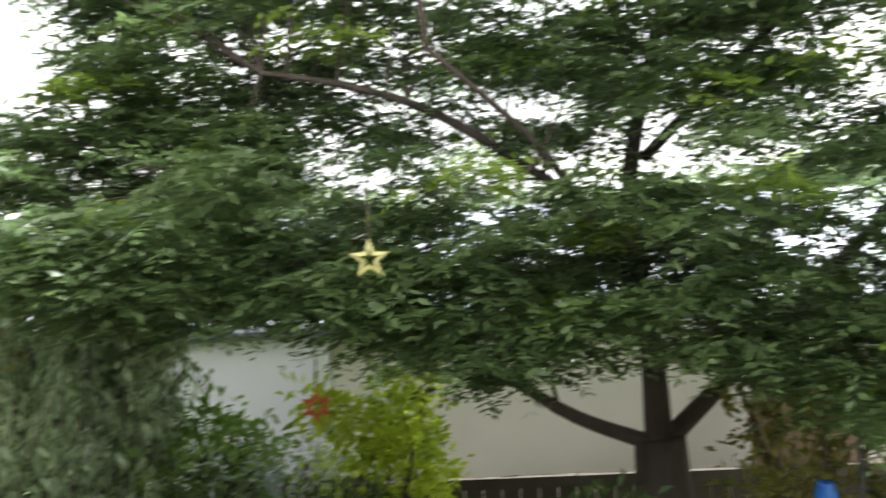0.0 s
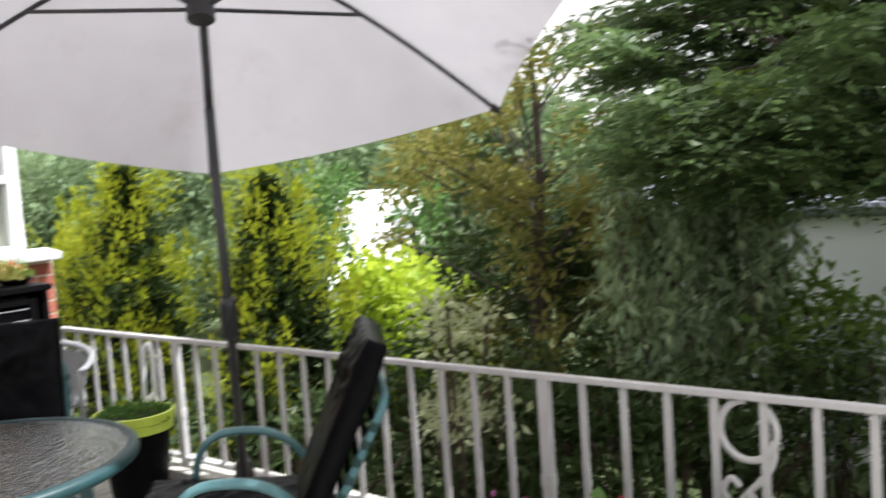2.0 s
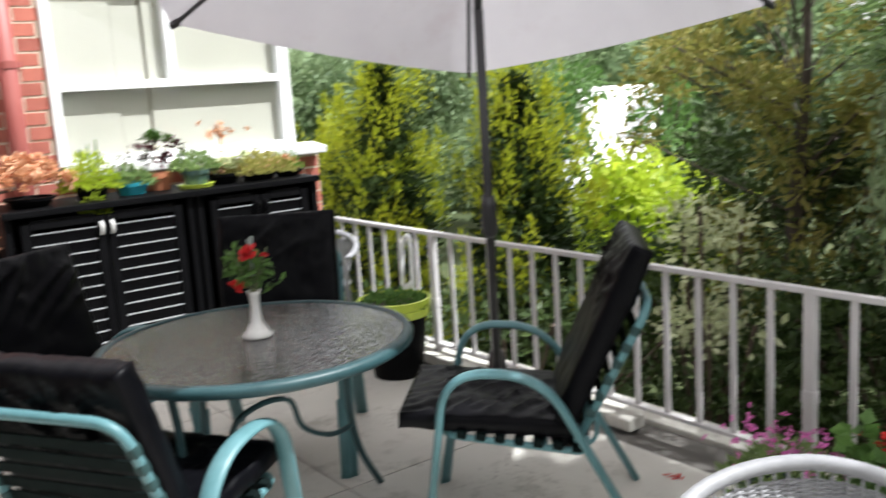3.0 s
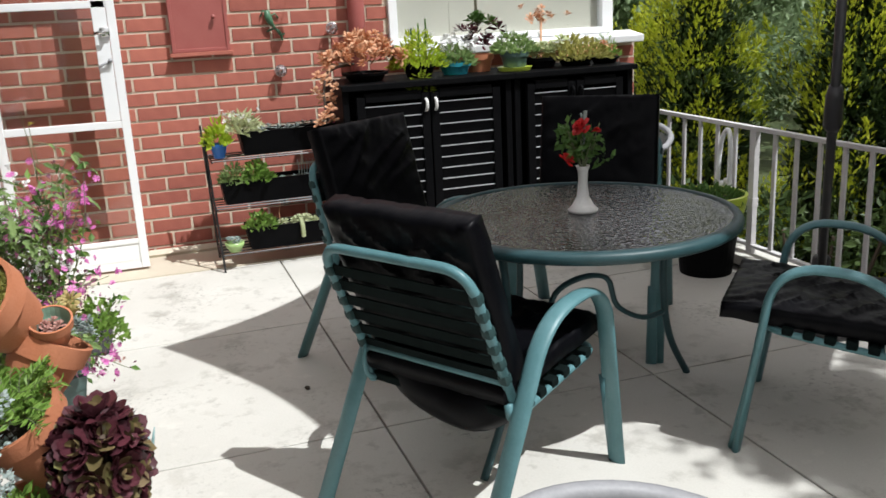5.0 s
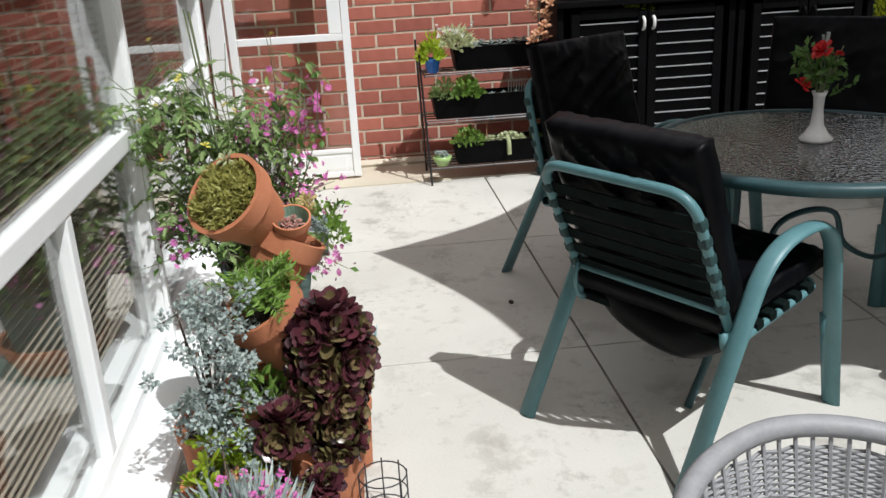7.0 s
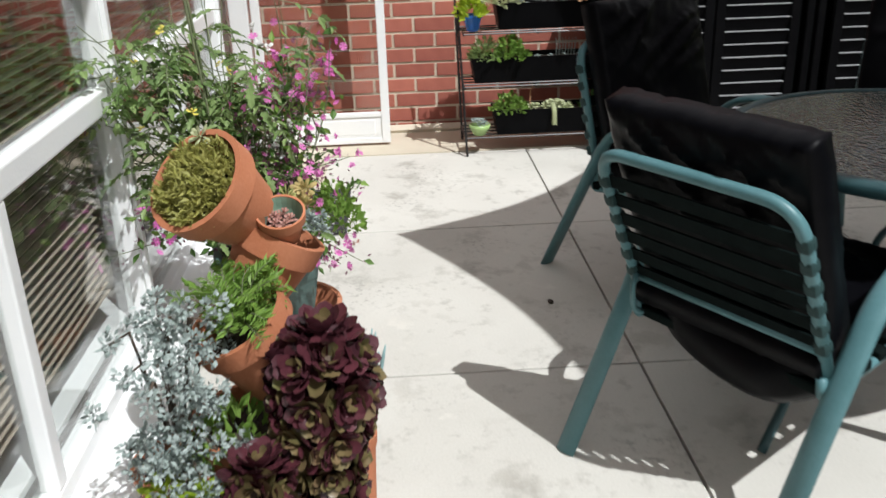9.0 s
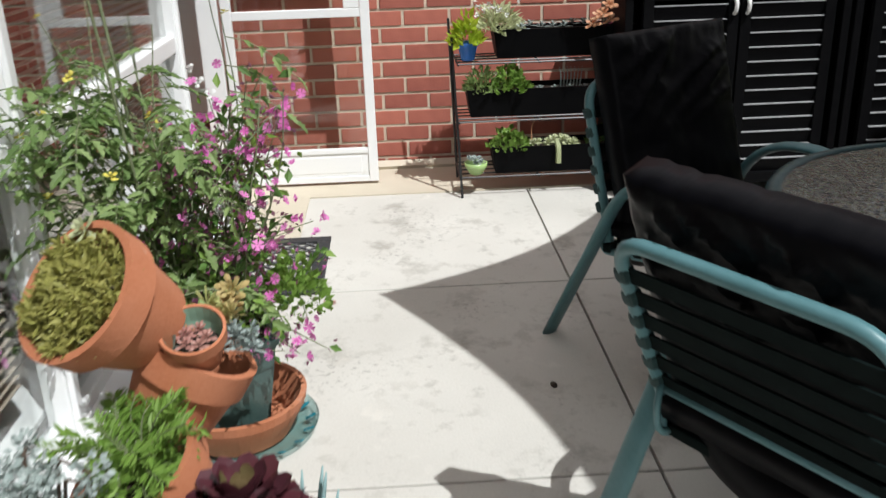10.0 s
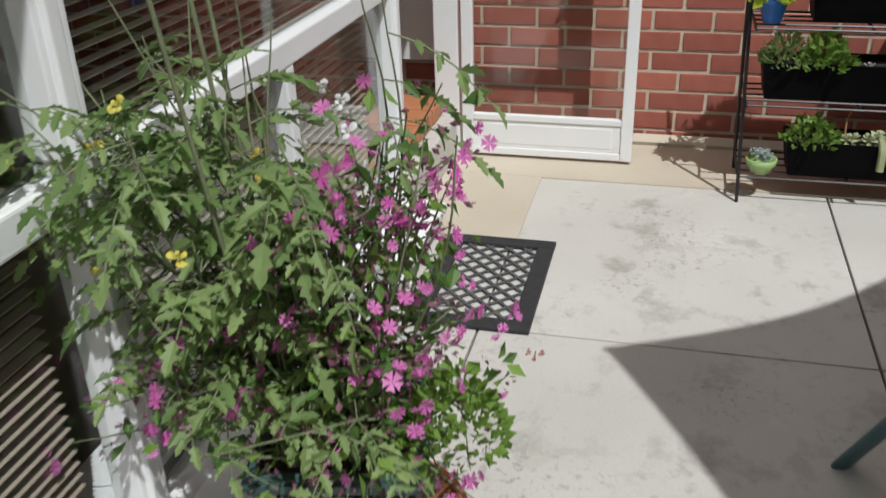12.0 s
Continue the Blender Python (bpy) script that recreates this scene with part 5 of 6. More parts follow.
CAMPION = [((0.14, -0.08, 0.50), 0.06), ((0.12, -0.25, 0.53), 0.06), ((0.14, -0.04, 0.62), 0.06), ((0.12, 0.01, 0.54), 0.05), ((0.12, 0.08, 0.51), 0.05), ((0.12, 0.15, 0.66), 0.05), ((0.12, 0.08, 0.73), 0.05), ((0.10, 0.04, 0.82), 0.05), ((0.06, 0.10, 0.89), 0.05), ((0.12, 0.14, 0.78), 0.04), ((0.12, 0.16, 0.57), 0.05), ((0.16, 0.06, 0.36), 0.04), ((0.18, -0.02, 0.40), 0.05),
           ((0.14, -0.16, 0.58), 0.04), ((0.14, -0.17, 0.42), 0.05), ((0.12, -0.36, 0.48), 0.04), ((0.08, 0.18, 0.83), 0.04), ((0.05, 0.21, 0.92), 0.04), ((0.02, 0.20, 0.62), 0.05), ((0.14, 0.20, 0.48), 0.05), ((0.14, 0.18, 0.33), 0.05)]
tips2, paths2 = bush_stems(fb, 126, CAMPION, sway=0.05)
P_, N_ = along(paths2, 6, 0.15, 0.045)
leaves("campion_foliage", P_, N_, 0.036, L_MID, fb, "mid-green oval leaves", ratio=0.5, spread=0.5)
P_, N_ = along(paths2, 5, 0.1, 0.05)
leaves("fresh_foliage", P_, N_, 0.034, L_FRESH, fb, "light green young leaves", ratio=0.55, spread=0.5)
P_, N_ = along(paths2, 12, 0.75, 0.035)
leaves("seedhead_mass", P_, N_, 0.014, F_MAUVE, fb, "dusky mauve seed heads", ratio=0.6)
def campions(parent, places, r, material, name, label):
    """Flat five-petalled flowers with notched petals, facing out and up."""
    bm = B()
    for p in places:
        face = Vector((RNG.normal(0.35, 0.6), RNG.normal(0.1, 0.7), RNG.normal(0.4, 0.45))).normalized()
        m = axis_pose(p, face)
        q = r * RNG.uniform(0.65, 1.2)
        spin = RNG.uniform(0, 6.28)
        core = bm.verts.new(m @ Vector((0, 0, 0)))
        tail = bm.verts.new(m @ Vector((0, 0, -q * 0.5)))
        for k in range(5):
            a = spin + k * 1.2566
            vs = [bm.verts.new(m @ Vector((q * f * math.cos(a + o), q * f * math.sin(a + o), q * h))) for f, o, h in ((0.55, -0.50, 0.06), (1.0, -0.44, 0.16), (0.80, 0.0, 0.12), (1.0, 0.44, 0.16), (0.55, 0.50, 0.06))]
            for u, v in zip(vs, vs[1:]):
                bm.faces.new((core, u, v))
            bm.faces.new((tail, vs[0], vs[-1]))
    return tagged(part(name, bm, material, parent, label), kind="stuff")


def blooms(parent, places, r, material, name, label, petals=6):
    bm = B()
    for p in places:
        rosette(bm, p, r * RNG.uniform(0.75, 1.2), petals, (RNG.normal(0, 45), RNG.normal(15, 40), RNG.uniform(0, 360)), 0.05, 0.85)
    return tagged(part(name, bm, material, parent, label), kind="stuff")
fl = [t + Vector((0.02, 0.0, 0.012)) + Vector(RNG.normal(0, 0.027, 3)) for t in tips2[::2] for k in range(4)]
campions(fb, fl, 0.0140, F_PINK, "pink_flower_mass", "bright pink five-petalled flowers")
fl = [Vector((0.06 + RNG.normal(0, 0.05), 0.06 + RNG.normal(0, 0.05), 0.74 + RNG.normal(0, 0.10))) for k in range(60)]
blooms(fb, fl, 0.017, F_WHITE, "white_flower_mass", "small white flowers")
fl = [tips[k] + Vector(RNG.normal(0, 0.02, 3)) for k in range(0, 40, 3)]
blooms(fb, fl, 0.018, F_YELLOW, "yellow_flower_mass", "yellow tomato flowers", 5)
tagged(tuft(fb, (0.06, 0.22, 0.40), 0.085, 0.14, 420, 0.022, L_FRESH, "parsley_mass", ratio=0.8), kind="stuff")
for x, y in ((0.12, -0.12), (0.02, -0.15), (0.25, -0.10)):
    bm = B()
    tube(bm, [(x * 0.5, y * 0.5, 0.3), (x, y, 1.2)], 0.0035, 6)
    part("stake", bm, STEM, fb, "thin garden stake")

# ---- tiered planter rack by the wall ----
rack = thing("planter_rack", "three-tier black wire planter rack against the brick wall", "plant stand", at=pose(-5.42, 0, 0))
for y in (-0.015, 0.72):
    bm = B()
    tube(bm, [(0.06, y, 0.0), (0.0, y - 0.03 if y < 0 else y, 0.74)], 0.007, 6)
    part("front_leg", bm, BLACKMETAL, rack)
    bm = B()
    tube(bm, [(-0.26, y, 0.0), (-0.20, y - 0.03 if y < 0 else y, 0.80)], 0.007, 6)
    part("back_leg", bm, BLACKMETAL, rack)
TIERS = ((0.095, 0.13, 0.02), (0.36, 0.02, -0.02), (0.625, 0.15, -0.05))
for z, y0, dx in TIERS:
    bm = B()
    for x in np.linspace(-0.22, 0.05, 5):
        tube(bm, [(x, -0.02, z), (x, 0.73, z)], 0.004, 5)
    for y in (-0.02, 0.35, 0.73):
        tube(bm, [(-0.23, y, z - 0.004), (0.055, y, z - 0.004)], 0.005, 5)
    part("shelf", bm, BLACKMETAL, rack)
for i, (z, y0, dx) in enumerate(TIERS):
    w = 0.66
    tr = thing("planter_trough", ("black plastic trough of pale succulents on the rack", "black plastic trough of green herbs on the rack", "black plastic trough of succulents on the top of the rack")[i], "planter", "troughs on the rack", at=pose(-5.42 + dx - 0.07, y0 + w / 2, z + 0.005))
    bm = B()
    lo = [bm.verts.new((sx * 0.07, sy * w * 0.47, 0)) for sx, sy in ((-1, -1), (1, -1), (1, 1), (-1, 1))]
    hi = [bm.verts.new((sx * 0.09, sy * w * 0.5, 0.13)) for sx, sy in ((-1, -1), (1, -1), (1, 1), (-1, 1))]
    li = [bm.verts.new((sx * 0.08, sy * (w * 0.5 - 0.012), 0.13)) for sx, sy in ((-1, -1), (1, -1), (1, 1), (-1, 1))]
    bi = [bm.verts.new((sx * 0.076, sy * (w * 0.49 - 0.012), 0.10)) for sx, sy in ((-1, -1), (1, -1), (1, 1), (-1, 1))]
    bm.faces.new(lo)
    for u, v in ((lo, hi), (hi, li), (li, bi)):
        for k in range(4):
            bm.faces.new((u[k], u[(k + 1) % 4], v[(k + 1) % 4], v[k]))
    part("trough", bm, BLACK, tr)
    bm = B()
    solid(bm, (0.15, w - 0.03, 0.01), (0, 0, 0.104))
    part("soil", bm, SOIL, tr)
    if i == 0:
        tuft(tr, (0.02, -0.24, 0.11), 0.09, 0.09, 220, 0.03, L_FRESH, "herb", ratio=0.7)
        bm = B()
        for k in range(16):
            rosette(bm, (0.03 + RNG.normal(0, 0.02), -0.10 + 0.013 * k + RNG.normal(0, 0.02), 0.13 + RNG.normal(0, 0.012)), 0.035, 14, (0, 20, 0), 0.5, 0.45)
        tagged(part("pale_succulent", bm, L_PALE, tr, "pale variegated succulent"), kind="stuff")
        bm = B()
        tube(bm, curve([(0.05, -0.02, 0.14), (0.10, -0.02, 0.12), (0.11, -0.02, 0.05)], 5), 0.013, 7)
        part("trailing_stem", bm, L_PALE, tr)
        tuft(tr, (0.02, 0.20, 0.11), 0.07, 0.09, 180, 0.03, L_MID, "green_herb")
        bm = B()
        sprig(bm, [(0, -0.13, 0.11), (0.0, -0.13, 0.2), (0.02, -0.11, 0.25)], 0.004)
        rosette(bm, (0.01, -0.12, 0.25), 0.03, 10)
        part("orange_spike", bm, L_REDORANGE, tr)
    elif i == 1:
        tuft(tr, (0.02, -0.25, 0.11), 0.08, 0.11, 260, 0.035, L_TOMATO, "sage", ratio=0.4)
        tuft(tr, (0.03, -0.12, 0.11), 0.08, 0.12, 240, 0.035, L_FRESH, "herb", ratio=0.7)
        bm = B()
        for k in range(7):
            sprig(bm, [(0, 0.12 + 0.015 * k, 0.11), (0.01, 0.12 + 0.016 * k, 0.17), (0.02, 0.11 + 0.018 * k, 0.21)], 0.004)
        part("spike_cluster", bm, L_SILVER, tr)
        bm = B()
        for k in range(4):
            rosette(bm, (0.03, 0.02 + 0.07 * k, 0.12), 0.03, 12)
        part("succulent_mass", bm, L_SILVER, tr)
    else:
        bm = B()
        for k in range(10):
            rosette(bm, (RNG.normal(0, 0.03), -0.2 + 0.05 * k, 0.14), 0.04, 12, (0, 0, 0), 0.8, 0.35)
        part("succulent_mass", bm, L_SILVER, tr)
        tuft(tr, (0, -0.30, 0.12), 0.10, 0.10, 300, 0.05, L_PALE, "trailing_foliage", ratio=0.3, droop=0.3)
        blooms(tr, [Vector((RNG.normal(0, 0.04), -0.32 + RNG.normal(0, 0.05), 0.21 + RNG.normal(0, 0.02))) for k in range(22)], 0.016, F_WHITE, "white_flower_mass", "white daisy flowers")
        blooms(tr, [Vector((0.06, 0.2 + RNG.normal(0, 0.02), 0.14)) for k in range(4)], 0.016, F_PINK, "pink_flower_mass", "")
bp = pot("blue_pot", "small blue glazed pot with lime succulent on the rack", pose(-5.44, 0.03, 0.633), 0.03, 0.05, 0.08, BLUEGLAZE, 0.015)
tuft(bp, (0, 0, 0.07), 0.055, 0.13, 130, 0.05, L_YELLOW, "lime_leaves", ratio=0.5)
gb = thing("succulent_bowl", "green glass bowl with a silver succulent on the bottom shelf", "bowl", at=pose(-5.40, 0.055, 0.105))
bm = B()
lathe(bm, [(0, 0), (0.03, 0), (0.052, 0.035), (0.055, 0.055), (0.048, 0.055), (0.044, 0.035), (0, 0.03)], 24)
part("bowl", bm, PALEGREEN, gb, smooth=True)
bm = B()
for k in range(9):
    rosette(bm, (0.028 * math.cos(k * 2.4), 0.028 * math.sin(k * 2.4), 0.062 + 0.01 * (k % 3)), 0.026, 14)
part("succulent", bm, L_SILVER, gb)

# ---- pots along the cabinet top ----
CT = 0.992
def top_pot(y, label, r, h, material, x=-5.42, r0=None):
    return pot("plant_pot", label, pose(x, y, CT) @ Matrix.Scale(1.25, 4), r0 or r * 0.75, r, h, material, min(0.03, h * 0.3), group="pots on the cabinet")
t = top_pot(0.88, "low black tray of spilling orange succulents", 0.10, 0.04, BLACK)
bm = B()
for k in range(90):
    a = RNG.uniform(0, 2 * math.pi)
    q = 0.20 * math.sqrt(RNG.random())
    rosette(bm, (q * math.cos(a) * 0.7, q * math.sin(a), 0.10 + 0.13 * (1 - q / 0.20) + RNG.normal(0, 0.014)), 0.040, 14, (RNG.normal(0, 30), RNG.normal(10, 30), 0), 0.4, 0.5)
for k in range(16):
    rosette(bm, (0.06 + RNG.normal(0, 0.03), -0.20 + RNG.normal(0, 0.03), 0.05 - 0.014 * k), 0.032, 12, (20, 40, 0), 0.4, 0.5)
part("orange_succulent", bm, L_REDORANGE, t, "orange and peach rosettes")
bm = B()
tube(bm, curve([(0.0, -0.05, 0.08), (0.05, -0.17, 0.06), (0.07, -0.21, -0.03), (0.06, -0.2, -0.16)], 6), 0.006, 6)
part("trailing_stem", bm, STEMDK, t)
t = top_pot(1.20, "black pot overflowing with yellow-green stonecrop", 0.075, 0.06, BLACK)
tuft(t, (0, 0, 0.04), 0.13, 0.17, 900, 0.028, L_YELLOW, "stonecrop", ratio=0.4)
tuft(t, (0.09, -0.02, -0.06), 0.05, 0.10, 140, 0.026, L_YELLOW, "trailing_stonecrop", ratio=0.4, droop=0.6)
bm = B()
for k in range(3):
    sprig(bm, [(0, -0.03 + 0.03 * k, 0.1), (0.0, -0.03 + 0.035 * k, 0.18), (0.0, -0.03 + 0.035 * k, 0.22 + 0.02 * k)], 0.006, 0.004)
part("upright_stems", bm, L_MID, t)
t = top_pot(1.42, "low blue glazed bowl with white daisies", 0.075, 0.055, TEALGLAZE)
tuft(t, (0, 0, 0.04), 0.09, 0.09, 220, 0.035, L_TOMATO)
blooms(t, [Vector((RNG.normal(0, 0.04), RNG.normal(0, 0.055), 0.135 + RNG.normal(0, 0.025))) for k in range(44)], 0.021, F_WHITE, "white_flower_mass", "white daisies", 8)
t = top_pot(1.60, "terracotta pot of tall bronze and green succulents", 0.07, 0.08, TERRA, -5.50)
bm = B()
for k in range(12):
    rosette(bm, (RNG.normal(0, 0.04), RNG.normal(0, 0.06), 0.13 + 0.1 * RNG.random()), 0.05, 16, (RNG.normal(0, 20), RNG.normal(0, 20), 0), 0.6, 0.4)
part("bronze_succulent", bm, L_DARKRED, t)
bm = B()
for k in range(6):
    rosette(bm, (RNG.normal(0, 0.03), 0.02 + RNG.normal(0, 0.04), 0.22 + 0.05 * RNG.random()), 0.05, 18, (RNG.normal(0, 20), RNG.normal(0, 20), 0), 0.7, 0.4)
part("green_succulent", bm, L_MID, t)
t = top_pot(1.78, "dark green pot in a lime saucer with small white flowers", 0.065, 0.09, GREENPOT, -5.38)
bm = B()
lathe(bm, [(0, 0.0), (0.075, 0.0), (0.085, 0.018), (0.075, 0.018), (0, 0.012)], 24)
part("saucer", bm, LIME, t, "lime green saucer")
tuft(t, (0, 0, 0.08), 0.10, 0.09, 300, 0.035, L_TOMATO)
blooms(t, [Vector((RNG.normal(0, 0.05), RNG.normal(0, 0.06), 0.15 + RNG.normal(0, 0.025))) for k in range(18)], 0.014, F_WHITE, "white_flower_mass", "")
t = top_pot(1.97, "low black pot of pale green rosettes", 0.08, 0.05, BLACK)
bm = B()
for k in range(20):
    rosette(bm, (RNG.normal(0, 0.05), RNG.normal(0, 0.07), 0.07 + abs(RNG.normal(0, 0.03))), 0.045, 16, (RNG.normal(0, 20), RNG.normal(15, 20), 0), 0.4, 0.5)
part("pale_succulent", bm, L_PALE, t)
bm = B()
for k in range(14):
    rosette(bm, (-0.1 + RNG.normal(0, 0.02), 0.05 + RNG.normal(0, 0.05), 0.24 + RNG.normal(0, 0.02)), 0.03, 10, (RNG.normal(0, 30), RNG.normal(0, 30), 0), 0.5, 0.5)
tube(bm, curve([(0, 0, 0.05), (-0.06, 0.03, 0.15), (-0.1, 0.05, 0.23)], 4), 0.006, 6)
part("tall_succulent", bm, L_REDORANGE, t)
t = top_pot(2.20, "long low pot of yellow and peach stonecrop", 0.09, 0.05, BLACK)
tuft(t, (0, 0, 0.03), 0.17, 0.10, 900, 0.030, L_MOSS, "stonecrop", ratio=0.45)
bm = B()
for k in range(26):
    rosette(bm, (RNG.normal(0, 0.05), RNG.normal(0, 0.10), 0.06 + abs(RNG.normal(0, 0.02))), 0.035, 14, (RNG.normal(0, 20), RNG.normal(15, 20), 0), 0.4, 0.5)
tagged(part("peach_succulent", bm, L_REDORANGE, t), kind="stuff")
tuft(t, (0, 0.16, 0.03), 0.07, 0.10, 220, 0.030, L_FRESH, "green_spikes", ratio=0.2)
t = top_pot(2.40, "shallow black dish on the cabinet", 0.07, 0.03, BLACK)

# ---- lime rimmed pot by the railing ----
lp = thing("planter_pot", "black planter with lime green rim by the railing", "plant pot", at=pose(-4.17, 2.30, 0.0))
bm = B()
lathe(bm, [(0, 0), (0.13, 0.0), (0.165, 0.32), (0, 0.32)], 32)
part("black_body", bm, BLACK, lp)
bm = B()
lathe(bm, [(0.165, 0.318), (0.18, 0.322), (0.186, 0.36), (0.182, 0.365), (0.19, 0.37), (0.194, 0.41), (0.18, 0.412), (0.172, 0.36), (0.165, 0.345)], 36)
part("lime_rim", bm, LIME, lp, "ribbed lime green rim")
bm = B()
lathe(bm, [(0, 0.375), (0.174, 0.37)], 24)
part("soil", bm, SOIL, lp)
tuft(lp, (0, 0, 0.37), 0.17, 0.07, 260, 0.045, L_MID)
wo = thing("white_ornament", "white painted scrolled iron ornament standing behind the pot", "ornament", at=pose(-4.31, 2.49, 0.0))
bm = B()
tube(bm, curve([(-0.05, 0, 0.0), (-0.05, 0, 0.4), (-0.03, 0, 0.62), (0.02, 0, 0.70), (0.05, 0, 0.64), (0.05, 0, 0.4), (0.05, 0, 0.0)], 6), 0.013, 7)
tube(bm, curve([(-0.05, 0, 0.36), (-0.015, 0, 0.42), (0.0, 0, 0.38), (0.02, 0, 0.44), (0.05, 0, 0.40)], 5), 0.011, 7)
part("scrollwork", bm, WHITE, wo, smooth=True)

# ---- wicker chairs ----
def wicker_chair(at, label, pillow=False):
    w = thing("wicker_chair", label, "chair", "wicker chairs", at=at)
    bm = B()
    pts = [(0.27 * math.sin(a), -0.25 * math.cos(a), 0.70 - 0.13 * (abs(a) / 2.4) ** 1.5) for a in np.linspace(-2.3, 2.3, 40)]
    tube(bm, pts, 0.017, 9)
    part("top_rail", bm, WICKER, w, "smooth grey rim", True)
    for s in (-1, 1):
        bm = B()
        p = pts[-1 if s > 0 else 0]
        tube(bm, curve([p, (p[0] * 1.0, p[1] + 0.04, 0.45), (s * 0.22, 0.20, 0.0)], 6), 0.014, 8)
        part("front_leg", bm, WICKER, w, smooth=True)
        bm = B()
        tube(bm, [(s * 0.20, -0.16, 0.45), (s * 0.22, -0.22, 0.0)], 0.013, 8)
        part("back_leg", bm, WICKER, w, smooth=True)
    # woven back: uprights with strands passed in and out between them
    angs = np.linspace(-1.25, 1.25, 25)
    bm = B()
    for a in angs:
        tube(bm, [(0.215 * math.sin(a), -0.20 * math.cos(a), 0.42), (0.265 * math.sin(a), -0.245 * math.cos(a), 0.685 - 0.13 * (abs(a) / 2.4) ** 1.5)], 0.0035, 5)
    tagged(part("upright_weave", bm, WICKER, w), kind="stuff")
    bm = B()
    for i in range(52):
        f = i / 51
        rr = 0.215 + 0.05 * f
        path = []
        for k, a in enumerate(np.linspace(-1.25, 1.25, 49)):
            off = 0.004 * (1 if (k // 2 + i) % 2 else -1) if k % 2 == 0 else 0
            path.append(((rr + off) * math.sin(a), -(rr * 0.93 + off) * math.cos(a), 0.42 + f * (0.245 - 0.13 * (abs(a) / 2.4) ** 1.5)))
        tube(bm, path, 0.0032, 5)
    tagged(part("woven_back", bm, WICKER, w), kind="stuff")
    bm = B()
    lathe(bm, [(0, 0.43), (0.20, 0.43), (0.225, 0.42), (0.215, 0.40), (0, 0.40)], 28)
    for i in range(9):
        tube(bm, [(0.02 + 0.022 * i) * Vector((math.cos(a), math.sin(a), 0)) + Vector((0, 0, 0.433)) for a in np.linspace(0, 2 * math.pi, 24)[:-1]], 0.005, 5, closed=True)
    part("seat", bm, WICKER, w)
    return w


wicker_chair(pose(-1.20, 0.165, 0.0, 0, 0, -74), "round grey wicker chair with a smooth tubular rim")
wicker_chair(pose(-1.10, 1.15, 0.0, 0, 0, -146), "round grey wicker chair standing before the flower pots")
wicker_chair(pose(-4.78, 2.15, 0.0, 0, 0, -120), "round pale grey wicker chair beside the cabinet")
bm = B()
solid(bm, (0.22, 0.10, 0.05), (-4.66, 2.06, 0.47), (10, 15, 40), bevel=0.02)
tagged(part("seat_pad", bm, LIME, smooth=True), "small lime green cushion on the wicker chair", "cushion")

# ---- geraniums and pinks in pots by the railing ----
g1 = pot("geranium_pot", "pot of bright red geraniums before the railing", pose(-1.46, 2.30, 0.0), 0.09, 0.12, 0.18, TERRA, 0.03)
P_, N_ = clumps([(RNG.normal(0, 0.075), RNG.normal(0, 0.06), 0.27 + RNG.normal(0, 0.045)) for k in range(30)], [0.06] * 30, 7000, 1, 0.3)
leaves("leaves", P_, N_, 0.05, L_MID, g1, ratio=0.9)
blooms(g1, [Vector((RNG.normal(0, 0.07), RNG.normal(0, 0.05), 0.38 + RNG.normal(0, 0.03))) for k in range(36)], 0.022, F_RED, "red_flower_mass", "scarlet flower heads")
g2 = pot("pinks_pot", "pot of dusky pink flowers before the railing", pose(-1.86, 2.24, 0.0), 0.10, 0.14, 0.16, GREENPOT, 0.03)
tuft(g2, (0, 0, 0.14), 0.20, 0.14, 700, 0.05, L_TOMATO, ratio=0.2)
blooms(g2, [Vector((RNG.normal(0, 0.12), RNG.normal(0, 0.07), 0.29 + RNG.normal(0, 0.025))) for k in range(110)], 0.016, F_PINK, "pink_flower_mass", "dusky pink flowers")
g3 = pot("herb_pot", "green leafy plant in a pot before the railing", pose(-1.15, 2.28, 0.0), 0.10, 0.14, 0.18, TERRA, 0.03)
tuft(g3, (0, 0, 0.16), 0.20, 0.22, 600, 0.05, L_MID)
bm = B()
for k in range(5):
    rosette(bm, (-2.36 + RNG.normal(0, 0.02), 2.30 + RNG.normal(0, 0.015), 0.003), 0.02, 5, (0, 0, k * 50), 0.0, 0.8)
tagged(part("fallen_petals", bm, F_RED), "fallen red petals on the concrete", "petals")

# ---- garden ----
def dirpt(az, el, d, eye=(-0.2, -0.1, 1.46)):
    a, e = radians(az), radians(el)
    return (eye[0] - math.sin(a) * d, eye[1] + math.cos(a) * d, eye[2] + math.tan(e) * d)


def limb(bm, pts, r0, r1):
    c = curve(pts, 6)
    tube(bm, c, [r0 + (r1 - r0) * i / (len(c) - 1) for i in range(len(c))], 9)
    return c


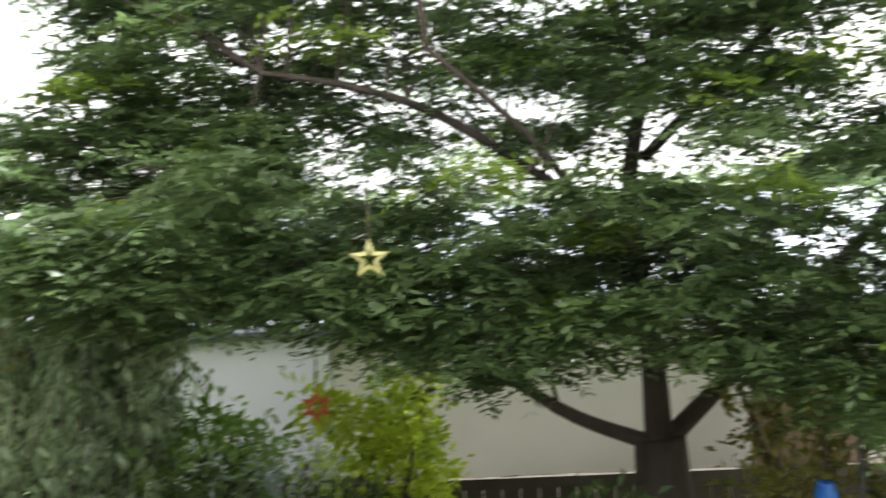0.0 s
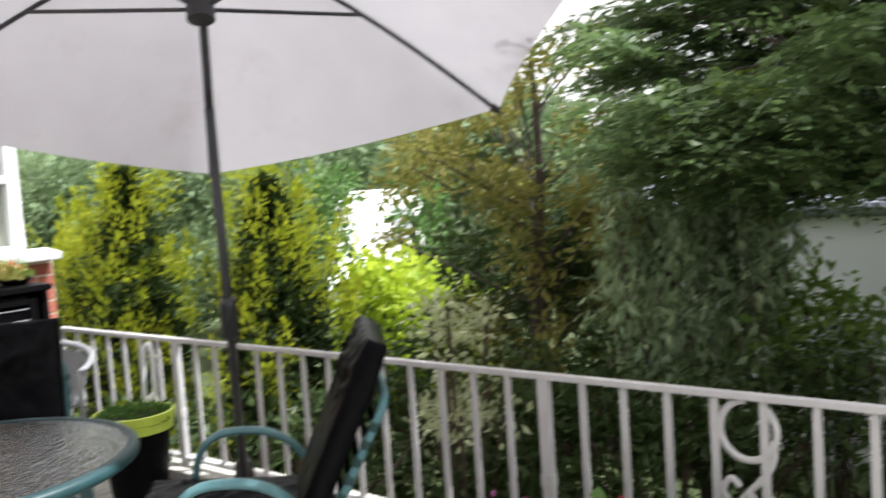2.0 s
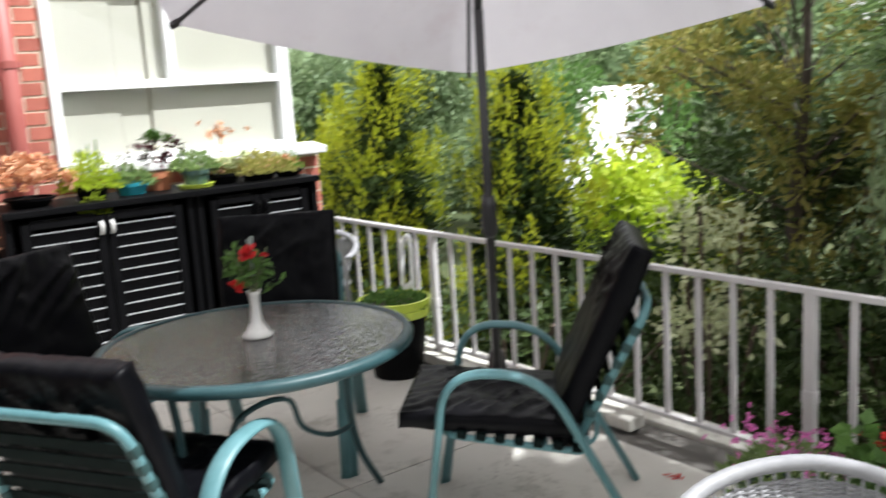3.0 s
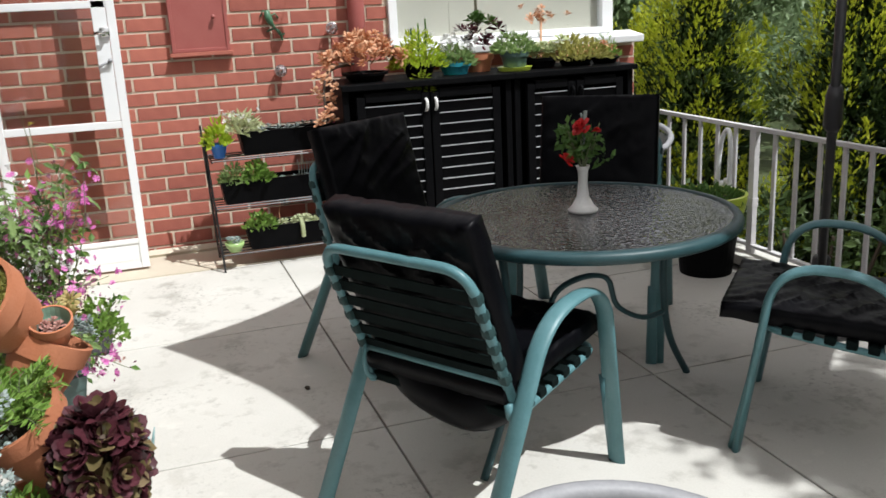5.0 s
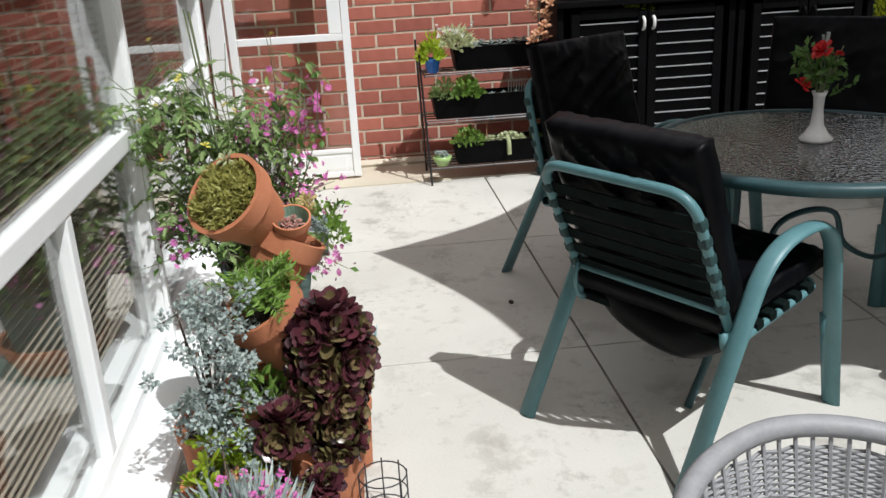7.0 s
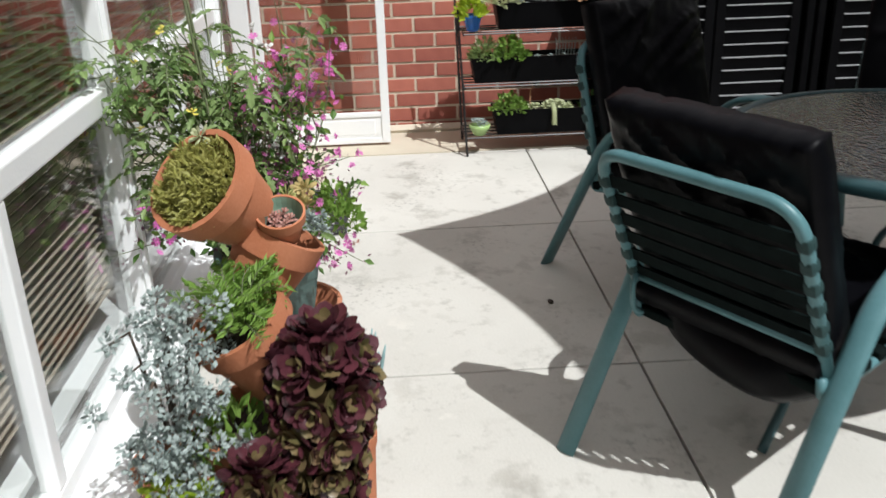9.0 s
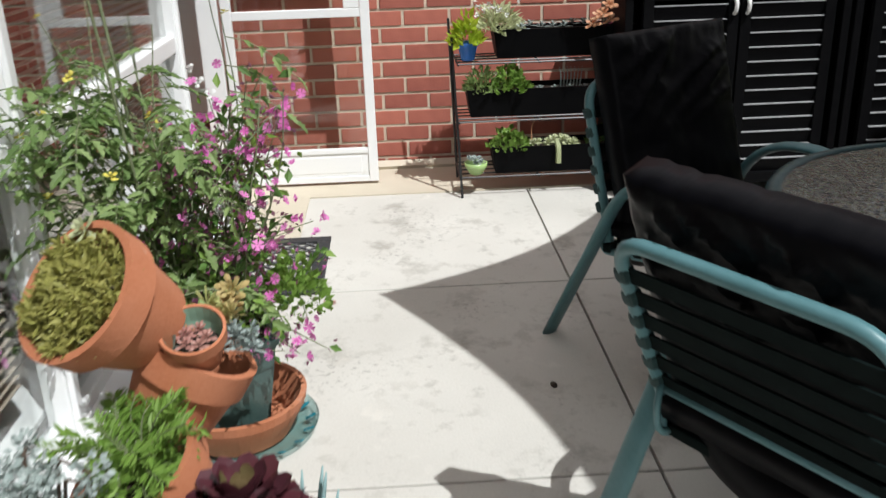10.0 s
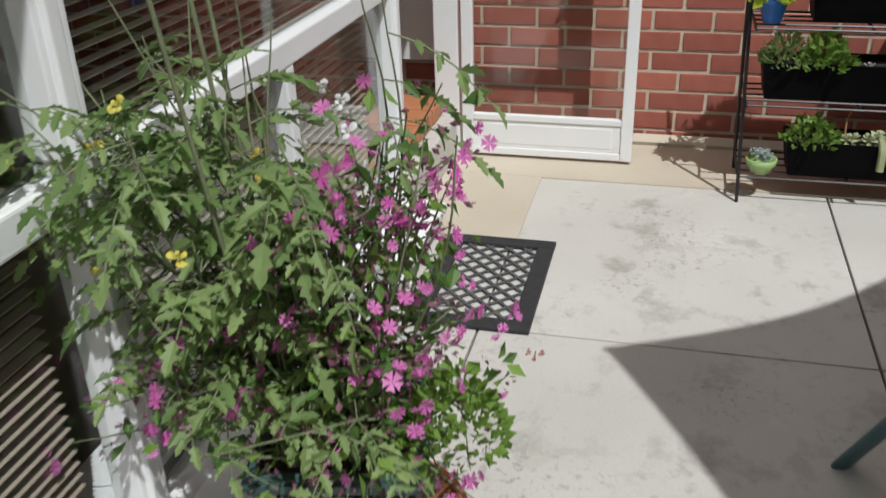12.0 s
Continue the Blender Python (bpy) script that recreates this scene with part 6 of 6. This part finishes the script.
def fronds(name, centres, radii, count, pairs, size, material, parent, label, droop=0.3, ratio=0.4):
    """Feathery sprays: level, arching fronds with paired leaflets, tier over tier."""
    c, r = np.repeat(np.asarray(centres, float), count, 0), np.repeat(np.asarray(radii, float), count)[:, None]
    n = len(c)
    a = RNG.uniform(0, 2 * math.pi, n)
    fwd = np.stack([np.cos(a), np.sin(a), RNG.uniform(-0.15, 0.2, n)], 1)
    side = np.stack([-np.sin(a), np.cos(a), RNG.normal(0, 0.2, n)], 1)
    ln = r * RNG.uniform(0.7, 1.5, (n, 1))
    root = c + RNG.normal(0, 0.33, (n, 3)) * r * np.array([1, 1, 0.45])
    verts = []
    for k in range(pairs):
        t = 0.12 + 0.88 * k / (pairs - 1)
        at = root + fwd * ln * t - np.array([0, 0, droop]) * ln * t * t
        for sg in (-1, 1):
            d = side * sg * 0.85 + fwd * 0.55 + RNG.normal(0, 0.22, (n, 3)) - np.array([0, 0, 0.25])
            d /= np.linalg.norm(d, axis=1, keepdims=True)
            w = np.cross(d, np.array([0, 0, 1.0]) + RNG.normal(0, 0.4, (n, 3)))
            w /= np.linalg.norm(w, axis=1, keepdims=True) + 1e-9
            q = size * (0.55 + 0.6 * math.sin(math.pi * (0.15 + 0.75 * t))) * RNG.uniform(0.7, 1.3, (n, 1))
            verts.append(np.stack([at, at + d * q * 0.5 + w * q * ratio * 0.5, at + d * q, at + d * q * 0.5 - w * q * ratio * 0.5], 1))
    v = np.concatenate(verts).reshape(-1, 3)
    f = (np.arange(len(v) // 4)[:, None, None] * 4 + np.array(((0, 1, 2), (0, 2, 3)))[None]).reshape(-1, 3)
    me = bpy.data.meshes.new(name)
    me.from_pydata(v.tolist(), [], f.tolist())
    me.materials.append(material)
    ob = new(name, me)
    ob.parent = parent
    return tagged(ob, label)


tree = thing("garden_tree", "spreading dark-leaved tree with forked trunk beyond the railing", "tree")
bm = B()
limb(bm, [(0.88, 5.45, -1.25), (0.86, 5.42, -0.4), (0.83, 5.38, 0.40)], 0.23, 0.15)
part("trunk", bm, BARK, tree, smooth=True)
BOUGHS = [[(0.83, 5.38, 0.35), (0.80, 5.30, 1.0), (0.72, 5.20, 1.9), (1.0, 4.9, 3.2), (1.1, 4.7, 4.2)], [(0.82, 5.38, 0.35), (0.25, 5.2, 0.62), (-0.5, 4.95, 1.2), (-1.6, 4.7, 1.9)],
         [(0.85, 5.4, 0.35), (1.5, 5.3, 1.0), (2.3, 5.0, 1.9), (2.9, 4.8, 2.8)], [(0.75, 5.25, 1.55), (-0.2, 4.9, 2.2), (-0.7, 4.7, 2.4), (-1.2, 4.6, 2.5)], [(0.8, 5.3, 0.95), (0.55, 5.0, 1.5), (0.2, 4.5, 2.0), (-0.3, 3.9, 2.4)], [(0.8, 5.2, 2.0), (1.6, 4.7, 2.8), (2.0, 4.3, 3.5)]]
for i, l in enumerate(BOUGHS):
    bm = B()
    limb(bm, l, (0.085, 0.05, 0.06, 0.035, 0.035, 0.035)[i], 0.012)
    part("limb", bm, BARK, tree, smooth=True)
LOW = ((34, 9), (29, 6.0), (27, -1.2), (24, -2.8), (18, -3.4), (12, -3.8), (8, -4.5), (3, -8), (-3, -8), (-8, -5), (-14, -8), (-22, -11), (-40, -12))
def low_at(az):
    for (a0, e0), (a1, e1) in zip(LOW, LOW[1:]):
        if a1 <= az <= a0:
            return e0 + (e1 - e0) * (a0 - az) / (a0 - a1)
    return 0
cs, rs, cs2, rs2 = [], [], [], []
for k in range(720):
    az = RNG.uniform(-40, 27.5)
    lo = low_at(az)
    hi_ = 19 if az > 3 else 26
    el = lo + 2.0 + (hi_ - lo) * RNG.random() ** 1.15
    d = RNG.uniform(5.2 if az > 16 and el > 4 else 4.6 if el > 7 else 4.0, 6.8 if el < 7 else 6.0)
    if az > 24.5 and el > 9:
        continue
    # a random share of clumps gets the leaf coloured as sunlit
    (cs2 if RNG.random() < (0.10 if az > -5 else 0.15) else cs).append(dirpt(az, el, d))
for az in np.arange(-36, 29, 1.5):
    for k in range(3 if az < 8 else 2):
        cs.append(dirpt(az + RNG.normal(0, 0.7), low_at(az) + RNG.uniform(1.2, 9.0 if az < 8 else 4.5), RNG.uniform(4.2, 5.8)))
for k in range(30):
    cs.append(dirpt(RNG.uniform(8, 22), RNG.uniform(-0.5, 9), RNG.uniform(5.0, 6.6)))
# unseen overhead clumps, added to throw dappled shade on the terrace
for k in range(60):
    cs.append((RNG.uniform(-0.7, 1.8), RNG.uniform(2.9, 4.6), RNG.uniform(3.75, 4.6)))
rs, rs2 = RNG.uniform(0.20, 0.36, len(cs)), RNG.uniform(0.18, 0.3, len(cs2))
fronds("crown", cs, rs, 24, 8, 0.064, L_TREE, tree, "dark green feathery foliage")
fronds("sunlit_crown", cs2, rs2, 14, 7, 0.075, L_TREELIT, tree, "lighter green foliage coloured as if sunlit")
bm = B()
for c in cs[::4]:
    best = min((Vector(p) for l in BOUGHS for p in curve(l, 4)), key=lambda q: (q - Vector(c)).length)
    tube(bm, curve([best, best.lerp(Vector(c), 0.5) + Vector((0, 0, 0.06)), c], 3), [0.011, 0.009, 0.008, 0.006, 0.005, 0.004, 0.003], 5)
tagged(part("twig_mass", bm, BARK, tree), kind="stuff")

ol = thing("olive_tree", "slender tree with olive and bronze foliage beyond the railing", "tree")
bm = B()
base = dirpt(33.4, -10, 6.3)
limb(bm, [(base[0], base[1], -1.25), (base[0], base[1], 0.2), (base[0] + 0.1, base[1], 1.4), (base[0] + 0.15, base[1] - 0.1, 2.3)], 0.07, 0.015)
part("trunk", bm, BARK, ol, smooth=True)
OC = [dirpt(az, el, RNG.uniform(5.6, 6.9)) for az, el in zip(RNG.uniform(27, 42, 95), RNG.uniform(-15, 8.5, 95)) if not (az > 38 and el < -5) and not (el > 4 and az > 36) and not (35.5 < az < 41 and -7 < el < -1.5)]
P_, N_ = clumps(OC, RNG.uniform(0.14, 0.30, len(OC)), 1900, 0.8, 0.2)
leaves("crown", P_, N_, 0.075, L_OLIVE, ol, "olive and bronze leaves", ratio=0.45, spread=0.7)
bm = B()
for c in OC[::2]:
    b = Vector((base[0] + 0.05, base[1], min(max(c[2] - 0.5, -0.8), 1.8)))
    tube(bm, curve([b, b.lerp(Vector(c), 0.5), c], 3), 0.008, 5)
tagged(part("twig_mass", bm, BARK, ol), kind="stuff")

wl_ = thing("weeping_shrub", "weeping grey-green shrub with hanging leaves by the neighbour's wall", "shrub")
pts, ds = [], []
bm = B()
for k in range(80):
    top = Vector(dirpt(RNG.uniform(18.0, 29), RNG.uniform(-4, -0.8), RNG.uniform(5.2, 6.2)))
    ln = RNG.uniform(0.6, 1.5)
    path = curve([top, top + Vector((RNG.normal(0, 0.08), RNG.normal(0, 0.08), -ln * 0.4)), top + Vector((RNG.normal(0, 0.12), RNG.normal(0, 0.1), -ln))], 8)
    tube(bm, path, 0.004, 4)
    for p in path:
        for j in range(4):
            pts.append(np.array(p) + RNG.normal(0, 0.04, 3))
            ds.append((RNG.normal(0, 0.5), RNG.normal(0, 0.5), -1))
tagged(part("twig_mass", bm, STEMDK, wl_), kind="stuff")
leaves("foliage", pts, ds, 0.085, L_WILLOW, wl_, "hanging grey-green leaves", ratio=0.4, spread=0.3)
bm = B()
b = dirpt(23, -10, 5.8)
for k in range(5):
    limb(bm, [(b[0], b[1], -1.25), (b[0] + RNG.normal(0, 0.1), b[1], -0.2), (b[0] + RNG.normal(0, 0.2), b[1] + RNG.normal(0, 0.2), 1.3)], 0.04, 0.012)
part("trunk", bm, BARK, wl_, smooth=True)


def shrub(name, label, spots, per, size, material, ratio=0.5, ground=-1.2, rr=(0.14, 0.28)):
    t = thing(name, label, "shrub")
    P_, N_ = clumps(spots, RNG.uniform(*rr, len(spots)), per, 0.85, 0.25)
    leaves("foliage", P_, N_, size, material, t, ratio=ratio, spread=0.6)
    m = np.mean(np.array(spots), 0)
    bm = B()
    for c in spots[::3]:
        tube(bm, curve([(m[0] + RNG.normal(0, 0.05), m[1] + RNG.normal(0, 0.05), ground), ((m[0] + c[0]) / 2, (m[1] + c[1]) / 2, (ground + c[2]) / 2), c], 3), 0.012, 5)
    tagged(part("stem_tangle", bm, STEMDK, t), kind="stuff")
    return t


def field(n, az, el, d):
    return [dirpt(RNG.uniform(*az), RNG.uniform(*el), RNG.uniform(*d)) for k in range(n)]


# the low planting and hedge take the leaf colour with deep shade in it
shrub("dark_shrub", "dense dark green shrub below the weeping bush", field(110, (15, 36), (-27, -12.5), (4.6, 5.4)), 1500, 0.07, L_DEEPSHADE)
shrub("dark_shrub", "deep green undergrowth beyond the railing", field(120, (-26, 14), (-26, -13.5), (4.2, 5.6)), 1500, 0.07, L_DEEPSHADE)
shrub("back_shrub", "deep green hedge between the trees and the railing", field(90, (25, 46), (-24, -10), (5.7, 7.2)) + field(60, (25, 38.5), (-10, -4), (6.4, 7.4)), 1300, 0.075, L_DEEPSHADE, rr=(0.2, 0.34))
shrub("golden_shrub", "bright yellow-green leafy bush by the fence", field(48, (3, 12), (-14.5, -6.5), (5.4, 6.2)), 1100, 0.075, L_YELLOW, 0.5)
shrub("golden_shrub", "yellow-green bush with a few red flowers", field(34, (13, 20.5), (-14.5, -8.2), (5.2, 6.0)), 1100, 0.07, L_FRESH, 0.55)
shrub("yellow_shrub", "sunlit yellow shrub far behind the railing", field(46, (37.5, 45), (-14, -5.2), (7.5, 9.0)), 900, 0.11, L_YELLOW, 0.6, rr=(0.2, 0.36))
shrub("silver_shrub", "pale silver-leaved shrub behind the railing", field(26, (36, 41), (-16, -8), (4.6, 5.3)), 1500, 0.06, L_PALE, 0.5, rr=(0.1, 0.2))
shrub("grey_shrub", "smoky grey-green bush below the wall", field(26, (9, 16), (-18, -11), (4.7, 5.3)), 1300, 0.05, L_SILVER, 0.25)
shrub("yellow_shrub", "yellow-tipped dark shrub by the trunk", field(46, (-28, -15), (-20, -6), (4.8, 5.6)), 1100, 0.07, L_OLIVE)
shrub("low_shrub", "green shrub filling the bank behind the railing", field(90, (36, 66), (-25, -13), (4.6, 6.4)), 1200, 0.07, L_DEEPSHADE)


def conifer(at, r, top, label, seed):
    t = thing("golden_conifer", label, "tree", "golden conifers")
    x, y = at
    bm = B()
    limb(bm, [(x, y, -1.25), (x, y, 0.0), (x, y, top - 0.25)], 0.07, 0.012)
    part("trunk", bm, BARK, t)
    inner, ind, outp, outd = [], [], [], []
    z0, h = -1.0, top + 1.0
    shade, shd = [], []
    for k in range(105):
        f = RNG.random() ** 0.8
        rad = r * (1 - f ** 2.6) * RNG.uniform(0.25, 1.18) + 0.03
        a = RNG.uniform(0, 2 * math.pi)
        bx, by, bz = x + rad * math.cos(a), y + rad * math.sin(a), z0 + f * (h - 0.35)
        ln, lean = RNG.uniform(0.30, 0.72), RNG.uniform(0.0, 0.22)
        for j in range(130):
            s = RNG.random()
            w = 0.098 * math.sin(math.pi * min(1, s * 0.75 + 0.25)) ** 1.3 + 0.008
            q = RNG.normal(0, 1, 3) * w * 0.6
            # the low part of each spray gets a darker leaf as painted shade
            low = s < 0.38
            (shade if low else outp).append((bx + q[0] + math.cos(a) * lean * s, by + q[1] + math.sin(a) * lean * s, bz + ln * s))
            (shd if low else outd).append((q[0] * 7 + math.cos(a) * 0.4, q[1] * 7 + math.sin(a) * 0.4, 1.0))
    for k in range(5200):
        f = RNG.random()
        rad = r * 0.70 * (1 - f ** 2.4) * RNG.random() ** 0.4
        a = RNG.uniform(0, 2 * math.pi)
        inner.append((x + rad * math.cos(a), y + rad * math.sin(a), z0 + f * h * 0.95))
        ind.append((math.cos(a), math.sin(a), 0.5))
    # core and low sprays carry shade in their colour, only the tips are golden
    leaves("inner_foliage", inner, ind, 0.10, L_CONSHADE, t, "inner foliage coloured near black for recess shade", ratio=0.5)
    leaves("shaded_sprays", shade, shd, 0.05, L_DEEPSHADE, t, "lower sprays coloured dark green for shade", ratio=0.36, spread=0.4)
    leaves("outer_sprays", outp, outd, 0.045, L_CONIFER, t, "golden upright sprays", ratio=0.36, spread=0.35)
    return t


conifer((-6.15, 3.62), 0.52, 1.78, "golden upright conifer beside the house corner", 1)
conifer((-5.12, 4.06), 0.60, 1.62, "golden conifer with dark recesses behind the umbrella", 2)
conifer((-7.3, 4.0), 0.55, 1.25, "golden conifer half hidden by the house", 3)

# hanging ornaments in the tree
def star(name, at, r, material, label, n=5, inner=0.42):
    bm = B()
    vs, cf, cb = [], None, None
    for k in range(2 * n):
        a = math.pi * k / n + math.pi / 2
        q = r if k % 2 == 0 else r * inner
        vs.append(bm.verts.new((q * math.cos(a), 0, q * math.sin(a))))
    hole = [bm.verts.new((v.co.x * 0.5, s * 0.008, v.co.z * 0.5)) for s in (1,) for v in vs]
    back = [bm.verts.new((v.co.x * 0.5, -0.008, v.co.z * 0.5)) for v in vs]
    for k in range(2 * n):
        j = (k + 1) % (2 * n)
        bm.faces.new((vs[k], vs[j], hole[j], hole[k]))
        bm.faces.new((vs[j], vs[k], back[k], back[j]))
        bm.faces.new((hole[k], hole[j], back[j], back[k]))
    t = thing(name, label, "ornament", at=pose(*at, 0, 0, 10))
    part("star_body", bm, material, t)
    bm = B()
    tube(bm, [(0, 0, r), (0.01, 0.02, r + 0.25)], 0.004, 5)
    part("string", bm, STEMDK, t)
    return t


star("hanging_star", (-0.55, 3.60, 1.505), 0.085, YELLOWSTAR, "pale straw star hanging from the tree")
star("hanging_flower", dirpt(9.9, -8.1, 5.2), 0.095, ORANGE, "orange flower ornament hanging in the garden", 6, 0.5)
for az, el in ((-21.8, -7.4), (-19.9, -13.7)):
    t = thing("blue_pot_ornament", "bright blue glazed ornament among the shrubs", "ornament", "blue ornaments", at=pose(*dirpt(az, el, 4.6)))
    bm = B()
    lathe(bm, [(0, -0.06), (0.04, -0.055), (0.055, 0.0), (0.04, 0.045), (0.045, 0.06), (0.03, 0.06), (0, 0.02)], 20)
    part("glazed_body", bm, BLUEGLAZE, t, smooth=True)
    bm = B()
    p = dirpt(az, el, 4.6)
    tube(bm, [(0, 0, -0.05), (0, 0, -1.2 - p[2])], 0.01, 6)
    part("stand", bm, DARKMETAL, t)

# neighbour's house, fence and distance
nh = thing("neighbour_house", "low rendered neighbouring house with pale metal roof", "house")
c0, c1, c2 = dirpt(17.5, -3.4, 8.2), dirpt(10.4, -3.4, 8.0), dirpt(-30, -3.4, 9.6)
def wall_between(p, q, z0, z1, m, name, th=0.2):
    bm = B()
    d = Vector((q[0] - p[0], q[1] - p[1], 0))
    a = math.degrees(math.atan2(d.y, d.x))
    solid(bm, (d.length, th, z1 - z0), ((p[0] + q[0]) / 2, (p[1] + q[1]) / 2, (z0 + z1) / 2), (0, 0, a))
    return part(name, bm, m, nh)
wall_between(dirpt(24, 0, 8.8), c1, -1.3, 0.98, RENDERGREY, "wall")
wall_between((c1[0] + 0.12, c1[1] + 0.1, 0), c2, -1.3, 0.98, RENDERBEIGE, "wall")
bm = B()
solid(bm, (0.16, 0.16, 2.3), (c1[0] + 0.02, c1[1], -0.15))
part("corner_board", bm, WHITE, nh)
bm = B()
for (x0, y0, z0), (x1, y1, z1) in (((-4.6, 7.66, 1.0), (4.6, 10.6, 2.1)),):
    vs = [bm.verts.new(p) for p in ((x0, y0, z0), (x1, y0, z0), (x1, y1, z1), (x0, y1, z1), (x0, y0, z0 - 0.1), (x1, y0, z0 - 0.1), (x1, y1 + 3, z0 - 0.1), (x0, y1 + 3, z0 - 0.1))]
    bm.faces.new(vs[:4])
    bm.faces.new((vs[0], vs[1], vs[5], vs[4]))
    bm.faces.new((vs[3], vs[2], vs[6], vs[7]))
    bm.faces.new((vs[4], vs[5], vs[6], vs[7]))
    bm.faces.new((vs[0], vs[3], vs[7], vs[4]))
    bm.faces.new((vs[1], vs[2], vs[6], vs[5]))
part("roof", bm, ROOFING, nh)
bm = B()
tube(bm, [(-4.6, 7.63, 0.98), (4.6, 7.63, 0.98)], 0.05, 8)
part("gutter", bm, ROOFING, nh)
gp = dirpt(7.4, 0, 8.6)
bm = B()
vs = [bm.verts.new((gp[0] + x, gp[1] + y, z)) for y in (0, 2.5) for x, z in ((-0.75, 1.0), (0.75, 1.0), (0.0, 2.05))]
bm.faces.new(vs[:3])
bm.faces.new(vs[3:])
for i in range(3):
    j = (i + 1) % 3
    bm.faces.new((vs[i], vs[j], vs[3 + j], vs[3 + i]))
part("gable", bm, RENDERBEIGE, nh)

fence = thing("garden_fence", "dark weathered timber paling fence at the garden's end", "fence", kind="structure")
pl = B()
solid(pl, (0.13, 0.02, 1.15))
pl = mesh_of("paling", pl, FENCE)
for k in range(70):
    o = new("paling", pl)
    o.parent, o.matrix_world = fence, pose(-1.15 + 0.138 * k, 6.75 + 0.006 * (k % 2), -0.70 + RNG.normal(0, 0.008))
bm = B()
solid(bm, (6.4, 0.05, 0.08), (2.0, 6.715, -0.16))
part("fence_rail", bm, FENCE, fence)

sd = thing("garden_shed", "low brown timber shed with a pale roof behind the fence", "shed", at=pose(2.22, 7.15, 0.0, 0, 0, 8))
bm = B()
solid(bm, (0.62, 0.5, 1.75), (0, 0, -0.42))
part("shed_wall", bm, SHEDWOOD, sd)
for sg in (-1, 1):
    bm = B()
    solid(bm, (0.42, 0.62, 0.03), (sg * 0.18, 0, 0.50), (0, sg * 20, 0), bevel=0.004)
    part("roof_slope", bm, WHITE, sd)
wb = thing("white_building", "distant building with a bright white sloping roof", "building")
p0, p1 = dirpt(46, -6.8, 18), dirpt(39.8, -6.8, 18)
q0, q1 = dirpt(46, -0.6, 23), dirpt(39.8, -0.6, 23)
bm = B()
vs = [bm.verts.new(p) for p in (p0, p1, q1, q0)] + [bm.verts.new((p[0], p[1], -1.2)) for p in (p0, p1, q1, q0)]
for f in ((0, 1, 2, 3), (0, 1, 5, 4), (1, 2, 6, 5), (2, 3, 7, 6), (3, 0, 4, 7)):
    bm.faces.new([vs[k] for k in f])
part("roof", bm, FARWHITE, wb, "sunlit white roof slope")
for az, el in ((41.2, -2.6),):
    bm = B()
    solid(bm, (0.5, 0.3, 0.55), Vector(dirpt(az, el, 20.2)), (0, 0, 42))
    part("roof_vent", bm, RENDERGREY, wb)
shrub("far_shrub", "leafy green bush before the distant white roof", field(16, (38.8, 40.6), (-7, 0.5), (9.5, 11.0)) + field(14, (44.8, 46.8), (-7, 0.5), (9.5, 11.0)), 420, 0.12, L_MID, rr=(0.22, 0.42))
far = field(150, (-45, 75), (-3, 3.2), (26, 42))
P_, N_ = clumps(far, RNG.uniform(1.2, 2.4, len(far)), 260, 0.8, 0.3)
tagged(leaves("distant_trees", P_, N_, 0.34, L_FAR, None, ratio=0.6), "distant green trees coloured pale for haze", "trees", kind="stuff")
far = field(60, (47, 72), (-8, 2.2), (13, 20))
P_, N_ = clumps(far, RNG.uniform(0.6, 1.1, len(far)), 1000, 0.8, 0.2)
tagged(leaves("middle_distance_trees", P_, N_, 0.14, L_FAR, None, ratio=0.5), "grey-green trees beyond the conifers", "trees", kind="stuff")

# ---- pieces of the setting: slabs and bricks ----
SX, SY = 1.187, 1.058
for i in range(-1, 6):
    for j in range(-2, 3):
        x0, x1 = -4.335 + SX * (i - 1), -4.335 + SX * i
        y0, y1 = 0.305 + SY * (j - 1), 0.305 + SY * j
        x0, x1, y0, y1 = max(x0, -5.98), x1, max(y0, -1.2), min(y1, 2.66)
        if x1 - x0 < 0.05 or y1 - y0 < 0.05:
            continue
        bm = B()
        solid(bm, (x1 - x0 - 0.007, y1 - y0 - 0.007, 0.06), ((x0 + x1) / 2, (y0 + y1) / 2, -0.03), bevel=0.004)
        part("slab", bm, CONCRETE, floor)

BL, BH = 0.235, 0.0842
brick_full = B()
solid(brick_full, (0.10, BL - 0.014, BH - 0.014), bevel=0.003)
brick_full = mesh_of("brick", brick_full, BRICK)
rest = B()
count = 0
z, row = 0.052 - BH, -1
while z < 2.6:
    y = -0.254 - BL * 14 + (BL / 2 if row % 2 else 0)
    while y < 2.92:
        y0, y1 = y, y + BL
        z0, z1 = max(z, 0.0), z + BH
        jx = random.uniform(-0.002, 0.002)
        spans = [(y0, min(y1, 2.925))]
        if z1 > 1.10 and z0 < WIN_Z1 + 0.02:
            spans = [(a, min(b, WIN_Y0)) for a, b in spans if a < WIN_Y0 - 0.02]
        elif z0 > 1.05:
            spans = [(a, min(b, 2.74)) for a, b in spans if a < 2.70]
        for a, b in spans:
            if b - a < 0.03:
                continue
            near = -1.75 < a and b < 1.25 and 0.02 < z0 < 1.75 and count < 290 and b - a > BL - 0.001 and z0 == z
            if near:
                o = new("brick", brick_full)
                o.parent, o.matrix_world = wall_brick, pose(WALL - 0.05 + jx, (a + b) / 2, z + BH / 2)
                count += 1
            else:
                solid(rest, (0.10, b - a - 0.014, z1 - z0 - 0.014), (WALL - 0.05 + jx, (a + b) / 2, (z0 + z1) / 2))
        y += BL
    z, row = z + BH, row + 1
tagged(part("bricks_beyond", rest, BRICKFAR, wall_brick), kind="stuff")
